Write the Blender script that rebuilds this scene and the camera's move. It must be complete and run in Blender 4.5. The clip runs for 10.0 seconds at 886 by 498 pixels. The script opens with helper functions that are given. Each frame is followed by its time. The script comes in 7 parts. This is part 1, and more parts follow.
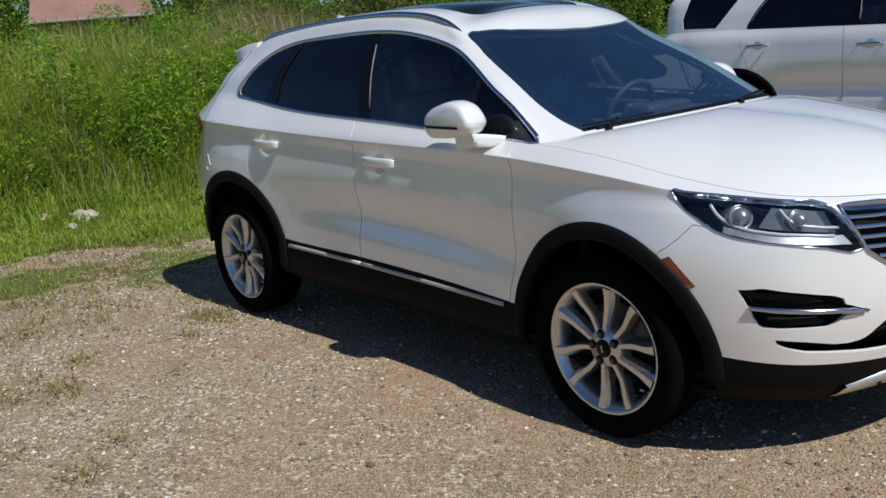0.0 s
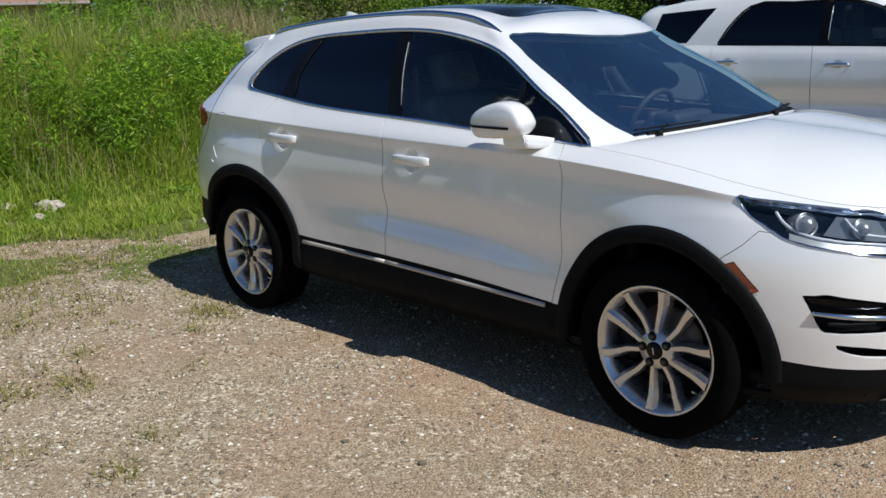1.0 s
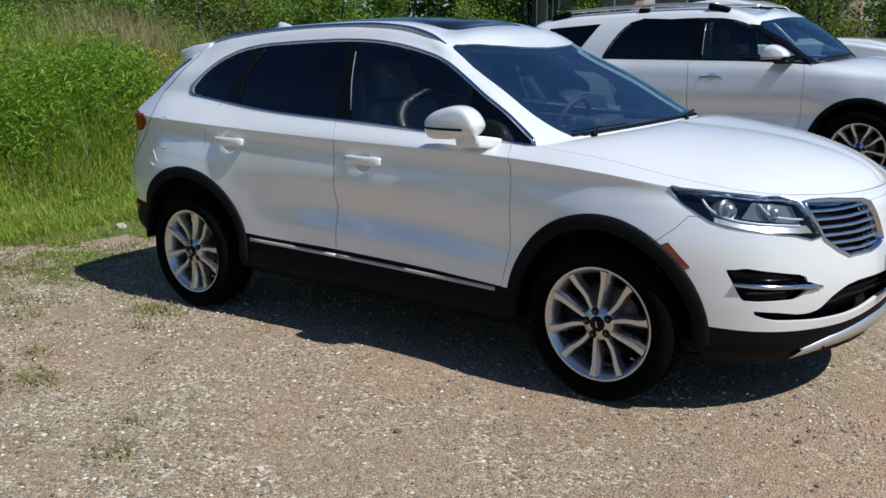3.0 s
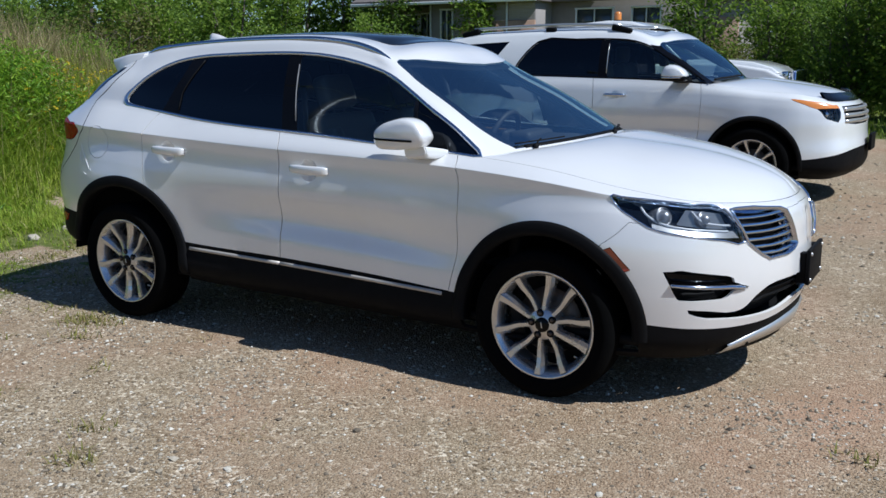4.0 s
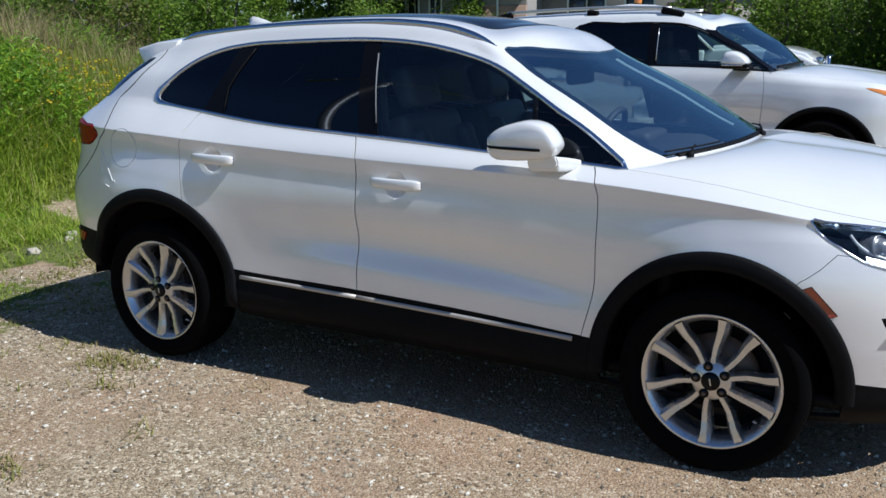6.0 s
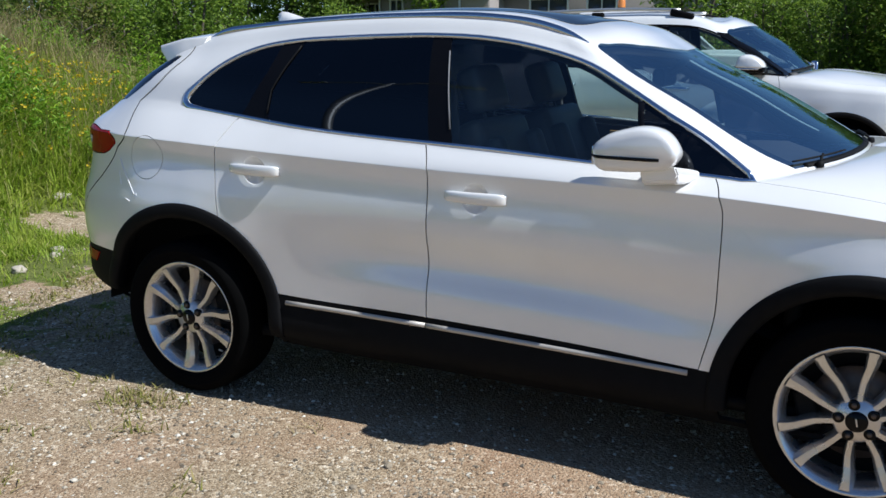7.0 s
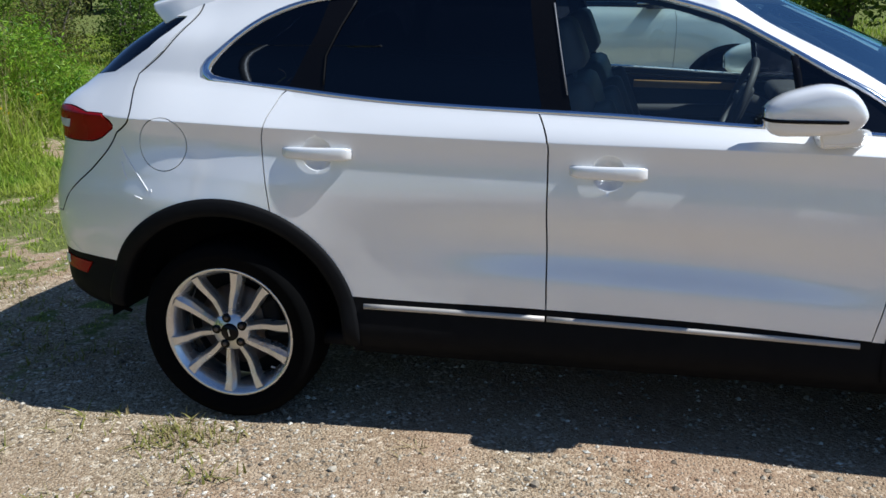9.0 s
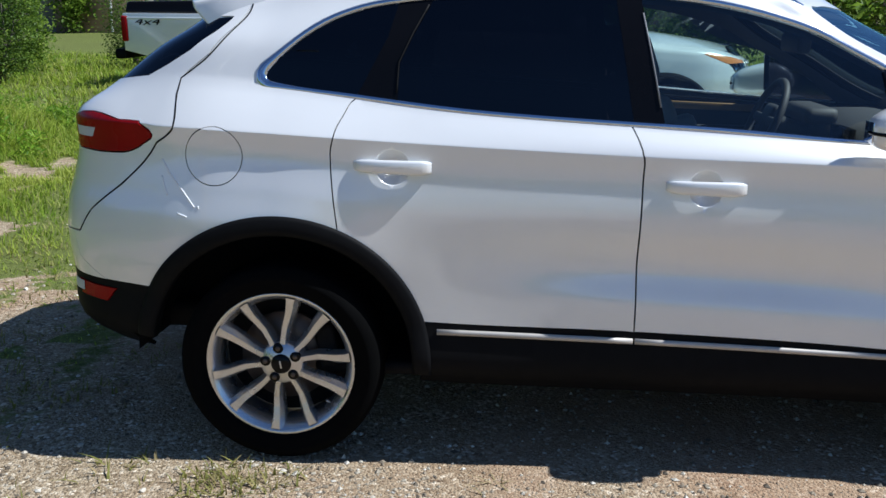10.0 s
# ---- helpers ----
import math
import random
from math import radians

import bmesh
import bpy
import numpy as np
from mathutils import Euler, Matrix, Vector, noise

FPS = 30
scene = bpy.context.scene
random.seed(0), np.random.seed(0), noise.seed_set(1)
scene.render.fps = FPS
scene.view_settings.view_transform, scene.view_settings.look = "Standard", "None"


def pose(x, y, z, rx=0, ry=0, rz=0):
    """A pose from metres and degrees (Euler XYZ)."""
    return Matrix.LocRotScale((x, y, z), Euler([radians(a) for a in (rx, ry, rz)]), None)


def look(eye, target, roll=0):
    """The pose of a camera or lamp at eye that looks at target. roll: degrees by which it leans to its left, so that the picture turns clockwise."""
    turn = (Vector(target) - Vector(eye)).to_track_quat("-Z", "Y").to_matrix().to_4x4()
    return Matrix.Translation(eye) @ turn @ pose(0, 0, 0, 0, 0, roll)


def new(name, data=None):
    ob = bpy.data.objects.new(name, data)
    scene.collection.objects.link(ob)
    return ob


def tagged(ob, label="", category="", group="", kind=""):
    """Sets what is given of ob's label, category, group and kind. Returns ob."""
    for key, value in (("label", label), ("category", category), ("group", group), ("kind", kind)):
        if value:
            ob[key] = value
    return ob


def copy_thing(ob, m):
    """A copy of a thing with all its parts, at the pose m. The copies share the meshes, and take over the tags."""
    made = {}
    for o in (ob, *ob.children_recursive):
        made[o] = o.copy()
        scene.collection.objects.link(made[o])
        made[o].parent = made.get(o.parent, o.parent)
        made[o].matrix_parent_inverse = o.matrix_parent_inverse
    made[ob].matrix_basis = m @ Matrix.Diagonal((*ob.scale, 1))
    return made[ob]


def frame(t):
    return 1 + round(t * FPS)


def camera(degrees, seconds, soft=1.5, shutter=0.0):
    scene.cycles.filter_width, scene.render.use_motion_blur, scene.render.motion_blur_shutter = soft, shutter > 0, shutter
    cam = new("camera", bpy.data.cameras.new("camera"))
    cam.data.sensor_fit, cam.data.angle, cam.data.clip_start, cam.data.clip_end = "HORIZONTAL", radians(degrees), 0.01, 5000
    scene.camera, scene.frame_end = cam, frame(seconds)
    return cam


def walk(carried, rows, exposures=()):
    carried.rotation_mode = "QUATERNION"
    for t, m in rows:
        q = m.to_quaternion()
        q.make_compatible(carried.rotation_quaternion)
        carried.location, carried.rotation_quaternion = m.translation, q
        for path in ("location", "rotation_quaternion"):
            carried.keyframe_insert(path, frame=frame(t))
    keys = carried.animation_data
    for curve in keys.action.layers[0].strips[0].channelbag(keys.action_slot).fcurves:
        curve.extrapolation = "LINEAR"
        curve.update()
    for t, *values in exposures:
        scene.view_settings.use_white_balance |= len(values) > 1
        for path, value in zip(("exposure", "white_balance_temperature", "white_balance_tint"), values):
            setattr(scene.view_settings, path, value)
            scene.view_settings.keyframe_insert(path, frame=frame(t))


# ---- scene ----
cam = camera(51.1, 10.0)
PATH = [
    (0, (3.466, -3.349, 1.51), (1.962, -2.111, 1.055), -5.0),
    (0.5, (3.292, -3.524, 1.514), (1.784, -2.298, 1.041), -7.7),
    (1, (3.141, -3.707, 1.517), (1.745, -2.349, 1.062), -2.3),
    (1.5, (3.018, -3.869, 1.531), (1.734, -2.41, 1.06), -4.1),
    (2, (3.008, -4.054, 1.535), (1.734, -2.575, 1.098), -3.5),
    (2.5, (3.093, -4.207, 1.527), (1.869, -2.683, 1.103), -1.9),
    (2.7, (3.134, -4.178, 1.522), (1.93, -2.641, 1.089), -1.6),
    (3.8, (3.013, -4.585, 1.544), (1.931, -2.955, 1.129), -1.5),
    (4, (2.995, -4.553, 1.535), (2.0, -2.868, 1.12), -0.3),
    (4.5, (2.795, -4.454, 1.519), (1.763, -2.799, 1.078), -2.2),
    (5, (2.578, -4.327, 1.531), (1.519, -2.689, 1.087), -1.1),
    (5.2, (2.466, -4.271, 1.518), (1.419, -2.63, 1.058), -0.3),
    (6.3, (1.863, -3.984, 1.54), (0.923, -2.27, 1.114), -0.8),
    (6.5, (1.732, -3.934, 1.519), (0.774, -2.227, 1.11), -0.8),
    (7, (1.389, -3.9, 1.501), (0.524, -2.149, 1.07), -0.3),
    (7.5, (1.085, -3.88, 1.512), (0.283, -2.099, 1.084), -0.8),
    (8, (0.759, -3.8, 1.517), (0.132, -1.963, 1.038), -1.6),
    (8.5, (0.499, -3.758, 1.548), (-0.02, -1.905, 1.001), -1.2),
    (9, (0.139, -3.817, 1.585), (-0.289, -1.949, 1.013), -1.6),
    (9.5, (-0.147, -3.761, 1.535), (-0.519, -1.868, 1.007), -2.0),
    (10, (-0.621, -3.734, 1.504), (-0.747, -1.805, 0.991), 0.4),
]
walk(cam, [(t, look(eye, target, roll)) for t, eye, target, roll in PATH], [(0, -0.15, 6250, 10), (0.5, 0.03, 6250, 10), (1.5, 0.06, 6150, 10), (2.7, 0.02, 6000, 10), (4.0, 0.0, 5800, 10), (5.2, 0.02, 5800, 10), (7.0, 0.26, 6050, 10), (10.0, 0.32, 5850, 10)])

# ---- sky, sun ----
SUN_WAY = Vector((-0.78, -0.020, -1.0)).normalized()
SUN_UP = math.asin(-SUN_WAY.z)
world = bpy.data.worlds.new("sky")
scene.world = world
world.use_nodes = True
wn = world.node_tree.nodes
sky = wn.new("ShaderNodeTexSky")
sky.sky_type, sky.sun_disc = "NISHITA", False
sky.sun_elevation, sky.sun_rotation = SUN_UP, math.atan2(-SUN_WAY.x, -SUN_WAY.y)
sky.air_density, sky.dust_density, sky.ozone_density = 1.0, 0.0, 6.0
sky.altitude = 1200
world.node_tree.links.new(sky.outputs[0], wn["Background"].inputs[0])
wn["Background"].inputs[1].default_value = 0.082
sun = new("sun", bpy.data.lights.new("sun", "SUN"))
sun.data.energy, sun.data.angle, sun.data.color = 5.0, radians(0.53), (1.0, 0.985, 0.94)
sun.matrix_basis = look((0, 0, 30), Vector((0, 0, 30)) + SUN_WAY)

# ---- building helpers ----
def part(name, bm, material, parent=None, label="", smooth=True):
    """One mesh object from a bmesh, under a thing or a part."""
    me = bpy.data.meshes.new(name)
    bm.to_mesh(me)
    bm.free()
    for p in me.polygons:
        p.use_smooth = smooth
    mats = material if isinstance(material, (list, tuple)) else [material]
    for m in mats:
        me.materials.append(m)
    ob = new(name, me)
    if parent is not None:
        ob.parent = parent
    if label:
        tagged(ob, label)
    return ob


def mesh_part(name, verts, faces, material, parent=None, label="", smooth=True, index=None):
    """One mesh object from plain vertices and faces."""
    me = bpy.data.meshes.new(name)
    me.from_pydata([tuple(v) for v in verts], [], [tuple(f) for f in faces])
    mats = material if isinstance(material, (list, tuple)) else [material]
    for m in mats:
        me.materials.append(m)
    if index is not None:
        me.polygons.foreach_set("material_index", index)
    me.polygons.foreach_set("use_smooth", [smooth] * len(me.polygons))
    me.update()
    ob = new(name, me)
    if parent is not None:
        ob.parent = parent
    if label:
        tagged(ob, label)
    return ob


def thing(name, label, category, at=None, group="", kind=""):
    ob = new(name)
    if at is not None:
        ob.matrix_basis = at
    return tagged(ob, label, category, group, kind)


def box_bm(size, at=(0, 0, 0), bevel=0.0, seg=2, bm=None, rot=None):
    bm = bm or bmesh.new()
    m = Matrix.Translation(at) @ (rot or Matrix()) @ Matrix.Diagonal((*size, 1))
    r = bmesh.ops.create_cube(bm, size=1, matrix=m)
    if bevel:
        edges = list({e for v in r["verts"] for e in v.link_edges})
        bmesh.ops.bevel(bm, geom=edges, offset=bevel, segments=seg, affect="EDGES", profile=0.6)
    return bm


def lathe_bm(profile, n=48, axis="y", at=(0, 0, 0), bm=None, closed=False):
    """Turns (radius, along) points about an axis."""
    bm = bm or bmesh.new()
    rings = []
    for r, a in profile:
        ring = []
        for i in range(n):
            c, s = math.cos(2 * math.pi * i / n), math.sin(2 * math.pi * i / n)
            p = {"y": (r * c, a, r * s), "x": (a, r * c, r * s), "z": (r * c, r * s, a)}[axis]
            ring.append(bm.verts.new((p[0] + at[0], p[1] + at[1], p[2] + at[2])))
        rings.append(ring)
    pairs = list(zip(rings, rings[1:])) + ([(rings[-1], rings[0])] if closed else [])
    for a, b in pairs:
        for i in range(n):
            j = (i + 1) % n
            bm.faces.new((a[i], a[j], b[j], b[i]))
    bmesh.ops.recalc_face_normals(bm, faces=bm.faces[:])
    return bm


def tube_bm(points, radius, n=8, bm=None, flat=1.0, caps=True, up=(0, 0, 1)):
    """A tube along points; radius a number or one for each point; flat squeezes it along up."""
    bm = bm or bmesh.new()
    pts = [Vector(p) for p in points]
    radii = radius if isinstance(radius, (list, tuple)) else [radius] * len(pts)
    rings = []
    for i, p in enumerate(pts):
        d = (pts[min(i + 1, len(pts) - 1)] - pts[max(i - 1, 0)]).normalized()
        u = Vector(up)
        if abs(d.dot(u)) > 0.97:
            u = Vector((1, 0, 0))
        side = d.cross(u).normalized()
        u = side.cross(d).normalized()
        rings.append([bm.verts.new(p + radii[i] * (math.cos(2 * math.pi * k / n) * side + flat * math.sin(2 * math.pi * k / n) * u)) for k in range(n)])
    for a, b in zip(rings, rings[1:]):
        for k in range(n):
            bm.faces.new((a[k], a[(k + 1) % n], b[(k + 1) % n], b[k]))
    if caps:
        bm.faces.new(rings[0][::-1])
        bm.faces.new(rings[-1])
    bmesh.ops.recalc_face_normals(bm, faces=bm.faces[:])
    return bm


def sharpen(bm, deg):
    """Keep edges crisp where faces meet at more than an angle."""
    for e in bm.edges:
        if len(e.link_faces) == 2 and e.calc_face_angle(0) > radians(deg):
            e.smooth = False


def spline_pts(points, n=12):
    """A smooth open line through points, n steps to a segment."""
    p = np.array(points, float)
    t = np.linspace(0, len(p) - 1, n * (len(p) - 1) + 1)
    return hermite(p, t)


def hermite(p, t, start=None, end=None):
    """A smooth curve through the rows of p at the index parameters t."""
    p = np.asarray(p, float)
    first = start if start is not None else 2 * p[0] - p[1]
    last = end if end is not None else 2 * p[-1] - p[-2]
    q = np.vstack([first, p, last])
    h = np.maximum(np.linalg.norm(np.diff(q, axis=0), axis=1), 1e-6)
    d = np.diff(q, axis=0) / h[:, None]
    tan = (d[:-1] * h[1:, None] + d[1:] * h[:-1, None]) / (h[:-1] + h[1:])[:, None]
    t = np.clip(np.asarray(t, float), 0, len(p) - 1)
    i = np.minimum(t.astype(int), len(p) - 2)
    f = (t - i)[:, None]
    seg = h[1:-1][i][:, None]
    a, b, ma, mb = p[i], p[i + 1], tan[i] * seg, tan[i + 1] * seg
    return (2 * f**3 - 3 * f**2 + 1) * a + (f**3 - 2 * f**2 + f) * ma + (3 * f**2 - 2 * f**3) * b + (f**3 - f**2) * mb


class Loft:
    """A half body: rows of (x, half width, z), from below to above, each from tail to nose; mirrored about the middle plane."""

    def __init__(self, rows, mid_start=True, mid_end=True):
        self.rows = [np.asarray(r, float) for r in rows]
        self.mid = (mid_start, mid_end)
        self.nu, self.nv = len(rows[0]) - 1, len(rows) - 1
        self.dents = []
        self.creases = {}

    def ring(self, j, u):
        r = self.rows[j]
        flip = np.array([1, -1, 1])
        return hermite(r, u, r[1] * flip if self.mid[0] else None, r[-2] * flip if self.mid[1] else None)

    def at(self, u, v):
        u, v = np.atleast_1d(np.asarray(u, float)), np.atleast_1d(np.asarray(v, float))
        q = np.array([self.ring(j, u) for j in range(self.nv + 1)])
        q = np.concatenate([2 * q[:1] - q[1:2], q, 2 * q[-1:] - q[-2:-1]])
        h = np.maximum(np.linalg.norm(np.diff(q, axis=0), axis=2), 1e-6)[..., None]
        d = np.diff(q, axis=0) / h
        tan = (d[:-1] * h[1:] + d[1:] * h[:-1]) / (h[:-1] + h[1:])
        below, above = tan.copy(), tan.copy()
        for j, (at_u, keen) in self.creases.items():
            k = np.interp(u, at_u, keen)[:, None]
            below[j], above[j] = tan[j] * (1 - k) + d[j] * k, tan[j] * (1 - k) + d[j + 1] * k
        v = np.clip(v, 0, self.nv)
        i = np.minimum(v.astype(int), self.nv - 1)
        f = (v - i)[:, None]
        k = np.arange(len(u))
        seg = h[i + 1, k]
        a, b, ma, mb = q[i + 1, k], q[i + 2, k], above[i, k] * seg, below[i + 1, k] * seg
        p = (2 * f**3 - 3 * f**2 + 1) * a + (f**3 - 2 * f**2 + f) * ma + (3 * f**2 - 2 * f**3) * b + (f**3 - f**2) * mb
        for x, z, rx, rz, deep in self.dents:
            r = ((p[:, 0] - x) / rx) ** 2 + ((p[:, 2] - z) / rz) ** 2
            p[:, 1] -= np.where(p[:, 1] > 0.5, deep * np.clip(1 - r, 0, 1) ** 1.0, 0)
        return p

    def normal(self, u, v):
        u, v, e = np.asarray(u, float), np.asarray(v, float), 2e-3
        du = self.at(np.minimum(u + e, self.nu), v) - self.at(np.maximum(u - e, 0), v)
        dv = self.at(u, np.minimum(v + e, self.nv)) - self.at(u, np.maximum(v - e, 0))
        n = np.cross(dv, du)
        n /= np.maximum(np.linalg.norm(n, axis=1), 1e-12)[:, None]
        return n

    def find(self, targets, axes="xz", lo=0.0, hi=None, vlo=0.0, vhi=None):
        """The (u, v) at which the surface shows at these places, looked at along one axis; axes "uz": u and the height are given."""
        hi, vhi = self.nu if hi is None else hi, self.nv if vhi is None else vhi
        targets = np.asarray(targets, float)
        if axes == "uz":
            v = np.linspace(vlo, vhi, 400)
            out = []
            for u, z in targets:
                p = self.at(np.full(len(v), u), v)
                out.append((u, v[np.argmin(abs(p[:, 2] - z))]))
            return np.array(out)
        cols = {"xz": [0, 2], "yz": [1, 2], "xy": [0, 1]}[axes]
        gu, gv = np.meshgrid(np.linspace(lo, hi, 260), np.linspace(vlo, vhi, 90))
        gu, gv = gu.ravel(), gv.ravel()
        p = self.at(gu, gv)[:, cols]
        best = [int(np.argmin(((p - t) ** 2).sum(1))) for t in targets]
        u, v = gu[best], gv[best]
        for _ in range(5):
            e = 1e-3
            f0 = self.at(u, v)[:, cols]
            fu = (self.at(np.minimum(u + e, hi), v)[:, cols] - f0) / e
            fv = (self.at(u, np.minimum(v + e, vhi))[:, cols] - f0) / e
            r = targets - f0
            det = fu[:, 0] * fv[:, 1] - fu[:, 1] * fv[:, 0]
            ok = abs(det) > 1e-5
            det = np.where(ok, det, 1)
            su = np.where(ok, (r[:, 0] * fv[:, 1] - r[:, 1] * fv[:, 0]) / det, 0)
            sv = np.where(ok, (fu[:, 0] * r[:, 1] - fu[:, 1] * r[:, 0]) / det, 0)
            u, v = np.clip(u + np.clip(su, -0.1, 0.1), lo, hi), np.clip(v + np.clip(sv, -0.1, 0.1), vlo, vhi)
        return np.column_stack([u, v])


def inside(poly, x, y):
    hit, n = False, len(poly)
    for i in range(n):
        (x0, y0), (x1, y1) = poly[i], poly[i - 1]
        if (y0 > y) != (y1 > y) and x < (x1 - x0) * (y - y0) / (y1 - y0) + x0:
            hit = not hit
    return hit


class Sheet:
    """A fine flat net over a loft, cut along lines, whose faces can be taken out as panels."""

    def __init__(self, loft, step=0.035):
        self.loft, self.bm = loft, bmesh.new()
        us, vs = [0.0], [0.0]
        for i in range(loft.nu):
            p = loft.at(np.linspace(i, i + 1, 9), np.full(9, loft.nv * 0.5))
            n = max(2, math.ceil(np.linalg.norm(np.diff(p, axis=0), axis=1).sum() / step))
            us += [i + (k + 1) / n for k in range(n)]
        for j in range(loft.nv):
            p = loft.at(np.full(2, loft.nu * 0.5), np.array([j, j + 1]))
            n = max(2, math.ceil(np.linalg.norm(p[1] - p[0]) / step))
            vs += [j + (k + 1) / n for k in range(n)]
        for j in loft.creases:
            vs = sorted(vs + [j - .16, j - .05, j + .04, j + .12])
        # closer lines round the hollows behind the handles
        for x, z, rx, rz, deep in loft.dents:
            flat, loft.dents = loft.dents, []
            ends = loft.find([(x - rx, z), (x + rx, z), (x, z - rz), (x, z + rz)], "xz", 3, 10, 4)
            loft.dents = flat
            for e, a, b in ((us, ends[0][0], ends[1][0]), (vs, ends[2][1], ends[3][1])):
                a, b = min(a, b), max(a, b)
                e[:] = sorted([q for q in e if q < a - .004 or q > b + .004 or abs(q - round(q)) < 1e-9] + [float(q) for q in np.linspace(a, b, 15)])
                e[:] = [q for k, q in enumerate(e) if k == 0 or q - e[k - 1] > 1e-4]
        grid = [[self.bm.verts.new((u, v, 0)) for v in vs] for u in us]
        for i in range(len(us) - 1):
            for j in range(len(vs) - 1):
                self.bm.faces.new((grid[i][j], grid[i + 1][j], grid[i + 1][j + 1], grid[i][j + 1]))

    def cut(self, line, closed=True):
        """Cuts the net along a line of (u, v)."""
        line = [tuple(p) for p in line]
        for (x0, y0), (x1, y1) in zip(line, line[1:] + line[:1] if closed else line[1:]):
            dx, dy = x1 - x0, y1 - y0
            if dx * dx + dy * dy < 1e-10:
                continue
            ax, bx, ay, by = min(x0, x1) - 1e-4, max(x0, x1) + 1e-4, min(y0, y1) - 1e-4, max(y0, y1) + 1e-4
            faces = []
            for f in self.bm.faces:
                c = f.verts[0].co
                if c.x < ax - 0.4 or c.x > bx + 0.4 or c.y < ay - 0.9 or c.y > by + 0.9:
                    continue
                xs, ys = [v.co.x for v in f.verts], [v.co.y for v in f.verts]
                if max(xs) < ax or min(xs) > bx or max(ys) < ay or min(ys) > by:
                    continue
                s = [dx * (v.co.y - y0) - dy * (v.co.x - x0) for v in f.verts]
                if max(s) > 1e-9 and min(s) < -1e-9:
                    faces.append(f)
            if faces:
                geom = list({g for f in faces for g in (*f.verts, *f.edges, f)})
                bmesh.ops.bisect_plane(self.bm, geom=geom, dist=1e-5, plane_co=(x0, y0, 0), plane_no=(-dy, dx, 0))

    def done(self):
        """Fixes the net and works out places and normals."""
        self.bm.verts.index_update()
        uv = np.array([v.co[:2] for v in self.bm.verts])
        self.uv = uv
        self.P, self.N = self.loft.at(uv[:, 0], uv[:, 1]), self.loft.normal(uv[:, 0], uv[:, 1])
        self.faces = [[v.index for v in f.verts] for f in self.bm.faces]
        self.mids = np.array([uv[f].mean(0) for f in self.faces])
        self.left = set(range(len(self.faces)))
        self.bm.free()
        return self

    def take(self, *polys, rule=None):
        """The faces within any of these outlines (or to which the rule says yes) that nobody has taken yet."""
        got = [i for i in sorted(self.left) if (any(inside(p, *self.mids[i]) for p in polys) if polys else True) and (rule is None or rule(*self.mids[i]))]
        self.left -= set(got)
        return got

    def panel(self, name, ids, material, parent, side=-1, both=False, gap=0.0022, depth=0.014, out=0.0, label="", still=None):
        """A panel with turned-in edges; side -1 lies at negative y; both: one piece over the middle."""
        if not ids:
            return None
        sides = (-1, 1) if both else (side,)
        verts, norms, faces, weld, net = [], [], [], {}, []
        for s in sides:
            local = {}
            for i in ids:
                f = []
                for k in self.faces[i]:
                    if k not in local:
                        p, n = self.P[k], self.N[k]
                        middle = both and abs(p[1]) < 1e-4
                        if middle and k in weld:
                            local[k] = weld[k]
                        else:
                            local[k] = len(verts)
                            verts.append([p[0], s * p[1], p[2]])
                            net.append(self.uv[k])
                            norms.append([n[0], 0.0 if middle else s * n[1], n[2]])
                            if middle:
                                weld[k] = local[k]
                    f.append(local[k])
                faces.append(f)
        verts, norms = np.array(verts), np.array(norms)
        norms /= np.maximum(np.linalg.norm(norms, axis=1), 1e-9)[:, None]
        for i, f in enumerate(faces):
            q = verts[f] - verts[f[0]]
            if np.dot(np.cross(q[1:-1], q[2:]).sum(0), norms[f].sum(0)) < 0:
                faces[i] = f[::-1]
        once = {}
        for f in faces:
            for a, b in zip(f, f[1:] + f[:1]):
                once[(a, b)] = True
        rim = [(a, b) for a, b in once if (b, a) not in once]
        push = np.zeros_like(verts)
        for a, b in rim:
            d = np.cross(norms[a], verts[b] - verts[a])
            d /= max(np.linalg.norm(d), 1e-9)
            push[a] += d
            push[b] += d
        size = np.linalg.norm(push, axis=1)
        on = size > 1e-6
        push[on] /= size[on][:, None]
        edge = np.where(on)[0]
        if still is not None:
            for k in edge:
                if still(*net[k]):
                    push[k] = 0
        if gap and len(edge):
            rest = np.where(~on)[0]
            for block in np.array_split(rest, max(1, len(rest) // 800)):
                d = np.linalg.norm(verts[block][:, None] - verts[edge][None], axis=2)
                k = d.argmin(1)
                near = np.clip(1 - d[np.arange(len(block)), k] / 0.03, 0, 1)
                push[block] = push[edge[k]] * near[:, None]
        verts = verts + push * gap + norms * out
        extra, base = {}, len(verts)
        more, lip = [], []
        for a, b in rim:
            for k in (a, b):
                if k not in extra:
                    extra[k] = base + len(more)
                    more.append(verts[k] - norms[k] * depth)
            lip.append([b, a, extra[a], extra[b]])
        allv = np.vstack([verts, np.array(more)]) if more else verts
        me = bpy.data.meshes.new(name)
        me.from_pydata(allv.tolist(), [], faces + lip)
        me.materials.append(material)
        me.polygons.foreach_set("use_smooth", [True] * len(me.polygons))
        loops = []
        for f in faces:
            loops += [norms[k].tolist() for k in f]
        for f in lip:
            a, b, c = allv[f[0]], allv[f[1]], allv[f[2]]
            n = np.cross(b - a, c - a)
            n = (n / max(np.linalg.norm(n), 1e-9)).tolist()
            loops += [n] * 4
        me.normals_split_custom_set(loops)
        ob = new(name, me)
        ob.parent = parent
        if label:
            tagged(ob, label)
        return ob


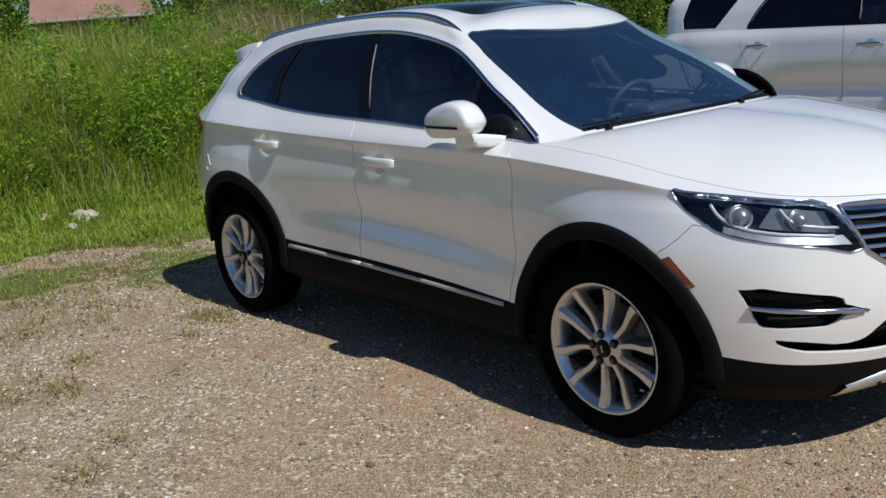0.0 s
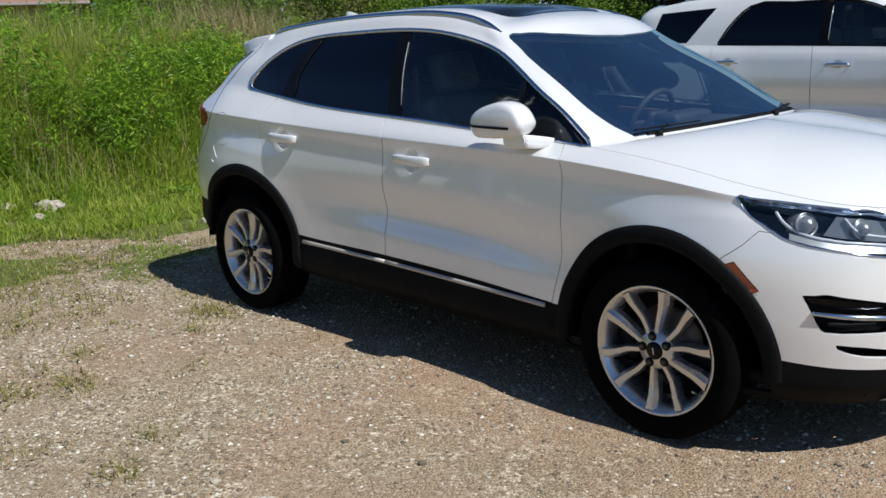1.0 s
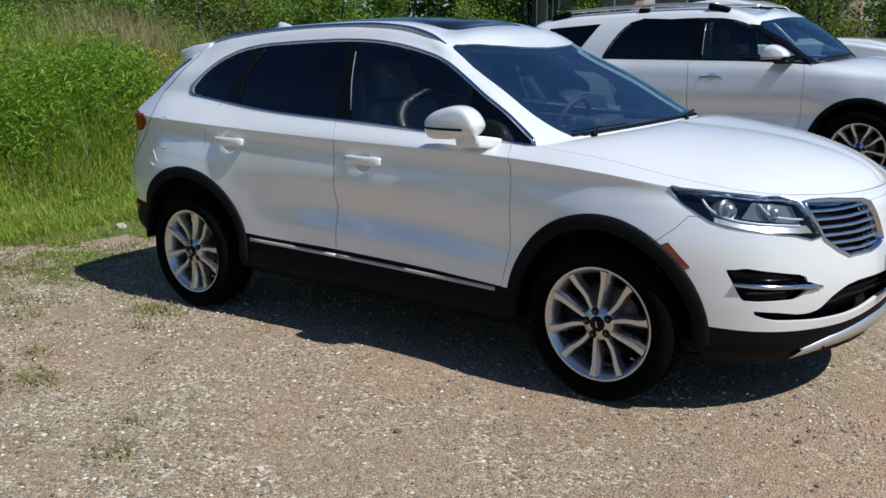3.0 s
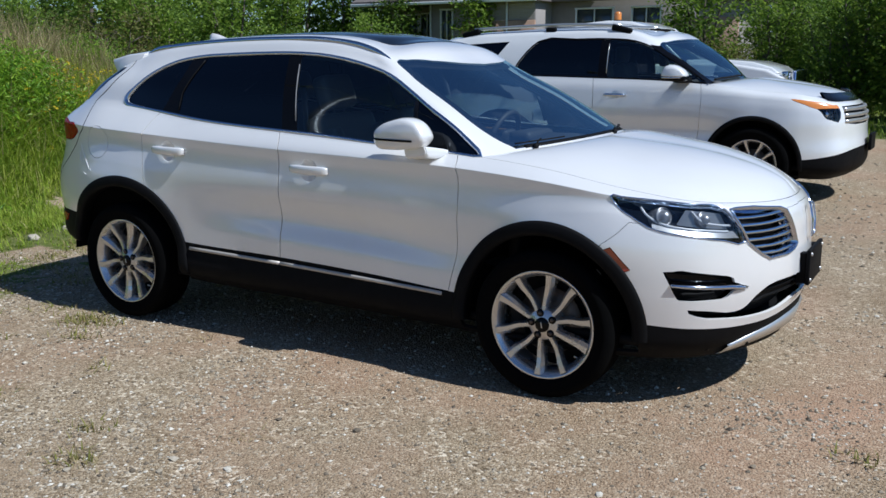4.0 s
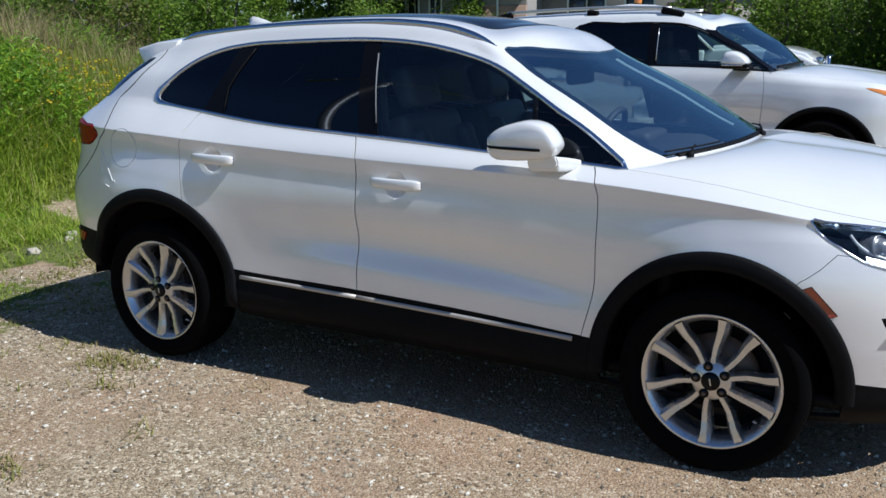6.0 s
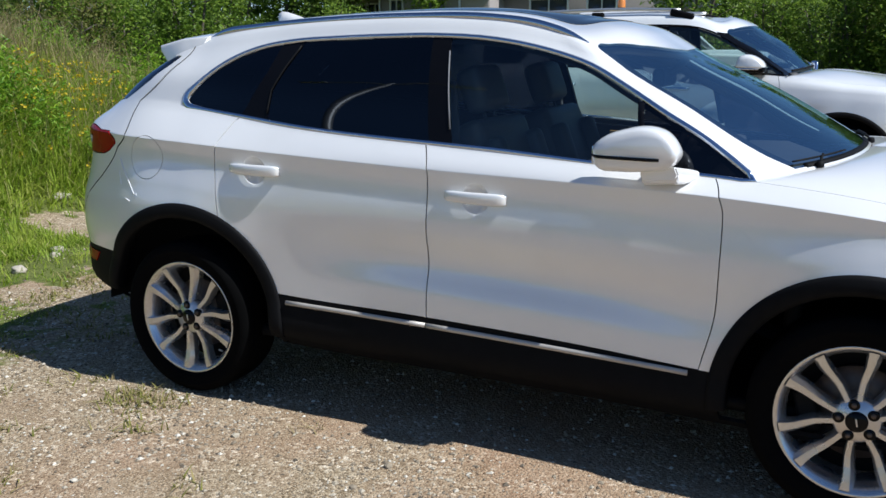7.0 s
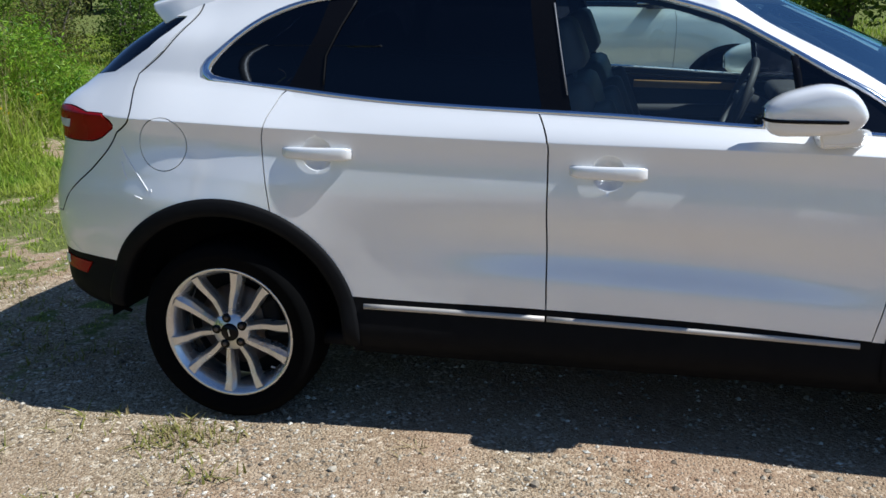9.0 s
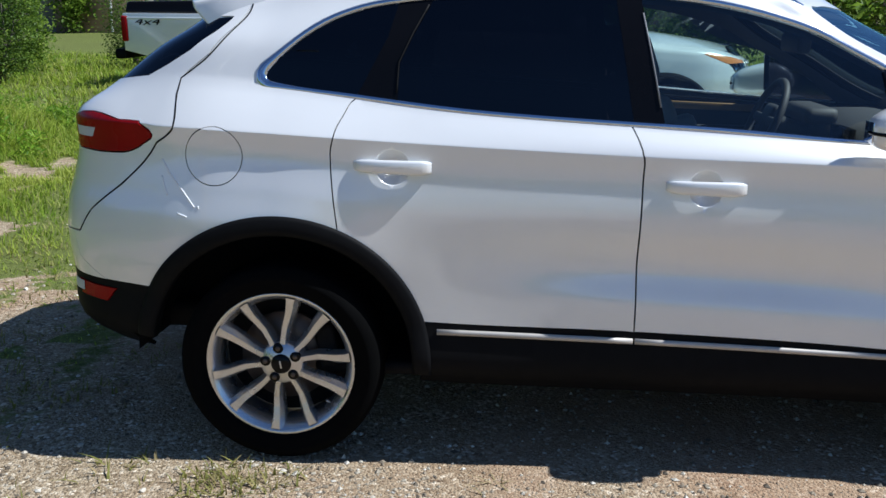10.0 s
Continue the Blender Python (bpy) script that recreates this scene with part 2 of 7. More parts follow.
# ---- materials ----
def material(name):
    m = bpy.data.materials.new(name)
    m.use_nodes = True
    t = m.node_tree
    return m, t, t.nodes["Principled BSDF"]


def noise_node(t, scale, detail=4.0, rough=0.55, vec=None):
    n = t.nodes.new("ShaderNodeTexNoise")
    n.inputs["Scale"].default_value, n.inputs["Detail"].default_value, n.inputs["Roughness"].default_value = scale, detail, rough
    if vec is not None:
        t.links.new(vec, n.inputs["Vector"])
    return n


def ramp_node(t, src, stops):
    r = t.nodes.new("ShaderNodeValToRGB")
    e = r.color_ramp.elements
    while len(e) < len(stops):
        e.new(0.5)
    for k, (pos, col) in zip(e, stops):
        k.position, k.color = pos, (*col, 1)
    t.links.new(src, r.inputs[0])
    return r


def mix_node(t, a, b, fac, mode="MIX"):
    m = t.nodes.new("ShaderNodeMix")
    m.data_type, m.blend_type = "RGBA", mode
    for sock, val in ((m.inputs[0], fac), (m.inputs[6], a), (m.inputs[7], b)):
        if hasattr(val, "is_linked"):
            t.links.new(val, sock)
        elif isinstance(val, (int, float)):
            sock.default_value = val
        else:
            sock.default_value = (*val, 1)
    return m.outputs[2]


def bump_node(t, height, strength, distance, bsdf, after=None):
    b = t.nodes.new("ShaderNodeBump")
    b.inputs["Strength"].default_value, b.inputs["Distance"].default_value = strength, distance
    t.links.new(height, b.inputs["Height"])
    if after is not None:
        t.links.new(after, b.inputs["Normal"])
    t.links.new(b.outputs[0], bsdf.inputs["Normal"])
    return b.outputs[0]


def coords(t):
    return t.nodes.new("ShaderNodeTexCoord").outputs["Object"]


def plain(name, color, rough=0.5, metal=0.0, grain=0.06, scale=40.0, bump=0.0, coat=0.0, spec=0.5):
    """A surface with a faint mottle and grain."""
    m, t, b = material(name)
    co = coords(t)
    n = noise_node(t, scale, 5.0, vec=co)
    big = noise_node(t, scale * 0.07, 3.0, vec=co)
    lo = tuple(c * (1 - grain) for c in color)
    hi = tuple(min(1, c * (1 + grain)) for c in color)
    c1 = mix_node(t, lo, hi, n.outputs[0])
    c2 = mix_node(t, c1, tuple(c * (1 - 1.5 * grain) for c in color), ramp_node(t, big.outputs[0], [(0.45, (0, 0, 0)), (0.75, (0.8, 0.8, 0.8))]).outputs[0])
    t.links.new(c2, b.inputs["Base Color"])
    r = t.nodes.new("ShaderNodeMapRange")
    r.inputs["To Min"].default_value, r.inputs["To Max"].default_value = max(0, rough - 0.06), min(1, rough + 0.08)
    t.links.new(big.outputs[0], r.inputs["Value"])
    t.links.new(r.outputs[0], b.inputs["Roughness"])
    b.inputs["Metallic"].default_value = metal
    b.inputs["Coat Weight"].default_value = coat
    b.inputs["Coat Roughness"].default_value = 0.03
    b.inputs["Specular IOR Level"].default_value = spec
    if bump:
        bump_node(t, n.outputs[0], bump, 0.002, b)
    return m


def paint_mat(name, color):
    """Pearl car paint under clear coat, with road dust low down in soft blotches."""
    m, t, b = material(name)
    co = coords(t)
    flake = noise_node(t, 900.0, 1.0, vec=co)
    dust = noise_node(t, 3.0, 5.0, 0.6, vec=co)
    c = mix_node(t, color, tuple(x * 0.95 for x in color), flake.outputs[0])
    c = mix_node(t, c, (0.50, 0.46, 0.40), ramp_node(t, dust.outputs[0], [(0.5, (0, 0, 0)), (0.85, (0.10, 0.10, 0.10))]).outputs[0])
    t.links.new(c, b.inputs["Base Color"])
    b.inputs["Roughness"].default_value = 0.30
    b.inputs["Metallic"].default_value = 0.14
    b.inputs["Coat Weight"].default_value = 1.0
    b.inputs["Coat IOR"].default_value = 1.75
    r = ramp_node(t, dust.outputs[0], [(0.35, (0.03, 0.03, 0.03)), (0.8, (0.10, 0.10, 0.10))])
    t.links.new(r.outputs[0], b.inputs["Coat Roughness"])
    peel = noise_node(t, 160.0, 2.0, vec=co)
    bump = t.nodes.new("ShaderNodeBump")
    bump.inputs["Strength"].default_value, bump.inputs["Distance"].default_value = 0.02, 0.001
    t.links.new(peel.outputs[0], bump.inputs["Height"])
    t.links.new(bump.outputs[0], b.inputs["Coat Normal"])
    return m


def glass_mat(name, tint, rough=0.0, ior=1.6, sheen=(1, 1, 1)):
    """A thin tinted pane: see-through by its tint; ior sets how strongly it mirrors, sheen colours what it mirrors."""
    m, t, b = material(name)
    t.nodes.remove(b)
    thru = t.nodes.new("ShaderNodeBsdfTransparent")
    thru.inputs[0].default_value = (*tint, 1)
    gl = t.nodes.new("ShaderNodeBsdfGlossy")
    gl.inputs["Roughness"].default_value = 0.015 + rough
    fr = t.nodes.new("ShaderNodeFresnel")
    fr.inputs[0].default_value = ior
    gl.inputs["Color"].default_value = (*sheen, 1)
    mx = t.nodes.new("ShaderNodeMixShader")
    t.links.new(fr.outputs[0], mx.inputs[0])
    t.links.new(thru.outputs[0], mx.inputs[1])
    t.links.new(gl.outputs[0], mx.inputs[2])
    t.links.new(mx.outputs[0], t.nodes["Material Output"].inputs[0])
    return m


PAINT = paint_mat("pearl_white_paint", (0.85, 0.84, 0.815))
PAINT_B = paint_mat("white_paint", (0.86, 0.86, 0.84))
CLAD = plain("black_cladding_plastic", (0.006, 0.006, 0.0065), 0.6, grain=0.15, scale=300, bump=0.15, spec=0.08)
RUBBER = plain("tyre_rubber", (0.004, 0.004, 0.004), 0.9, grain=0.25, scale=60, bump=0.1, spec=0.03)
ALLOY = plain("silver_alloy", (0.63, 0.625, 0.62), 0.26, metal=0.85, grain=0.05, scale=80)
CHROME = plain("chrome_trim", (0.56, 0.61, 0.70), 0.09, metal=1.0, grain=0.03, scale=20)
SATIN = plain("satin_silver_trim", (0.66, 0.65, 0.62), 0.3, metal=0.8, grain=0.05, scale=60)
SILL = plain("dull_silver_trim", (0.50, 0.46, 0.41), 0.5, metal=0.3, grain=0.12, scale=25)
RAIL = plain("polished_rail", (0.50, 0.54, 0.62), 0.12, metal=1.0, grain=0.04, scale=20)
DARK = plain("dark_inner_plastic", (0.008, 0.008, 0.0085), 0.6, grain=0.2, scale=90, spec=0.1)
DISC = plain("brake_disc_steel", (0.15, 0.12, 0.10), 0.5, metal=0.9, grain=0.2, scale=50)
PIANO = plain("gloss_black", (0.004, 0.004, 0.005), 0.06, grain=0.1, spec=0.16)
CABIN_DARK = plain("cabin_trim_plastic", (0.05, 0.05, 0.053), 0.6, grain=0.12, scale=120, bump=0.1)
LEATHER = plain("grey_leather", (0.11, 0.11, 0.112), 0.5, grain=0.1, scale=70, bump=0.2)
WOOD = plain("dash_wood", (0.32, 0.19, 0.075), 0.3, grain=0.3, scale=25, coat=0.6)
TINT_DARK = glass_mat("privacy_glass", (0.03, 0.032, 0.04), 0, 1.5, (0.8, 0.88, 1))
TINT = glass_mat("tinted_glass", (0.72, 0.84, 0.81), 0, 1.65, (0.8, 0.9, 1))
# index far above glass and blue sheen put in a brighter, bluer sky reflection
TINT_W = glass_mat("windscreen_glass", (0.58, 0.72, 0.76), 0, 5.0, (0.68, 0.90, 1))
LENS = glass_mat("clear_lens", (0.86, 0.88, 0.90), 0, 1.5, (0.8, 0.9, 1))
RED_LENS = plain("red_lamp_lens", (0.27, 0.004, 0.006), 0.25, grain=0.15, scale=60, spec=0.15)
AMBER = plain("amber_lens", (0.66, 0.23, 0.05), 0.2, grain=0.1, coat=0.7)
MARKER = plain("amber_reflector", (0.20, 0.035, 0.012), 0.25, grain=0.2, scale=200, coat=0.7)
REFLECTOR = plain("lamp_reflector", (0.75, 0.76, 0.78), 0.12, metal=1.0)

# ---- the shape of the crossover ----
# plan of the widest line, tail to nose
PLAN = np.array([(-2.255, 0), (-2.235, 0.38), (-2.10, 0.735), (-1.75, 0.893), (-1.345, 0.925), (-0.9, 0.915), (-0.18, 0.900),
                 (0.45, 0.900), (0.87, 0.908), (1.345, 0.925), (1.68, 0.895), (1.98, 0.77), (2.215, 0.44), (2.31, 0)])


def plan_ring(plan, inset, height):
    """A ring inside the plan line by inset, at height; both given tail to nose."""
    tan = np.gradient(plan, axis=0)
    tan[0], tan[-1] = (0, 1), (0, -1)
    tan /= np.linalg.norm(tan, axis=1)[:, None]
    out = np.column_stack([-tan[:, 1], tan[:, 0]])
    p = plan - out * np.array(inset)[:, None]
    p[0, 1] = p[-1, 1] = 0
    return np.column_stack([p, height])


BODY_ROWS = [
    plan_ring(PLAN, [.12, .12, .12, .12, .10, .09, .09, .09, .09, .10, .10, .10, .10, .10], [.36, .36, .35, .33, .30, .27, .25, .24, .23, .22, .22, .22, .22, .22]),
    plan_ring(PLAN, [.03, .03, .03, .03, .03, .03, .035, .035, .035, .03, .03, .035, .045, .045], [.44, .44, .43, .40, .36, .33, .31, .30, .29, .29, .29, .30, .31, .31]),
    plan_ring(PLAN, [.02, .02, .02, .02, .02, .036, .039, .039, .037, .02, .015, .02, .03, .03], [.60, .60, .595, .585, .54, .497, .475, .45, .425, .42, .405, .375, .358, .39]),
    plan_ring(PLAN, [.01, .01, .01, .01, .01, .038, .041, .041, .040, .01, .0, .0, .0, .0], [.68, .68, .67, .66, .64, .590, .565, .535, .510, .56, .55, .52, .50, .50]),
    plan_ring(PLAN, [.02, .02, .02, .015, .010, .038, .067, .069, .055, .008, .0, .005, .01, .01], [.84, .84, .83, .82, .80, .710, .685, .650, .620, .73, .74, .72, .70, .70]),
    plan_ring(PLAN, [.05, .05, .05, .035, .028, .040, .043, .043, .041, .031, .03, .025, .02, .02], [.94, .94, .93, .92, .91, .85, .82, .80, .78, .84, .86, .82, .80, .79]),
    plan_ring(PLAN, [.08, .08, .07, .054, .052, .055, .055, .055, .054, .050, .052, .045, .035, .035], [1.03, 1.03, 1.04, 1.065, 1.05, 1.025, .995, .978, .965, .938, .91, .868, .845, .836]),
    plan_ring(PLAN, [.09, .09, .07, .050, .047, .051, .051, .051, .051, .048, .055, .055, .05, .05], [1.13, 1.13, 1.13, 1.122, 1.105, 1.080, 1.048, 1.030, 1.015, .98, .935, .895, .866, .856]),
    plan_ring(PLAN, [.25, .25, .20, .165, .165, .135, .12, .12, .128, .13, .12, .10, .08, .075], [1.20, 1.20, 1.235, 1.265, 1.245, 1.19, 1.137, 1.098, 1.07, 1.022, .965, .918, .888, .878]),
]
body = Loft(BODY_ROWS)
# the shoulder crease, softest over the rear door
body.creases = {7: ([2.0, 2.6, 5.0, 6.0, 7.2, 8.5, 10.2, 11.0], [0, .9, .9, .45, .6, .95, .8, 0])}
HANDLE_AT = ((-0.97, 1.0), (0.012, 0.947))
body.dents = [(x, z + 0.003, 0.054, 0.058, 0.032) for x, z in HANDLE_AT]


def ring_u(loft, j, x, lo, hi):
    """The parameter at which row j of a loft passes x."""
    u = np.linspace(lo, hi, 800)
    return float(u[np.argmin(abs(loft.ring(j, u)[:, 0] - x))])


# greenhouse: belt, glass, top of the glass, roof edge, roof
TOP_GLASS = np.array([(-1.70, 0, 1.47), (-1.69, .35, 1.465), (-1.60, .60, 1.455), (-1.38, .63, 1.475), (-1.0, .615, 1.52), (-.6, .61, 1.535),
                      (-.2, .605, 1.54), (.05, .60, 1.525), (.25, .595, 1.485), (.42, .595, 1.43), (.55, .42, 1.457), (.58, 0, 1.474)])
ROOF_EDGE = np.array([(-1.62, 0, 1.55), (-1.61, .33, 1.545), (-1.52, .54, 1.525), (-1.34, .575, 1.545), (-1.0, .575, 1.58), (-.6, .57, 1.60),
                      (-.2, .565, 1.60), (.05, .56, 1.583), (.2, .555, 1.555), (.33, .555, 1.51), (.41, .37, 1.545), (.435, 0, 1.562)])
ROOF_IN = np.array([(-1.50, 0, 1.575), (-1.48, .2, 1.575), (-1.40, .36, 1.575), (-1.25, .38, 1.59), (-.95, .38, 1.62), (-.6, .38, 1.635),
                    (-.2, .375, 1.637), (0, .37, 1.625), (.12, .36, 1.605), (.20, .33, 1.58), (.29, .2, 1.588), (.31, 0, 1.594)])
ROOF_MID = np.array([(-1.40, 0, 1.585), (-1.39, 0, 1.585), (-1.35, 0, 1.588), (-1.2, 0, 1.605), (-.95, 0, 1.635), (-.6, 0, 1.65),
                     (-.2, 0, 1.652), (0, 0, 1.634), (.1, 0, 1.624), (.17, 0, 1.615), (.23, 0, 1.605), (.25, 0, 1.602)])
COWL = np.array([(.975, .775, 1.062), (1.20, .50, 1.10), (1.29, 0, 1.115)])
BELT_U = [0, 1, 2] + [ring_u(body, 8, x, 2.2, 9) for x in (-1.43, -1.0, -.6, -.2, .3, .7, .975)]


def greenhouse_rows():
    k = np.linspace(0, 11, 67)
    flip = np.array([1, -1, 1])
    rows = []
    uu = np.interp(np.minimum(k, 9), range(10), BELT_U)
    belt = body.ring(8, uu)
    cowl = hermite(COWL, np.maximum(k - 9, 0), end=COWL[1] * flip)
    belt = np.where((k <= 9)[:, None], belt, cowl)
    others = [hermite(r, k, r[1] * flip, r[-2] * flip) for r in (TOP_GLASS, ROOF_EDGE, ROOF_IN, ROOF_MID)]
    mid = 0.5 * (belt + others[0])
    chord = others[0] - belt
    tan = np.gradient(mid, axis=0)
    n = np.cross(chord, tan)
    n /= np.linalg.norm(n, axis=1)[:, None]
    mid += n * np.interp(k, [0, 2, 3, 9, 10, 11], [.015, .015, .02, .02, .015, .015])[:, None]
    mid[0, 1] = mid[-1, 1] = 0
    return [belt, mid] + others


cabin = Loft(greenhouse_rows())


def hood_rows():
    """The bonnet, from its edge to the middle; columns from the cowl to the nose."""
    rows = []
    edge_u = np.linspace(ring_u(body, 8, .975, 6, 10), 13, 40)
    edge = body.ring(8, edge_u)
    # inner end of each column: along the cowl, then down the middle
    s = np.linspace(0, 1, 40)
    cow = hermite(COWL, np.linspace(0, 2, 30), end=COWL[1] * np.array([1, -1, 1]))
    midx = np.array([1.29, 1.5, 1.75, 1.95, 2.10, 2.18, edge[-1, 0]])
    midz = np.array([1.115, 1.10, 1.075, 1.035, .985, .94, edge[-1, 2]])
    line = np.vstack([cow, np.column_stack([midx, 0 * midx, midz])[1:]])
    d = np.concatenate([[0], np.cumsum(np.linalg.norm(np.diff(line, axis=0), axis=1))])
    tt = np.interp(s**0.9 * d[-1], d, np.arange(len(line)))
    inner = hermite(line, tt)
    inner[:, 1] = np.maximum(inner[:, 1], 0)
    for f in (0, .12, .3, .55, .8, 1):
        p = edge * (1 - f) + inner * f
        wide = np.linalg.norm(edge - inner, axis=1)
        p[:, 2] += 0.075 * wide * math.sin(math.pi * f) ** 0.8 if f not in (0, 1) else 0
        rows.append(p)
    return rows


hood = Loft(hood_rows(), mid_start=False, mid_end=False)


# ---- the crossover, panel by panel ----
def circle(cx, cz, r, a0=0.0, a1=360.0, n=48):
    return [(cx + r * math.cos(radians(a0 + (a1 - a0) * i / n)), cz + r * math.sin(radians(a0 + (a1 - a0) * i / n))) for i in range(n + (a1 - a0 < 360))]


def dense(line, n=6, closed=False):
    """More points along straight pieces."""
    out, line = [], list(line)
    for a, b in zip(line, line[1:] + (line[:1] if closed else [])):
        out += [(a[0] + (b[0] - a[0]) * k / n, a[1] + (b[1] - a[1]) * k / n) for k in range(n)]
    return out if closed else out + [line[-1]]


def rounded(line, n=6, closed=True):
    """A smooth line through points of the plane."""
    p = np.array(line, float)
    if closed:
        q = hermite(np.vstack([p[-2:], p, p[:3]]), np.arange(2, 2 + len(p), 1 / n))
    else:
        q = hermite(p, np.linspace(0, len(p) - 1, n * (len(p) - 1) + 1))
    return [tuple(a) for a in q]


def strip(name, loft, uv, width, material, parent, side=-1, out=0.004, sink=0.004, closed=True, label="", flip=False, crown=0.004):
    """A trim strip that lies on a loft along a line of (u, v), reaching to one side of it by width."""
    uv = np.array(uv)
    p, n = loft.at(uv[:, 0], uv[:, 1]), loft.normal(uv[:, 0], uv[:, 1])
    nxt, prv = np.roll(p, -1, 0), np.roll(p, 1, 0)
    if not closed:
        nxt[-1], prv[0] = p[-1], p[0]
    t = nxt - prv
    t /= np.maximum(np.linalg.norm(t, axis=1), 1e-9)[:, None]
    w = np.cross(n, t) * (-1 if flip else 1)
    wd = np.atleast_1d(width)[:, None] if np.ndim(width) else width
    rows = [p - n * sink, p + n * out, p + w * wd * 0.5 + n * (out + crown), p + w * wd + n * out, p + w * wd - n * sink]
    k = len(p)
    verts = [(a[0], side * a[1], a[2]) for r in rows for a in r]
    faces = []
    for j in range(len(rows) - 1):
        for i in range(k if closed else k - 1):
            i2 = (i + 1) % k
            faces.append((j * k + i, j * k + i2, (j + 1) * k + i2, (j + 1) * k + i))
    if not closed:
        faces += [tuple(j * k for j in range(5)), tuple(j * k + k - 1 for j in range(5))[::-1]]
    bm = bmesh.new()
    vs = [bm.verts.new(v) for v in verts]
    for f in faces:
        bm.faces.new([vs[i] for i in f])
    bmesh.ops.recalc_face_normals(bm, faces=bm.faces[:])
    return part(name, bm, material, parent, label)


def wheel_parts(at, side, wheel_r, rim_r, width, parent, spokes=10, turn=0.0, metal=None, spoke_w=1.0):
    """A wheel with tyre, rim, spokes, lugs, cap, brake disc; its outer face lies on the given side."""
    x, y, z = at
    w = thing("wheel", "", "")
    w.parent = parent
    w.matrix_basis = Matrix.Translation(at) @ (Matrix.Rotation(math.pi, 4, "Z") if side > 0 else Matrix()) @ Matrix.Rotation(turn, 4, "Y")
    h = width / 2
    r, s = wheel_r, rim_r
    tread = []
    for k in range(13):
        a = -h * 0.80 + h * 1.60 * k / 12
        groove = 0.008 if k in (3, 5, 7, 9) else 0
        tread.append((r - 0.010 * (a / h) ** 2 - groove, a))
    prof = [(s - 0.004, -h * 0.78), (s + 0.012, -h * 0.94), (s + 0.016, -h * 0.955), (s + 0.03, -h * 0.985), (s + (r - s) * 0.5, -h * 1.0), (s + (r - s) * 0.53, -h * 1.012),
            (s + (r - s) * 0.6, -h * 1.005), (r - 0.022, -h * 0.95), (r - 0.012, -h * 0.87)] + tread + [(r - 0.03, h * 0.95), (s + 0.03, h), (s - 0.004, h * 0.78)]
    part("tyre", lathe_bm(prof, 72), RUBBER, w, "black rubber tyre")
    metal = metal or ALLOY
    rim = [(s - 0.012, h * 0.7), (s - 0.03, h * 0.3), (s - 0.034, -h * 0.4), (s - 0.022, -h * 0.66), (s - 0.010, -h * 0.80), (s + 0.0, -h * 0.86), (s + 0.003, -h * 0.83), (s + 0.002, -h * 0.7)]
    part("rim", lathe_bm(rim, 72), metal, w, "silver alloy rim")

    def face(rad):
        return -h * (0.74 + 0.10 * (rad / s) ** 2 - 0.10 * math.exp(-((rad - 0.13) / 0.06) ** 2))

    for k in range(spokes):
        hand = 1 if k % 2 else -1
        bm = bmesh.new()
        mid = 2 * math.pi * (k // 2 + .25) / (spokes // 2)
        # radius, angle from the middle of the pair, half width towards the partner, half width away, slope of the outer flank
        stations = [(0.035, 20, .009, .010, .003), (0.06, 16, .009, .010, .004), (0.09, 15.5, .009, .011, .006), (0.13, 17, .0105, .013, .008), (0.165, 19, .011, .016, .010), (0.190, 20, .0115, .0185, .012), (0.212, 20, .012, .020, .012), (0.232, 19.8, .0125, .021, .011), (s - 0.006, 19.5, .014, .023, .010)]
        rows = []
        for rad, deg, near, away, slope in stations:
            rad = rad * s / .256
            near, away = near * spoke_w * 1.2, away * spoke_w * 1.15
            a = mid + hand * radians(deg)
            f = face(rad)
            cs = []
            for off, yy in ((-near - 0.003, f + 0.042), (-near - .001, f + 0.010), (-near + 0.002, f), (away - slope, f), (away + 0.001, f + 0.012 + slope * .6), (away + 0.004, f + 0.045)):
                off *= hand
                cs.append(bm.verts.new((rad * math.cos(a) - off * math.sin(a), yy, rad * math.sin(a) + off * math.cos(a))))
            rows.append(cs)
        for p, q in zip(rows, rows[1:]):
            for i in range(5):
                bm.faces.new((p[i], p[i + 1], q[i + 1], q[i]))
        bmesh.ops.recalc_face_normals(bm, faces=bm.faces[:])
        part("spoke", bm, metal, w, smooth=False)
    part("hub", lathe_bm([(0.0, face(0) - 0.001), (0.066, face(0.05)), (0.074, face(0.06) + 0.012), (0.078, 0.0)], 40), metal, w)
    part("centre_cap", lathe_bm([(0.0, face(0) - 0.010), (0.028, face(0) - 0.009), (0.034, face(0) - 0.004), (0.034, face(0) + 0.01)], 32), PIANO, w, "black centre cap")
    badge = box_bm((0.005, 0.003, 0.026), (0, face(0) - 0.011, 0), 0.001)
    part("cap_badge", badge, SATIN, w)
    for k in range(5):
        a = 2 * math.pi * (k + 0.25) / 5
        c = (0.054 * math.cos(a), 0, 0.054 * math.sin(a))
        f = face(0.05)
        part("nut_pocket", lathe_bm([(0.0, f - 0.003), (0.0165, f - 0.003), (0.018, f - 0.0015), (0.018, f + 0.01)], 14, at=c), PIANO, w)
        part("lug_nut", lathe_bm([(0.0, f - 0.009), (0.006, f - 0.009), (0.008, f - 0.007), (0.0085, f)], 8, at=c), DISC, w)
    part("valve_stem", tube_bm([((s - .036) * .62, -h * .55, -(s - .036) * .785), ((s - .05) * .62, -h * .66, -(s - .05) * .785)], .004, 6), SATIN, w)
    part("brake_disc", lathe_bm([(0.07, -h * 0.02), (0.155, -h * 0.02), (0.155, h * 0.15), (0.07, h * 0.15)], 40), DISC, w, "rust-tinged steel brake disc")
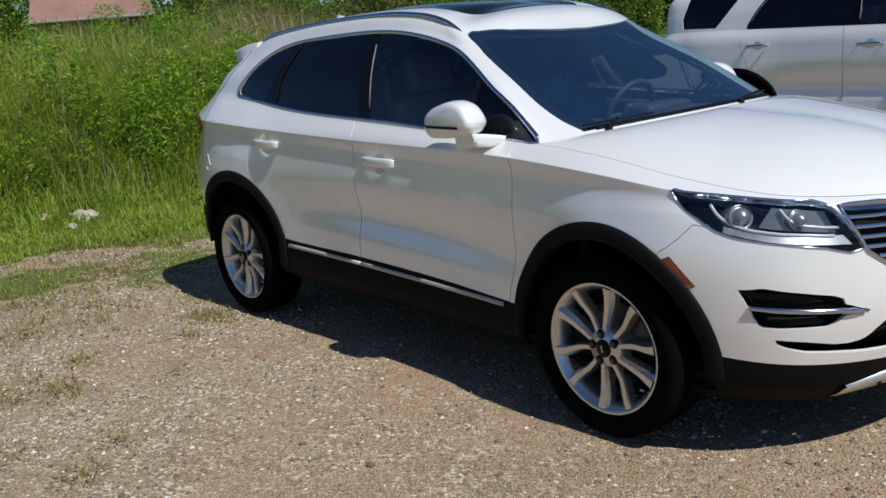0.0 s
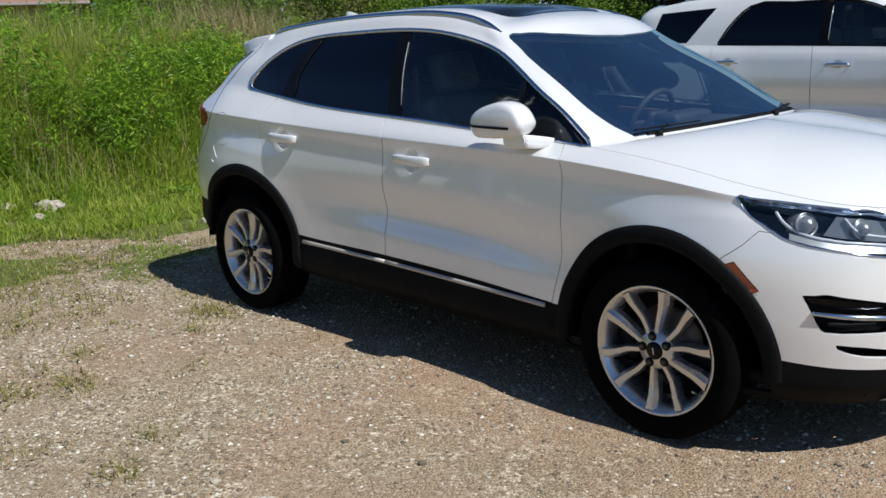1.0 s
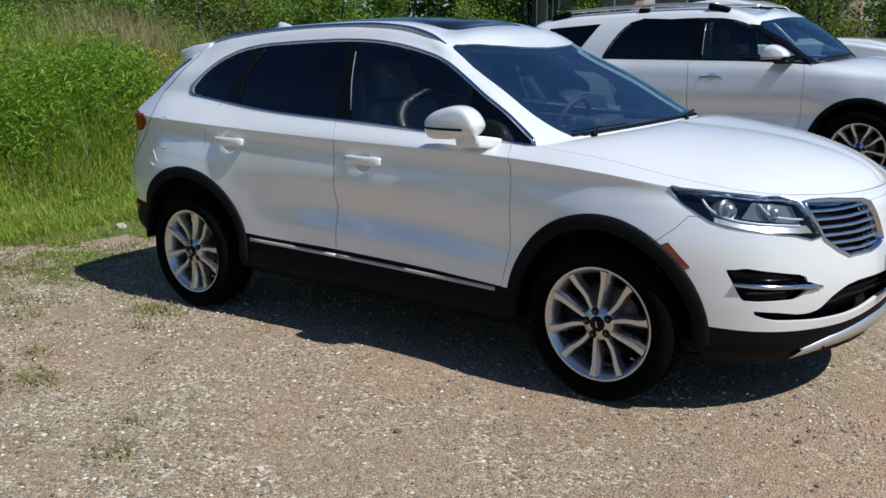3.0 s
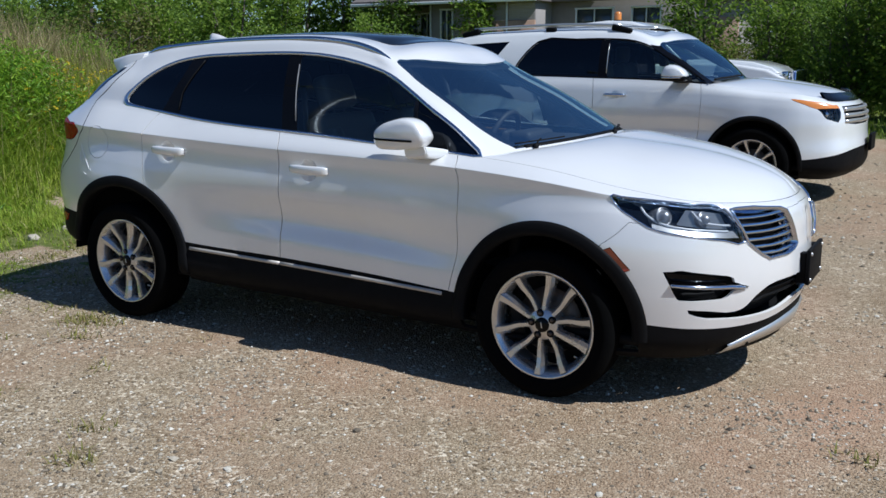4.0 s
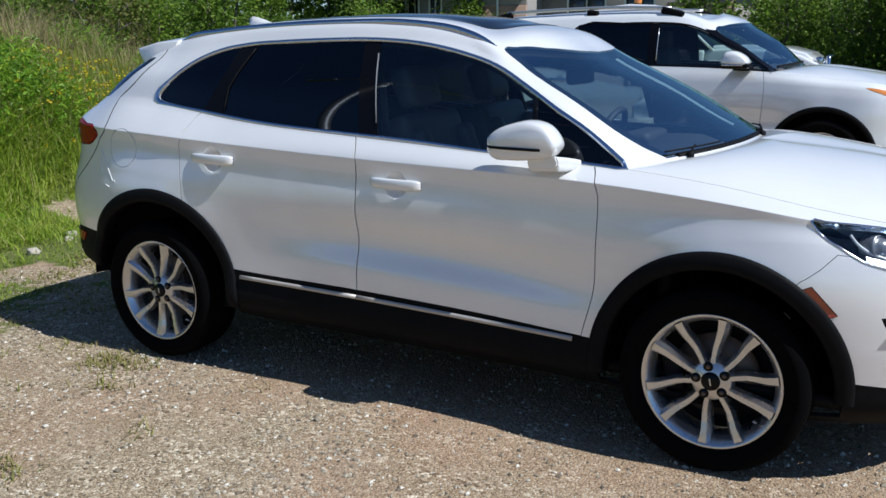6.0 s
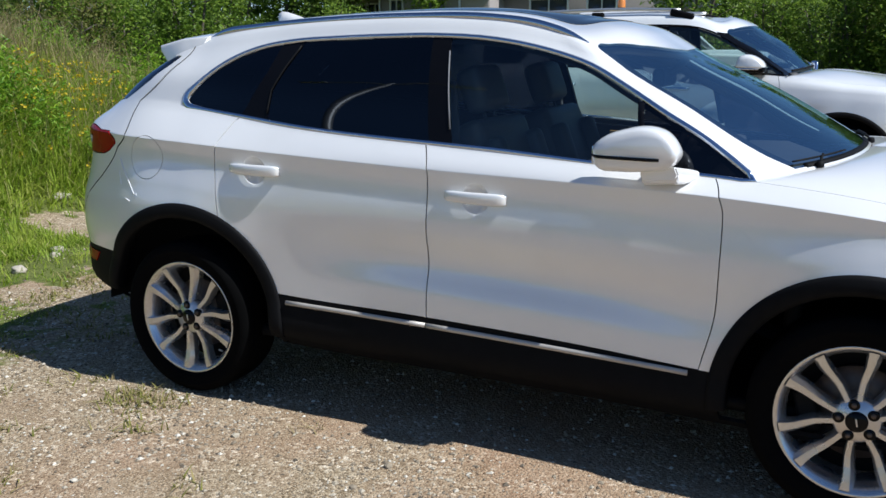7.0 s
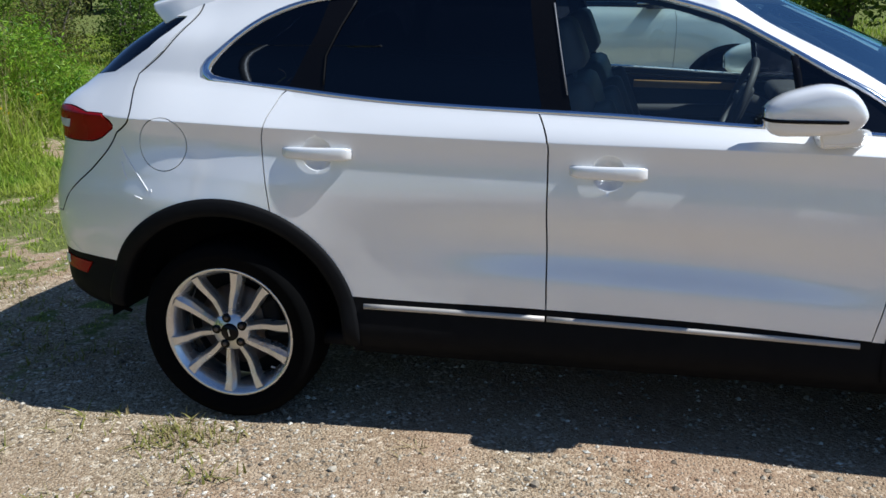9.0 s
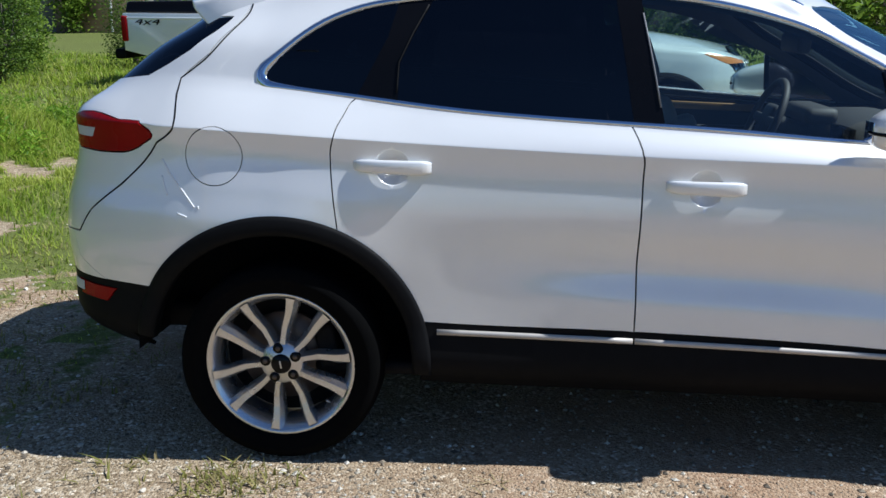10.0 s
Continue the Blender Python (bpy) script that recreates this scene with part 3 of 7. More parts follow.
    part("brake_caliper", box_bm((0.07, 0.07, 0.15), (0.15 if at[0] < 0 else -0.15, 0.0, 0.02), 0.015), DARK, w)
    part("wheel_back", lathe_bm([(0.0, h * 0.35), (s - 0.03, h * 0.35)], 32), DARK, w)
    return w


car = thing("crossover_car", "pearl white crossover car with black cladding, parked on gravel", "car")
bs = Sheet(body, 0.034)

# lines on the body
door_f = body.find([(.846, .415), (.86, .48), (.883, .58), (.895, .764), (.896, .917), (.884, 1.003), (.866, 1.05), (.85, 1.074)], "xz", 6, 10, 1.6)
door_b = body.find([(-.186, .46), (-.186, .61), (-.186, .81), (-.184, .956), (-.19, 1.064), (-.213, 1.12), (-.222, 1.136)], "xz", 4.5, 7.5, 1.6)
door_r = body.find([(-1.143, .79), (-1.152, .86), (-1.158, .908), (-1.166, 1.004), (-1.16, 1.08), (-1.15, 1.12), (-1.13, 1.16), (-1.096, 1.208), (-1.085, 1.222)], "xz", 3.2, 6, 3)
door_f, door_b, door_r = [np.array(rounded(d, 4, False)) for d in (door_f, door_b, door_r)]
door_f[-1, 1] = door_b[-1, 1] = door_r[-1, 1] = 8.0
REAR_AXLE, FRONT_AXLE, HUB_Z = -1.345, 1.345, 0.345
arch_r = body.find(circle(REAR_AXLE, HUB_Z, .468, -12, 192, 44), "xz", 2.2, 6.4)
arch_f = body.find(circle(FRONT_AXLE, HUB_Z, .432, -12, 192, 44), "xz", 7.6, 11.2)
fuel = body.find(circle(-1.54, 1.03, .093), "xz", 2.2, 4.6, 4)
gate = body.find([(-1.677, 1.225), (-1.672, 1.186), (-1.668, 1.125), (-1.70, 1.085), (-1.755, 1.031), (-1.874, .919), (-2.049, .75)], "xz", 1.6, 3.6, 3)
gate = np.array(rounded(gate, 4, False))
gate[0, 1] = 8.0
gate = np.vstack([gate, body.find([(1.6, .735), (1.0, .73), (0, .73)], "uz", vlo=2)])
tail_lamp = body.find(rounded([(1.72, 1.095), (1.95, 1.135), (2.25, 1.148), (2.6, 1.13), (2.93, 1.105), (2.96, 1.09), (2.88, 1.065), (2.72, 1.036), (2.5, 1.026), (2.2, 1.026), (1.85, 1.035), (1.7, 1.06)], 3), "uz", vlo=4, vhi=7.6)
reflector = body.find(dense([(2.0, .572), (2.55, .566), (2.44, .516), (2.05, .522)], 4, True), "uz", vhi=3)
head_line = rounded([(9.9, .938), (10.03, .934), (10.34, .926), (10.81, .912), (11.1, .902), (11.38, .886), (11.42, .876), (11.54, .815), (11.655, .748), (11.63, .742), (11.36, .757), (10.94, .781), (10.63, .797), (10.4, .819), (10.2, .857), (10.0, .897)], 3)
headlamp = body.find(head_line, "uz", vlo=3, vhi=7.99)
grille_line = dense([(11.50, .876), (11.85, .872), (12.30, .852), (12.39, .838), (12.56, .685), (12.50, .668), (12.35, .655), (12.03, .655), (11.86, .69), (11.70, .735)], 4, True)
grille_o = body.find(grille_line, "uz", vlo=3, vhi=7.9)
fog = body.find(dense([(10.60, .630), (10.84, .635), (11.15, .618), (11.40, .603), (11.48, .590), (11.50, .570), (11.70, .542), (11.68, .534), (11.50, .535), (11.42, .510), (11.36, .500), (11.07, .500), (10.83, .505), (10.79, .515), (10.73, .548), (10.655, .596)], 4, True), "uz", vhi=5)
low_grille = body.find(rounded([(10.95, .462), (11.2, .452), (11.54, .436), (11.67, .446), (11.83, .494), (12.03, .53), (12.43, .54), (13.0, .545)], 3, False) + rounded([(13.0, .425), (12.7, .43), (12.3, .403), (11.72, .398), (11.44, .408), (11.1, .426), (10.97, .446)], 3, False), "uz", vlo=2, vhi=5)
marker = body.find(dense([(1.629, .716), (1.657, .727), (1.742, .634), (1.707, .622)], 3, True), "xz", 9, 11.2)
seam_b = body.find(dense([(1.56, .685), (1.639, .753), (1.679, .785), (1.72, .83)], 2), "xz", 9, 11.4)
quarter_seam = body.find(dense([(2.04, .78), (2.12, .66), (2.45, .585)], 3), "uz", vlo=1.9)

for line in (arch_r, arch_f, fuel, tail_lamp, reflector, headlamp, grille_o, fog, low_grille, marker):
    bs.cut(line, True)
for line in (door_f, door_b, door_r, gate, seam_b, quarter_seam):
    bs.cut(line, False)
for x, z in HANDLE_AT:
    for k in (0.4, 0.7, 0.9, 1.0):
        bs.cut(body.find([(x + .054 * k * math.cos(a), z + .003 + .058 * k * math.sin(a)) for a in np.linspace(0, 2 * math.pi, 25)[:-1]], "xz", 3, 10, 4), True)
bs.done()
# the belt runs smoothly into the pillars
seam = (bs.uv[:, 1] > 7.999) & (bs.uv[:, 0] <= BELT_U[-1])
bs.N[seam] += cabin.normal(6 * np.interp(bs.uv[seam, 0], BELT_U, range(10)), np.zeros(seam.sum()))
bs.N[seam] /= np.linalg.norm(bs.N[seam], axis=1)[:, None]

# openings
hole = bs.take(list(map(tuple, arch_r)), list(map(tuple, arch_f)))
lower = bs.take(list(map(tuple, low_grille)))
refl = bs.take(list(map(tuple, reflector)))
clad_ids = bs.take(rule=lambda u, v: v < 2)
lamp_ids = bs.take(list(map(tuple, headlamp)))
grille_ids = bs.take(list(map(tuple, grille_o)))
fog_ids = bs.take(list(map(tuple, fog)))
tail_ids = bs.take(list(map(tuple, tail_lamp)))
mark_ids = bs.take(list(map(tuple, marker)))
fuel_ids = bs.take(list(map(tuple, fuel)))
up, down = 8.1, 1.9
fd = bs.take([(door_f[0, 0], down), *map(tuple, door_f), (door_f[-1, 0], up), (door_b[-1, 0], up), *map(tuple, door_b[::-1]), (door_b[0, 0], down)])
rd = bs.take([(door_b[0, 0], down), *map(tuple, door_b), (door_b[-1, 0], up), (door_r[-1, 0], up), *map(tuple, door_r[::-1]), (door_r[0, 0] + 0.02, 3.4), (4.55, down)])
gate_ids = bs.take([*map(tuple, gate), (-.1, gate[-1, 1]), (-.1, up), (gate[0, 0], up)])
fender = bs.take([(door_f[0, 0], down), *map(tuple, door_f), (door_f[-1, 0], up), (13.1, up), (13.1, 7.0), (11.4, 5.4), tuple(seam_b[-1]), *map(tuple, seam_b[::-1]), (seam_b[0, 0] - .12, seam_b[0, 1] - .2), (9.0, down)])
rear_bumper = bs.take([tuple(p) for p in quarter_seam] + [(2.45, 1.9), (-.1, 1.9), (-.1, 8.1), (2.04, 8.1)])
quarter = bs.take(rule=lambda u, v: u < 6)
front_bumper = bs.take()

bs.panel("cladding", [i for i in clad_ids if bs.mids[i][0] < 4.3 and not (bs.P[bs.faces[i], 0].mean() > -1.845 and bs.P[bs.faces[i], 2].mean() < .40)], CLAD, car, both=True, gap=0, label="black plastic rear bumper cladding")
bs.panel("front_valance", [i for i in clad_ids if bs.mids[i][0] > 9.2], CLAD, car, both=True, gap=0, label="black plastic lower front valance")
bs.panel("rear_bumper", rear_bumper, PAINT, car, both=True, gap=0.0003)
bs.panel("front_bumper", front_bumper, PAINT, car, both=True, gap=0.0012)
tailgate = bs.panel("tailgate", gate_ids, PAINT, car, both=True, gap=0.0048, depth=.03, still=lambda u, v: v > 7.999)
hs = Sheet(hood, 0.05).done()
bonnet = hs.panel("bonnet", hs.take(), PAINT, car, both=True, gap=0.0015)
liner = plain("door_card", (0.045, 0.046, 0.05), 0.6, grain=0.15, scale=60, bump=0.1)
inner_ids = [i for i in fd + rd + quarter + fender + fuel_ids if bs.mids[i][1] > 2.2 and not (bs.mids[i][0] > 9.6)]

doors = {}
for side in (-1, 1):
    bs.panel("rocker_cladding", [i for i in clad_ids if 4.3 <= bs.mids[i][0] <= 9.2], CLAD, car, side, gap=0, label="black plastic rocker cladding")
    bs.panel("quarter_panel", quarter, PAINT, car, side, gap=0.0016, depth=.03, still=lambda u, v: v > 7.999)
    bs.panel("fender", fender, PAINT, car, side, gap=0.0012)
    bs.panel("fuel_door" if side < 0 else "quarter_cover", fuel_ids, PAINT, car, side, gap=0.0016 if side < 0 else 0)
    doors[side, "f"] = bs.panel("front_door", fd, PAINT, car, side, gap=0.0028, depth=.03)
    doors[side, "r"] = bs.panel("rear_door", rd, PAINT, car, side, gap=0.0028, depth=.03)
    bs.panel("inner_shell", inner_ids, liner, car, side, gap=0, depth=0, out=-0.05)
    bs.panel("side_marker", mark_ids, MARKER, car, side, gap=0.002, out=0.002, label="dark amber side marker")
    bs.panel("tail_lamp", tail_ids, RED_LENS, tailgate, side, gap=0.0005, out=0.003, label="red wraparound tail lamp")
    bs.panel("rear_reflector", refl, RED_LENS, car, side, gap=0.002, out=0.004, label="small red rear reflector")
    # side mouldings
    sill = body.find(dense([(.812, .403), (-.183, .437)], 10), "xz", 5, 9, .8, 3)
    strip("sill_moulding", body, sill, .018, SILL, doors[side, "f"], side, out=.008, closed=False, label="dull silver sill strip", flip=False)
    sill = body.find(dense([(-.19, .437), (-.826, .455)], 8), "xz", 4.5, 9, .8, 3)
    strip("sill_moulding", body, sill, .018, SILL, doors[side, "r"], side, out=.008, closed=False, label="dull silver sill strip", flip=False)
    # wheel arch mouldings
    for ax, ro, ri, lo, hi, a0, a1 in ((REAR_AXLE, .502, .438, 2.2, 6.2, -4, 172), (FRONT_AXLE, .468, .402, 7.6, 11.4, -4, 186)):
        n = 64
        outer = body.find(circle(ax, HUB_Z, ro, a0, a1, n), "xz", lo, hi)
        inner = body.find(circle(ax, HUB_Z, ri + .03, a0, a1, n), "xz", lo, hi)
        po, pi_ = body.at(outer[:, 0], outer[:, 1]), body.at(inner[:, 0], inner[:, 1])
        rows = []
        ang = [radians(a0 + (a1 - a0) * i / n) for i in range(n + 1)]
        c = np.array([(math.cos(a), 0, math.sin(a)) for a in ang])
        hub = np.array([ax, 0, HUB_Z])
        w = np.array([0, 1, 0])
        yo = po[:, 1:2] * w
        wide = np.maximum(po[:, 1], pi_[:, 1])[:, None] * w
        rows = [hub + c * ro + yo - w * .01, hub + c * ro + yo + w * .007, hub + c * (ro - .012) + (yo + wide) / 2 + w * .012, hub + c * (ri + .02) + wide + w * .014, hub + c * (ri + .004) + wide + w * .010, hub + c * ri + wide, hub + c * (ri + .004) + wide - w * .06, hub + c * (ri + .05) + wide - w * .10]
        bm = bmesh.new()
        vs = [[bm.verts.new((p[0], side * p[1], p[2])) for p in r] for r in rows]
        for r1, r2 in zip(vs, vs[1:]):
            for i in range(n):
                bm.faces.new((r1[i], r1[i + 1], r2[i + 1], r2[i]))
        bmesh.ops.recalc_face_normals(bm, faces=bm.faces[:])
        part("wheel_arch_moulding", bm, CLAD, car, "black plastic wheel arch moulding")
        # wheel house
        bm = bmesh.new()
        sweep = np.linspace(.0 if ax > 0 else -.14, math.pi + (.14 if ax > 0 else -.03), n + 1)
        r1 = [bm.verts.new((ax + (ro - .005) * math.cos(a), side * (.79 if ax > 0 and a < .9 else .85), HUB_Z + (ro - .005) * math.sin(a))) for a in sweep]
        r2 = [bm.verts.new((ax + (ro - .03) * math.cos(a), side * .52, HUB_Z + (ro - .03) * math.sin(a))) for a in sweep]
        mid_v = bm.verts.new((ax, side * .52, HUB_Z))
        for i in range(n):
            bm.faces.new((r1[i], r1[i + 1], r2[i + 1], r2[i]))
            bm.faces.new((r2[i], r2[i + 1], mid_v))
        part("wheel_house", bm, DARK, car)
    # door handles
    for (x, z), key in zip(HANDLE_AT, "rf"):
        u, v = body.find([(x, z)], "xz", 3, 10, 4)[0]
        y = body.at(u, v)[0, 1] + 0.017
        bm = bmesh.new()
        n = 16
        rings = []
        for i in range(n + 1):
            t = -1 + 2 * i / n
            half = (0.022 + .002 * t) * (1 - abs(t) ** 8 * 0.3)
            thick = 0.011 * (1 - abs(t) ** 6 * 0.5)
            yc = y + 0.034 - 0.012 * t * t - (0.006 if abs(t) > .95 else 0)
            c = (x + 0.124 * t, z + 0.006 - 0.003 * t)
            rings.append([bm.verts.new((c[0], side * (yc + thick * math.copysign(abs(math.cos(a)) ** .55, math.cos(a))), c[1] + half * math.copysign(abs(math.sin(a)) ** .7, math.sin(a)))) for a in np.linspace(0, 2 * math.pi, 13)[:-1]])
        for p, q in zip(rings, rings[1:]):
            for k in range(12):
                bm.faces.new((p[k], p[(k + 1) % 12], q[(k + 1) % 12], q[k]))
        bm.faces.new(rings[0])
        bm.faces.new(rings[-1])
        for t in (-.86, .86):
            box_bm((.035, .03, .02), (x + .124 * t, side * (y + .008), z + .004), .006, bm=bm)
        bmesh.ops.recalc_face_normals(bm, faces=bm.faces[:])
        part("handle", bm, PAINT, doors[side, key], "white painted door handle")

# scratches behind the fuel door
scr = plain("scratched_primer", (0.85, 0.85, 0.84), 0.6)
for line in ([(-1.712, 1.016), (-1.697, .99), (-1.655, .935), (-1.612, .880), (-1.603, .868)], [(-1.714, .963), (-1.705, .93), (-1.694, .902)], [(-1.698, .995), (-1.69, .972)], [(-1.662, .848), (-1.63, .838)], [(-1.59, .872), (-1.588, .862)]):
    uv = body.find(rounded(line, 4, False), "xz", 2.2, 4.6, 3)
    strip("scratch", body, uv, .0055, scr, car, -1, out=.0014, sink=.001, crown=.0003, closed=False)

# ---- greenhouse ----
EDGE = plain("grey_window_edge", (0.16, 0.16, 0.165), 0.5)
cs = Sheet(cabin, 0.034)
dlo_up = [(-1.393, 1.272), (-1.385, 1.29), (-1.37, 1.308), (-1.316, 1.362), (-1.207, 1.439), (-1.09, 1.484), (-.934, 1.51), (-.704, 1.523), (-.466, 1.529), (-.272, 1.530), (-.01, 1.513), (.2, 1.473), (.364, 1.421), (.51, 1.346), (.666, 1.257), (.798, 1.185), (.887, 1.127), (.968, 1.072)]
dlo_lo = [(.968, 1.068), (.852, 1.078), (.723, 1.086), (.428, 1.104), (.049, 1.133), (-.213, 1.147), (-.451, 1.160), (-.743, 1.181), (-1.093, 1.221), (-1.34, 1.252), (-1.38, 1.26)]
dlo = cabin.find(rounded(dlo_up, 4, False)[:-1] + rounded(dlo_lo, 4, False), "xz", 12, 55.5, 0, 3.2)
cut_lines = {k: cabin.find(dense(v, 6), "xz", 12, 55, 0, 3) for k, v in {
    "q": [(-.968, 1.52), (-1.0, 1.40), (-1.075, 1.25), (-1.10, 1.21)], "c": [(-.85, 1.54), (-.916, 1.416), (-.96, 1.32), (-.966, 1.18)],
    "bl": [(-.275, 1.55), (-.21, 1.12)], "br": [(-.198, 1.55), (-.114, 1.12)], "a": [(.575, 1.35), (.62, 1.08)]}.items()}
wind = np.array(rounded([(57.0, .06), (56.2, .36), (55.75, .7), (55.55, 1.1), (55.5, 1.6), (55.2, 2.2), (54.75, 2.72), (55.1, 2.84), (56.5, 2.78), (60, 2.41), (63, 2.12), (66, 2.0)], 4, False))
wind_poly = [tuple(p) for p in wind] + [(66.1, 2.0), (66.1, .045), (57.0, .045)]
back_line = np.array([(14.1, .12), (14.5, .4), (14.9, .8), (14.9, 1.4), (14.5, 1.95), (12, 2.0), (6, 2.02), (0, 2.03)])
back_poly = [tuple(p) for p in back_line] + [(-.1, 2.03), (-.1, .10), (8, .10)]
gap_line = np.array([(15.75, 0), (16.1, .65), (15.9, 1.6), (15.2, 2.4), (14.0, 2.75), (10, 2.85), (0, 2.9)])
sun_line = cabin.find(rounded([(-1.0, .42), (-.5, .425), (0, .42), (.16, .40), (.235, .33), (.30, .2), (.325, .0)], 5, False), "xy", 14, 66, 2.8, 5)
cs.cut(dlo, True)
for k in cut_lines.values():
    cs.cut(k, False)
cs.cut(wind, False)
cs.cut([(57.0, .045), (66, .045)], False)
cs.cut(back_line, False)
cs.cut([(14.1, .12), (8, .10), (0, .10)], False)
cs.cut(gap_line, False)
rear_u = float(cabin.find([(-1.0, .0)], "xy", 14, 66, 4.5, 5)[0, 0])
sun_line = np.vstack([[(rear_u, 5.0)], sun_line])
cs.cut(sun_line, False)
cs.done()
seam = (cs.uv[:, 1] < .001) & (cs.uv[:, 0] <= 54)
cs.N[seam] += body.normal(np.interp(cs.uv[seam, 0] / 6, range(10), BELT_U), np.full(seam.sum(), 8.0))
cs.N[seam] /= np.linalg.norm(cs.N[seam], axis=1)[:, None]
dl = [tuple(p) for p in dlo]
# the bright frame broadens at its rear corner
_p = cabin.at(dlo[:, 0], dlo[:, 1])
DLO_WIDE = .018 + .017 * np.exp(-((_p[:, 0] + 1.40) ** 2 + (_p[:, 2] - 1.27) ** 2) / .07 ** 2)


def xside(name, lo_hi):
    """Whether a net point lies ahead of a cut line."""
    line = cut_lines[name]
    return lambda u, v: u > np.interp(v, *zip(*sorted((q[1], q[0]) for q in line)))


ahead = {k: xside(k, 0) for k in cut_lines}
g_all = cs.take(dl)
zones = {"quarter_window": [], "quarter_divider": [], "rear_window_glass": [], "pillar_cover": [], "front_window_glass": [], "corner_window": []}
for i in g_all:
    m = cs.mids[i]
    key = ("corner_window" if ahead["a"](*m) else "front_window_glass" if ahead["br"](*m) else "pillar_cover" if ahead["bl"](*m) else
           "rear_window_glass" if ahead["c"](*m) else "quarter_divider" if ahead["q"](*m) else "quarter_window")
    zones[key].append(i)
wind_ids = cs.take(wind_poly)
back_ids = cs.take(back_poly)
roof_glass = cs.take([tuple(p) for p in sun_line] + [(66.1, sun_line[-1, 1]), (66.1, 5.1), (rear_u, 5.1)])
gate_top = cs.take([(15.75, -.1), *map(tuple, gap_line), (-.1, 2.9), (-.1, -.1)])
shell_ids = cs.take()
cs.panel("roof_shell", shell_ids, PAINT, car, both=True, gap=0.0, depth=.012)
cs.panel("tailgate_frame", gate_top, PAINT, tailgate, both=True, gap=0.0045, still=lambda u, v: v < .001)
cs.panel("rear_screen", back_ids, TINT_DARK, tailgate, both=True, gap=.001, out=-.003, label="dark tinted rear screen")
ob = cs.panel("windscreen", wind_ids, TINT_W, car, both=True, gap=-.002, depth=.004, out=-.002, label="clear laminated windscreen")
ob.visible_shadow = False
cs.panel("roof_panel", roof_glass, PIANO, car, both=True, gap=.001, out=.002, label="dark glass roof panel")
cs.panel("headliner", shell_ids + roof_glass + gate_top, CABIN_DARK, car, both=True, gap=-.004, depth=0, out=-.035)
for side in (-1, 1):
    for key, mat, owner in (("quarter_window", TINT_DARK, car), ("rear_window_glass", TINT_DARK, doors[side, "r"]), ("front_window_glass", TINT, doors[side, "f"]), ("corner_window", TINT_DARK, doors[side, "f"]),
                            ("pillar_cover", PIANO, car), ("quarter_divider", PIANO, doors[side, "r"])):
        ob = cs.panel(key, zones[key], mat, owner, side, gap=.0004 if mat is not PIANO else -.001, depth=.004, out=-.005 if mat is not PIANO else -.003)
        if mat is TINT:
            ob.visible_shadow = False
    strip("window_surround", cabin, dlo, DLO_WIDE, CHROME, car, side, out=.003, sink=.012, flip=True, label="bright chrome window surround")
    for way in (True, False):
        strip("windscreen_border", cabin, wind, .030 if way else .045, DARK, car, side, out=-.018, sink=.022, closed=False, flip=way, crown=0)
    for key in ("br", "c"):
        ln = [p for p in cut_lines[key] if inside(dl, *p)]
        strip("bright_edge", cabin, ln, .005, EDGE if key == "br" else DARK, doors[side, "f" if key == "br" else "r"], side, out=.001, sink=.006, crown=.001, closed=False)
    ln = [p for p in cut_lines["a"] if inside(dl, *p)]
    strip("window_divider", cabin, ln, .022, PIANO, doors[side, "f"], side, out=.001, sink=.01, crown=.001, closed=False)
    # roof rail
    pts = spline_pts([(-1.40, .566, 1.538), (-1.33, .566, 1.562), (-1.15, .562, 1.583), (-.8, .558, 1.606), (-.4, .555, 1.616), (-.05, .554, 1.607), (.15, .553, 1.578), (.27, .555, 1.538), (.335, .557, 1.508)], 6)
    n = len(pts)
    part("roof_rail", tube_bm([(p[0], side * p[1], p[2] - .006) for p in pts], [0.004 + 0.0075 * min(1, 6 * min(i, n - 1 - i) / n) for i in range(n)], 10, flat=1.4), RAIL, car, "polished silver roof rail")

# dark strips laid over the gap round the tailgate, drawing the shade in it
for side in (-1, 1):
    strip("tailgate_gap_line", cabin, rounded(gap_line[:5], 8, False), .0048, DARK, tailgate, side, out=.0008, sink=.006, crown=0, closed=False)
    strip("tailgate_gap_line", body, gate[:-3], .0040, DARK, tailgate, side, out=.0008, sink=.006, crown=0, closed=False)
# spoiler
bm = bmesh.new()
sec = []
for i in range(29):
    y = -1 + 2 * i / 28
    f = abs(y) ** 2.5
    mix = lambda a, b: (a[0] + (b[0] - a[0]) * f, a[1] + (b[1] - a[1]) * f)
    root = mix((-1.46, 1.580), (-1.40, 1.540))
    back = mix((-1.62, 1.562), (-1.54, 1.530))
    tip = mix((-1.765, 1.532), (-1.665, 1.502))
    lip = mix((-1.768, 1.518), (-1.660, 1.478))
    keel = mix((-1.66, 1.485), (-1.580, 1.392))
    under = mix((-1.50, 1.50), (-1.47, 1.41))
    half = .61
    sec.append([bm.verts.new((q[0], y * (half + k), q[1])) for q, k in ((root, -.02), (back, -.012), (tip, -.005), (lip, -.003), (keel, .022), (under, .012))])
for p, q in zip(sec, sec[1:]):
    for k in range(6):
        bm.faces.new((p[k], p[(k + 1) % 6], q[(k + 1) % 6], q[k]))
bm.faces.new(sec[0])
bm.faces.new(sec[-1])
bmesh.ops.recalc_face_normals(bm, faces=bm.faces[:])
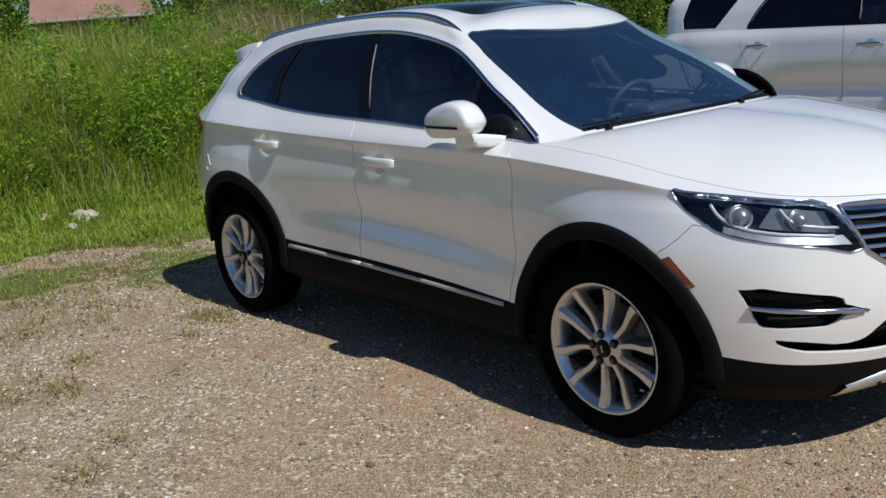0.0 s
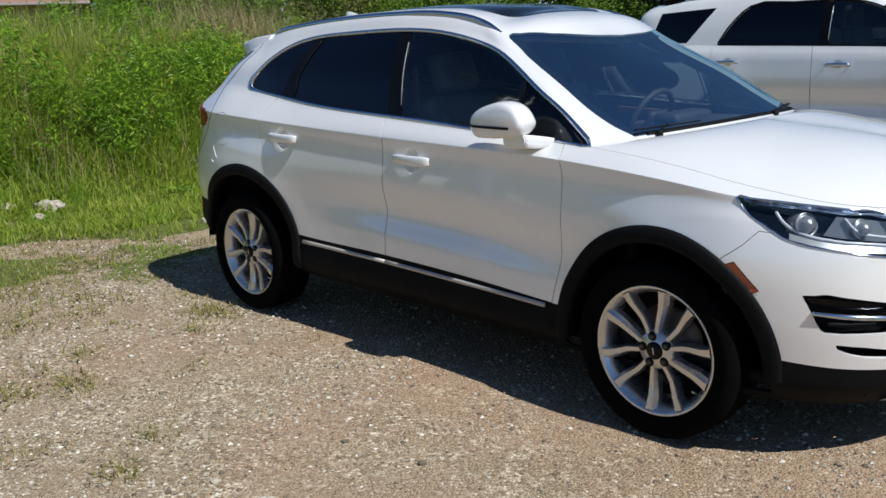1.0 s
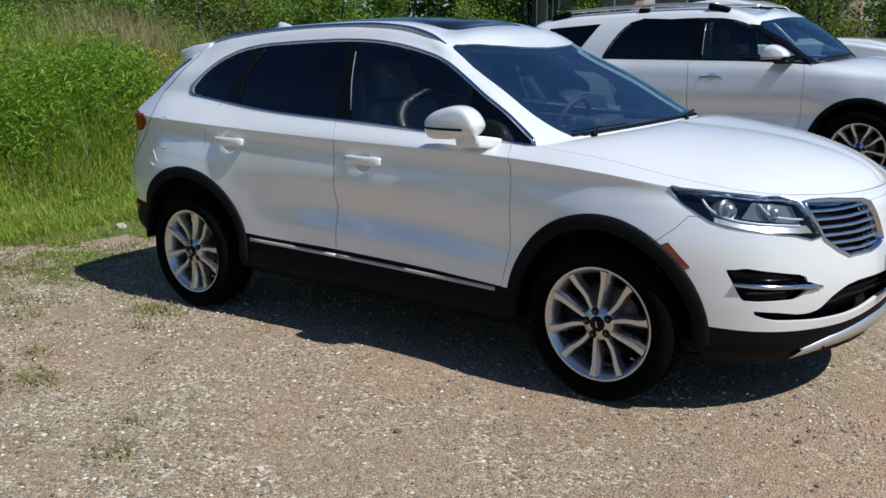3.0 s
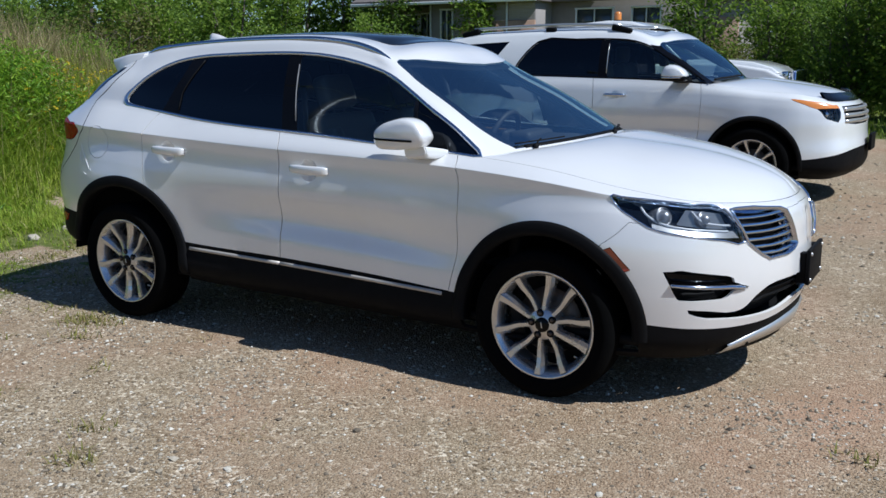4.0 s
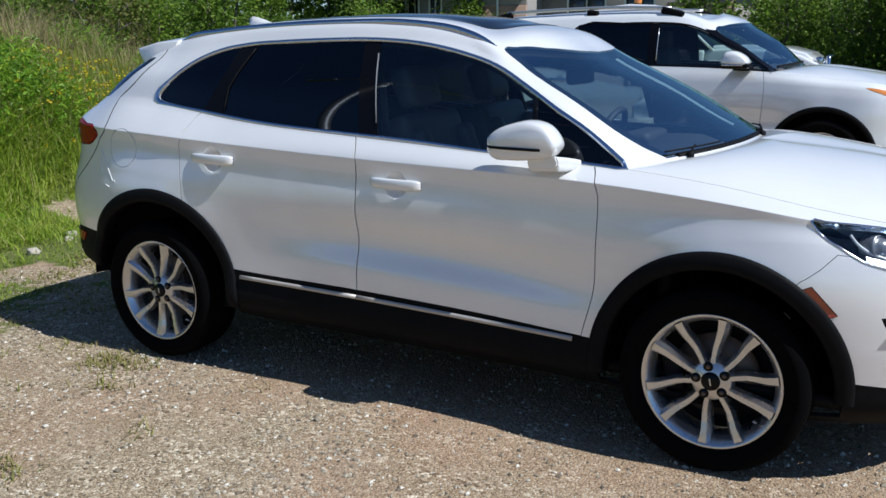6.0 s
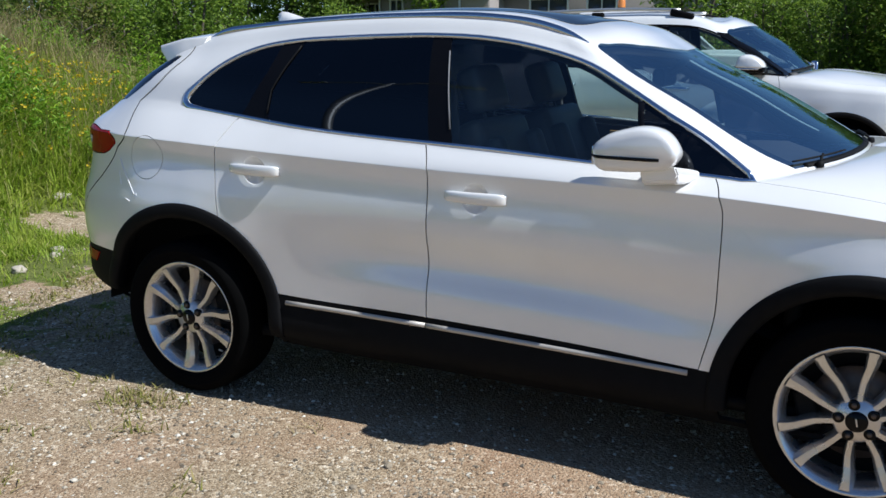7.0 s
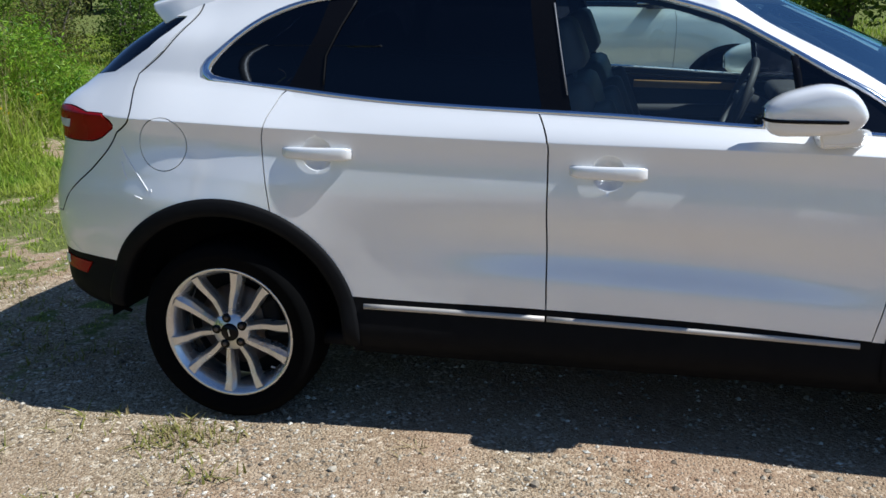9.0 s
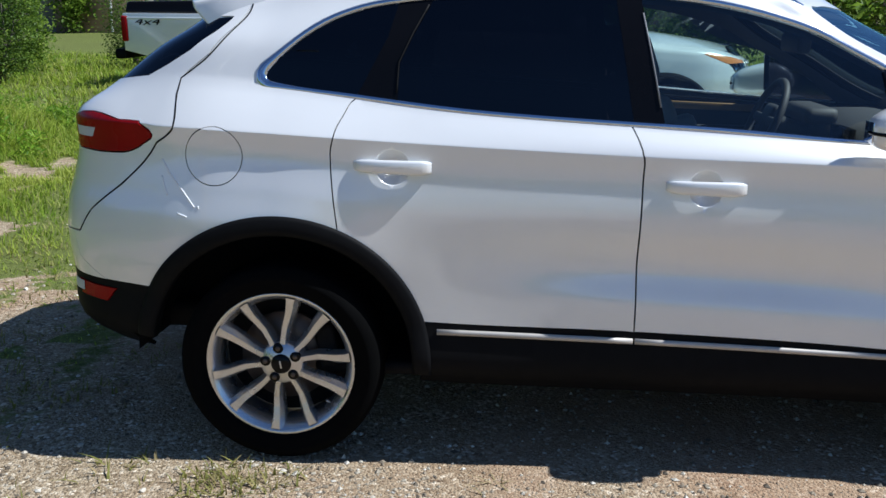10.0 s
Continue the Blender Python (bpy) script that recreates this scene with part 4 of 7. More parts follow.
bmesh.ops.bevel(bm, geom=[e for e in bm.edges if len(e.link_faces) == 2 and e.calc_face_angle(0) > radians(25)], offset=.007, segments=2, affect="EDGES", profile=.6)
sharpen(bm, 50)
part("roof_spoiler", bm, PAINT, tailgate, "white roof spoiler")
# antenna fin
bm = bmesh.new()
prev = None
for x, h, w in ((-1.44, .075, .006), (-1.42, .084, .010), (-1.385, .076, .016), (-1.33, .056, .024), (-1.28, .034, .030), (-1.23, .010, .030), (-1.21, .0, .02)):
    base = 1.583 + (x + 1.4) * .09
    ring = [bm.verts.new(p) for p in ((x, -w * 1.4, base - .01), (x, -w, base + h * .6), (x, 0, base + h), (x, w, base + h * .6), (x, w * 1.4, base - .01))]
    if prev:
        for k in range(4):
            bm.faces.new((prev[k], prev[k + 1], ring[k + 1], ring[k]))
    else:
        bm.faces.new(ring)
    prev = ring
bmesh.ops.recalc_face_normals(bm, faces=bm.faces[:])
part("antenna_fin", bm, PAINT, car, "white shark-fin antenna")

# door mirrors
for side in (-1, 1):
    m = thing("door_mirror", "", "")
    m.parent = doors[side, "f"]
    bm = bmesh.new()
    rings = []
    # outline seen from the side, then its size from the door outwards
    line = spline_pts([(.470, 0, 1.150), (.474, 0, 1.112), (.492, 0, 1.093), (.560, 0, 1.086), (.650, 0, 1.091), (.735, 0, 1.110), (.760, 0, 1.148), (.748, 0, 1.182), (.712, 0, 1.222), (.655, 0, 1.239), (.572, 0, 1.227), (.502, 0, 1.199), (.472, 0, 1.170), (.468, 0, 1.148)], 3)[:-1]
    n = len(line)
    for y, k, back in ((.825, .50, .10), (.831, .74, .04), (.842, .90, .012), (.862, .99, 0), (.890, 1.0, 0), (.914, .975, .003), (.930, .93, .012), (.941, .83, .034), (.947, .62, .08)):
        ring = []
        for q in line:
            px = .764 - (.764 - q[0]) * (.294 - back) / .294 - (1 - k) * .05
            ring.append(bm.verts.new((px, side * y, 1.150 + (q[2] - 1.150) * k)))
        rings.append(ring)
    for p, q in zip(rings, rings[1:]):
        for k in range(n):
            bm.faces.new((p[k], p[(k + 1) % n], q[(k + 1) % n], q[k]))
    bm.faces.new(rings[0])
    bm.faces.new(rings[-1])
    bmesh.ops.recalc_face_normals(bm, faces=bm.faces[:])
    part("mirror_housing", bm, PAINT, m, "white mirror housing")
    pts = [(.468, .885, 1.139), (.474, .916, 1.139), (.490, .936, 1.138), (.54, .947, 1.137), (.62, .9495, 1.136), (.68, .947, 1.135), (.70, .943, 1.135)]
    part("indicator_strip", tube_bm([(p[0], side * p[1], p[2]) for p in spline_pts(pts, 4)], .0075, 6, flat=.8), PIANO, m, "thin dark indicator strip")
    bm = bmesh.new()
    prev = None
    for y, x0, x1, z0, z1 in ((.775, .640, .80, 1.040, 1.085), (.80, .636, .785, 1.040, 1.092), (.84, .638, .765, 1.042, 1.100), (.89, .640, .750, 1.046, 1.108), (.908, .640, .745, 1.058, 1.112)):
        ring = [bm.verts.new((x, side * y, z)) for x, z in ((x0, z0), (x1, z0 + .006), (x1 + .012, (z0 + z1) / 2), (x1, z1), (x0, z1), (x0 - .008, (z0 + z1) / 2))]
        if prev:
            for k in range(6):
                bm.faces.new((prev[k], prev[(k + 1) % 6], ring[(k + 1) % 6], ring[k]))
        prev = ring
    bm.faces.new(prev)
    bmesh.ops.recalc_face_normals(bm, faces=bm.faces[:])
    bmesh.ops.bevel(bm, geom=[e for e in bm.edges if len(e.link_faces) == 2 and e.calc_face_angle(0) > radians(35)], offset=.005, segments=2, affect="EDGES")
    sharpen(bm, 50)
    part("mirror_foot", bm, PAINT, m, "white mirror foot")
    glass_b = box_bm((.004, .065, .06), (.4705, side * .880, 1.140), .001)
    part("mirror_glass", glass_b, CHROME, m)

# wheels
for ax in (REAR_AXLE, FRONT_AXLE):
    for side in (-1, 1):
        wheel_parts((ax, side * .80, .338), side, .342, .248, .235, car, turn=-.21 if ax > 0 else -.17)

# floor and underside
part("floor_pan", box_bm((3.1, 1.62, .05), (.30, 0, .30), .02), DARK, car)
part("engine_cover", box_bm((.75, 1.0, .38), (1.6, 0, .60), .05), DARK, car)
part("firewall", box_bm((.06, 1.45, .75), (1.12, 0, .66), .02), DARK, car)
part("front_subframe", box_bm((.70, 1.3, .06), (1.68, 0, .28), .02), DARK, car)
# added plate that keeps a sunlit patch out of the shadow under the nose
part("nose_sun_block", box_bm((.20, .90, .03), (2.05, 0, .262), .01), DARK, car)
part("splash_shield", box_bm((.42, 1.16, .03), (1.84, 0, .26), .01), DARK, car)
# added box that blocks light from behind and darkens under the rear bumper
part("rear_shade_box", box_bm((.30, 1.2, .10), (-1.84, 0, .40), .03), DARK, car)
part("load_floor", box_bm((1.0, 1.2, .05), (-1.65, 0, .72), .02), DARK, car)


# ---- lamps, grille and front trim ----
def on_body(uz, out=0.0, side=-1, vlo=1.0, vhi=8.0, loft=None):
    loft = loft or body
    uv = loft.find(uz, "uz", vlo=vlo, vhi=vhi)
    p = loft.at(uv[:, 0], uv[:, 1]) + loft.normal(uv[:, 0], uv[:, 1]) * out
    return [(a[0], side * a[1], a[2]) for a in p]


LED = plain("led_light_guide", (0.50, 0.52, 0.55), 0.25, grain=0.02)
LAMP_GREY = plain("lamp_bezel_grey", (0.30, 0.31, 0.33), 0.3, metal=0.6)
BOWL = plain("lamp_bowl_grey", (0.035, 0.037, 0.042), 0.3, metal=0.3)
for side in (-1, 1):
    lamp = thing("headlamp", "", "")
    lamp.parent = car
    bs.panel("lens", lamp_ids, LENS, lamp, side, gap=.001, depth=.01, out=.001, label="clear headlamp lens").visible_shadow = False
    bs.panel("lamp_bowl", lamp_ids, BOWL, lamp, side, gap=-.02, depth=0, out=-.075)
    strip("lamp_surround", body, headlamp, .007, CHROME, lamp, side, out=.002, sink=.02, flip=True, crown=.002, label="chrome headlamp surround")
    for u, z, r, deep in ((10.62, .866, .036, -.03), (11.18, .852, .030, -.035)):
        c = on_body([(u, z)], deep, side)[0]
        n = body.normal(*body.find([(u, z)], "uz", vlo=3).T)[0]
        way = Vector((n[0], side * n[1], n[2])).lerp(Vector((1, 0, 0)), .5).normalized()
        bm = lathe_bm([(0, .030), (r * .4, .027), (r * .75, .015), (r * .9, 0), (r * 1.0, 0), (r * 1.12, .004), (r * 1.2, -.004), (r * 1.25, -.05)], 28, "x")
        bm.transform(Matrix.Translation(c) @ way.to_track_quat("X", "Z").to_matrix().to_4x4())
        part("projector", bm, LAMP_GREY, lamp, "round projector lens")
    part("light_guide", tube_bm(on_body(rounded([(10.30, .898), (10.38, .872), (10.50, .845), (10.66, .826), (10.9, .812), (11.2, .800), (11.45, .790)], 5, False), -.022, side, 3), .0055, 8), LED, lamp, "white light guide")
    part("light_guide", tube_bm(on_body(rounded([(11.02, .882), (11.12, .845), (11.3, .825), (11.5, .815)], 5, False), -.024, side, 3), .005, 8), LED, lamp, "white light guide")
    up_e = on_body(rounded([(10.45, .835), (10.8, .81), (11.2, .795), (11.52, .79)], 5, False), -.022, side, 3)
    lo_e = on_body(rounded([(10.45, .812), (10.8, .788), (11.2, .770), (11.58, .757)], 5, False), -.012, side, 3)
    k = len(up_e)
    mesh_part("lamp_bezel", up_e + lo_e, [(i, i + 1, k + i + 1, k + i) for i in range(k - 1)], LAMP_GREY, lamp)
    up_e = on_body(rounded([(10.95, .895), (11.2, .885), (11.4, .87)], 5, False), -.03, side, 3)
    lo_e = on_body(rounded([(10.8, .835), (11.2, .815), (11.5, .80)], 5, False), -.045, side, 3)
    k = len(up_e)
    mesh_part("lamp_bezel", up_e + lo_e, [(i, i + 1, k + i + 1, k + i) for i in range(k - 1)], LAMP_GREY, lamp)

    grille = thing("wing_grille", "", "")
    grille.parent = car
    bs.panel("grille_back", grille_ids, DARK, grille, side, gap=-.02, depth=0, out=-.07)
    strip("grille_surround", body, grille_o, .010, CHROME, grille, side, out=.006, sink=.05, flip=True, crown=.003, label="chrome grille surround")
    for z in (.846, .812, .778, .744, .710, .678):
        u0 = np.interp(-z, [-.876, -.735, -.69, -.655], [11.43, 11.70, 11.86, 12.03])
        u1 = np.interp(-z, [-.838, -.685, -.655], [12.39, 12.56, 12.48]) if z < .838 else 12.34
        zz = [(u, z - .006 * math.sin(math.pi * (u - u0) / (u1 - u0))) for u in np.linspace(u0 + .02, u1 - .02, 14)]
        a, b = on_body([(u, q + .0055) for u, q in zz], -.012, side, 3), on_body([(u, q - .0055) for u, q in zz], -.004, side, 3)
        c, d = on_body([(u, q - .008) for u, q in zz], -.014, side, 3), on_body([(u, q + .002) for u, q in zz], -.04, side, 3)
        k = len(a)
        mesh_part("grille_slat", a + b + c + d, [(r * k + i, r * k + i + 1, (r + 1) * k + i + 1, (r + 1) * k + i) for r in range(3) for i in range(k - 1)], CHROME, grille)
    fogl = thing("fog_lamp", "", "")
    fogl.parent = car
    bs.panel("fog_recess", fog_ids, DARK, fogl, side, gap=-.01, depth=0, out=-.05)
    a = on_body(rounded([(10.63, .622), (10.95, .616), (11.25, .600), (11.42, .572)], 4, False), -.012, side)
    b = on_body(rounded([(10.72, .586), (10.95, .574), (11.25, .566), (11.42, .560)], 4, False), -.020, side)
    k = len(a)
    mesh_part("fog_lens", a + b, [(i, i + 1, k + i + 1, k + i) for i in range(k - 1)], PIANO, fogl)
    bar = rounded([(10.70, .574), (10.95, .566), (11.25, .560), (11.5, .551), (11.66, .540)], 5, False)
    k = len(bar)
    part("chrome_bar", tube_bm(on_body(bar, .004, side), [.0125 * min(1, .75 + i / k) if i < k * .8 else .0125 * (1 - (i - k * .8) / (k * .25)) for i in range(k)], 10, flat=.8), CHROME, fogl, "chrome fog lamp bar")
    part("lower_vane", tube_bm(on_body(rounded([(10.86, .525), (11.05, .522), (11.3, .522)], 5, False), -.03, side), .008, 6), DARK, fogl)
    # centre badge half frame
    part("badge_frame", tube_bm([(2.296, side * .012, .845), (2.306, side * .030, .835), (2.318, side * .034, .77), (2.322, side * .030, .70), (2.318, side * .012, .69)], .006, 8), CHROME, grille)

bs.panel("intake_back", lower, DARK, car, both=True, gap=-.01, depth=0, out=-.06)
for z in (.49, .455):
    u0 = 11.85 if z > .47 else 11.7
    pts = [on_body([(u, z + (.012 if u > 12 else 0))], -.03, -1)[0] for u in np.linspace(u0, 13, 16)]
    part("intake_bar", tube_bm(pts + [(p[0], -p[1], p[2]) for p in pts[-2::-1]], .009, 6, flat=.7), CLAD, car)
pts = on_body(rounded([(11.5, .236), (11.8, .252), (12.2, .268), (12.6, .280), (13, .284)], 6, False), .012, -1, 0, 3)
pts2 = on_body(rounded([(11.6, .270), (11.9, .300), (12.2, .320), (12.6, .342), (13, .350)], 6, False), .010, -1, 0, 3)
row1, row2 = pts + [(p[0], -p[1], p[2]) for p in pts[-2::-1]], pts2 + [(p[0], -p[1], p[2]) for p in pts2[-2::-1]]
row0 = [(p[0] - .06, p[1] * .97, p[2] - .012) for p in row1]
k = len(row1)
mesh_part("skid_plate", row0 + row1 + row2 + [(p[0] - .03, p[1] * .98, p[2] + .008) for p in row2], [(r * k + i, r * k + i + 1, (r + 1) * k + i + 1, (r + 1) * k + i) for r in range(3) for i in range(k - 1)], SATIN, car, "satin silver skid plate")
plate = thing("plate_bracket", "black plastic plate holder", "")
plate.parent = car
bm = box_bm((.018, .33, .165), (2.335, 0, .565), .006)
box_bm((.05, .30, .03), (2.305, 0, .50), .005, bm=bm)
box_bm((.04, .05, .12), (2.305, -.13, .57), .005, bm=bm)
box_bm((.04, .05, .12), (2.305, .13, .57), .005, bm=bm)
part("holder", bm, CLAD, plate)
for y in (-.14, .14):
    for z in (.505, .625):
        part("bolt", lathe_bm([(0, .006), (.006, .006), (.009, .0)], 10, "x", at=(2.344, y, z)), SATIN, plate)
# tail lamp reversing window
for side in (-1, 1):
    a = on_body([(u, 1.100) for u in np.linspace(1.95, 2.32, 6)], .004, side, 4, 7.6)
    b = on_body([(u, 1.068) for u in np.linspace(1.95, 2.26, 6)], .004, side, 4, 7.6)
    mesh_part("reversing_lens", a + b, [(i, i + 1, 7 + i, 6 + i) for i in range(5)], LED, tailgate, "clear reversing lens")
    a = on_body([(u, .566 + (2.3 - u) * .01) for u in np.linspace(1.9, 2.12, 5)], .006, side, 1, 3)
    b = on_body([(u, .535) for u in np.linspace(1.9, 2.12, 5)], .006, side, 1, 3)
    mesh_part("reflector_lens", a + b, [(i, i + 1, 6 + i, 5 + i) for i in range(4)], LED, car)

# cowl and wipers
uv = [(u, .03) for u in np.linspace(57.8, 66, 30)]
for side in (-1, 1):
    strip("cowl_panel", cabin, uv, .022, CLAD, car, side, out=.001, sink=.03, closed=False, crown=.002, flip=True)
WIPER = DARK
# black corner of the cowl, where the bonnet meets the far pillar
bm = bmesh.new()
low = [(1.215, .50, 1.100), (1.10, .64, 1.088), (1.00, .745, 1.072), (.965, .765, 1.066)]
high = [(1.165, .50, 1.112), (1.050, .64, 1.106), (.965, .728, 1.094), (.935, .750, 1.086)]
a, b, c = [[bm.verts.new((x - back, y - back, z + lift)) for x, y, z in line] for line, back, lift in ((low, 0, .004), (high, 0, 0), (high, .02, -.05))]
for i in range(3):
    bm.faces.new((a[i], a[i + 1], b[i + 1], b[i]))
    bm.faces.new((b[i], b[i + 1], c[i + 1], c[i]))
bmesh.ops.recalc_face_normals(bm, faces=bm.faces[:])
part("cowl_corner", bm, CLAD, car, "black plastic cowl corner")


def wiper(name, u0, u1, v0, v1, side, arm):
    w = thing(name, "", "")
    w.parent = car
    us = np.linspace(u0, u1, 12)
    vs = np.linspace(v0, v1, 12)
    p, n = cabin.at(us, vs), cabin.normal(us, vs)
    pts = [(a[0], side * a[1], a[2]) for a in p + n * .010]
    part("blade", tube_bm(pts, .0042, 6, flat=.8), WIPER, w)
    q = cabin.at([arm], [.02])[0] + cabin.normal([arm], [.02])[0] * .008
    mid = pts[6]
    base = (q[0], side * q[1], q[2])
    part("arm", tube_bm([base, ((base[0] + mid[0]) / 2, (base[1] + mid[1]) / 2, (base[2] + mid[2]) / 2 + .010), (mid[0], mid[1], mid[2] + .006)], .0045, 6), WIPER, w)
    part("pivot", lathe_bm([(0, .012), (.011, .010), (.014, 0), (.014, -.02)], 14, "z", at=base), WIPER, w)


wiper("wiper", 57.2, 61.5, .12, .10, -1, 58.6)
wiper("wiper", 64.0, 60.0, .07, .12, 1, 64.5)

# ---- cabin ----
def seat(x, y, wide, name="seat", rear=False):
    s = thing(name, "", "")
    s.parent = car
    lean = Matrix.Rotation(radians(-20), 4, "Y")
    bm = box_bm((.50, wide, .17), (x + .28, y, .58), .05, 3)
    for d in (-1, 1):
        if not rear:
            box_bm((.46, .09, .12), (x + .28, y + d * (wide / 2 - .04), .65), .04, 3, bm)
    part("cushion", bm, LEATHER, s)
    at = Vector((x, y, .62))
    bm = box_bm((.14, wide, .62), (0, 0, .31), .05, 3)
    for d in (-1, 1):
        if not rear:
            box_bm((.15, .08, .46), (.05, d * (wide / 2 - .05), .30), .035, 3, bm)
    bm.transform(Matrix.Translation(at) @ lean)
    part("backrest", bm, LEATHER, s)
    for d in ((0,) if not rear else (-.4, .4)):
        bm = box_bm((.11, .26, .19), (.02, d, .74), .045, 3)
        for e in (-.05, .05):
            box_bm((.012, .012, .10), (.01, d + e, .63), .003, 1, bm)
        bm.transform(Matrix.Translation(at) @ lean)
        part("headrest", bm, LEATHER, s)


seat(.07, -.37, .50)
seat(.07, .37, .50)
seat(-.83, 0, 1.22, "rear_bench", True)
dash = thing("dashboard", "dark dashboard", "")
dash.parent = car
bm = bmesh.new()
prev = None
for y in np.linspace(-.70, .70, 17):
    hump = .05 * math.exp(-((y - .37) / .2) ** 2)
    f = abs(y) / .7
    ring = [bm.verts.new((x, y, z)) for x, z in ((1.14 - .18 * f * f, 1.055 - .03 * f), (.98 - .06 * f, 1.065 + hump * .6 - .02 * f), (.80, 1.045 + hump - .02 * f), (.70, .99 + hump), (.68, .93), (.74, .84), (.78, .60), (1.1, .50))]
    if prev:
        for k in range(7):
            bm.faces.new((prev[k], prev[k + 1], ring[k + 1], ring[k]))
    prev = ring
bmesh.ops.recalc_face_normals(bm, faces=bm.faces[:])
part("dash_pad", bm, CABIN_DARK, dash)
part("console", box_bm((.95, .26, .30), (.33, 0, .60), .05), CABIN_DARK, dash)
part("screen", box_bm((.02, .24, .16), (.705, 0, .97), .006), PIANO, dash)
part("instrument_hood", box_bm((.14, .34, .07), (.69, .37, 1.06), .03), CABIN_DARK, dash)
st = thing("steering_wheel", "dark leather steering wheel", "")
st.parent = car
tilt = Matrix.Translation((.50, .37, 1.03)) @ Matrix.Rotation(radians(-68), 4, "Y")
pts = [(.172 * math.cos(a), .172 * math.sin(a), 0) for a in np.linspace(0, 2 * math.pi, 41)]
bm = tube_bm(pts, .016, 10, caps=False)
bm.transform(tilt)
part("rim", bm, CABIN_DARK, st)
bm = box_bm((.17, .15, .05), (-.01, 0, -.02), .03, 3)
box_bm((.04, .36, .02), (0, 0, -.005), .008, 2, bm)
box_bm((.18, .05, .02), (-.09, 0, -.005), .008, 2, bm)
bm.transform(tilt)
part("hub", bm, CABIN_DARK, st)
part("column", tube_bm([(.53, .37, 1.02), (.76, .37, .93)], .04, 12), CABIN_DARK, st)
mir = thing("rear_view_mirror", "dark rear-view mirror", "")
mir.parent = car
bm = box_bm((.05, .25, .075), (.49, 0, 1.365), .022, 3)
part("mirror_case", bm, CABIN_DARK, mir)
part("mirror_stem", tube_bm([(.51, 0, 1.38), (.575, 0, 1.435)], .016, 10), CABIN_DARK, mir)
for side in (-1, 1):
    part("door_armrest", box_bm((.75, .07, .06), (.25, side * .70, .93), .025, 3), CABIN_DARK, doors[side, "f"])
    part("wood_inlay", box_bm((.50, .014, .035), (.30, side * .738, 1.045), .005, 2, rot=Matrix.Rotation(radians(2), 4, "Y")), WOOD, doors[side, "f"], "wood inlay on the door trim")
    part("seat_belt", tube_bm(spline_pts([(-.20, side * .60, 1.36), (-.17, side * .62, 1.1), (-.14, side * .63, .75)], 6), .022, 6, flat=.15, up=(0, 1, 0)), LEATHER, car, "grey seat belt")


# ---- the larger white sport utility vehicle ----
PLAN_B = np.array([(-2.60, 0), (-2.58, .5), (-2.48, .86), (-2.1, .965), (-1.43, .985), (-.9, .98), (-.3, .975), (.35, .975), (.85, .98), (1.43, .985), (1.92, .945), (2.18, .82), (2.36, .45), (2.42, 0)])
B_ROWS = [
    plan_ring(PLAN_B, [.1] * 9 + [.1, .12, .14, .16, .16], [.36] * 5 + [.34] * 4 + [.28, .26, .25, .25, .25]),
    plan_ring(PLAN_B, [.02] * 5 + [.02] * 4 + [.01, .01, .02, .03, .03], [.46] * 5 + [.42] * 4 + [.38, .36, .34, .34, .34]),
    plan_ring(PLAN_B, [.01] * 5 + [.02] * 4 + [.0, .0, .0, .0, .0], [.58] * 5 + [.54] * 4 + [.52, .46, .50, .56, .58]),
    plan_ring(PLAN_B, [.01] * 4 + [.0] + [.05] * 4 + [.0, .01, .02, .02, .02], [.72] * 5 + [.68] * 4 + [.68, .66, .66, .68, .70]),
    plan_ring(PLAN_B, [.02] * 4 + [.015] + [.035] * 4 + [.015, .02, .03, .03, .03], [.90] * 5 + [.88] * 4 + [.88, .86, .84, .84, .84]),
    plan_ring(PLAN_B, [.03] * 4 + [.03] + [.045] * 4 + [.035, .04, .05, .05, .05], [1.05] * 5 + [1.04] * 4 + [1.02, .98, .95, .94, .94]),
    plan_ring(PLAN_B, [.05] * 5 + [.06] * 4 + [.06, .07, .08, .09, .10], [1.18] * 5 + [1.165, 1.155, 1.145, 1.13, 1.09, 1.05, 1.01, 1.0, 1.0]),
    plan_ring(PLAN_B, [.10] * 5 + [.10] * 4 + [.13, .14, .16, .18, .18], [1.27, 1.27, 1.27, 1.28, 1.275, 1.265, 1.25, 1.235, 1.205, 1.14, 1.095, 1.06, 1.05, 1.05]),
]
body_b = Loft(B_ROWS)
TOP_B = np.array([(-2.50, 0, 1.60), (-2.48, .45, 1.60), (-2.38, .72, 1.60), (-2.0, .75, 1.64), (-1.4, .745, 1.665), (-.8, .74, 1.675), (-.3, .735, 1.675), (.0, .73, 1.66), (.14, .725, 1.635), (.32, .70, 1.595), (.49, .46, 1.632), (.54, 0, 1.648)])
EDGE_B = np.array([(-2.44, 0, 1.69), (-2.42, .42, 1.69), (-2.32, .66, 1.67), (-2.0, .69, 1.715), (-1.4, .69, 1.745), (-.8, .685, 1.757), (-.3, .68, 1.755), (.0, .675, 1.737), (.12, .665, 1.712), (.26, .63, 1.675), (.38, .40, 1.708), (.42, 0, 1.722)])
IN_B = EDGE_B * np.array([.93, .6, 1]) + np.array([-.05, 0, .035])
IN_B[0, 0], IN_B[-1, 0] = -2.3, .28
MID_B = EDGE_B * np.array([.85, 0, 1]) + np.array([-.1, 0, .05])
MID_B[:, 2] = np.maximum(MID_B[:, 2], 1.76)
COWL_B = np.array([(.93, .885, 1.195), (1.02, .55, 1.215), (1.10, 0, 1.235)])
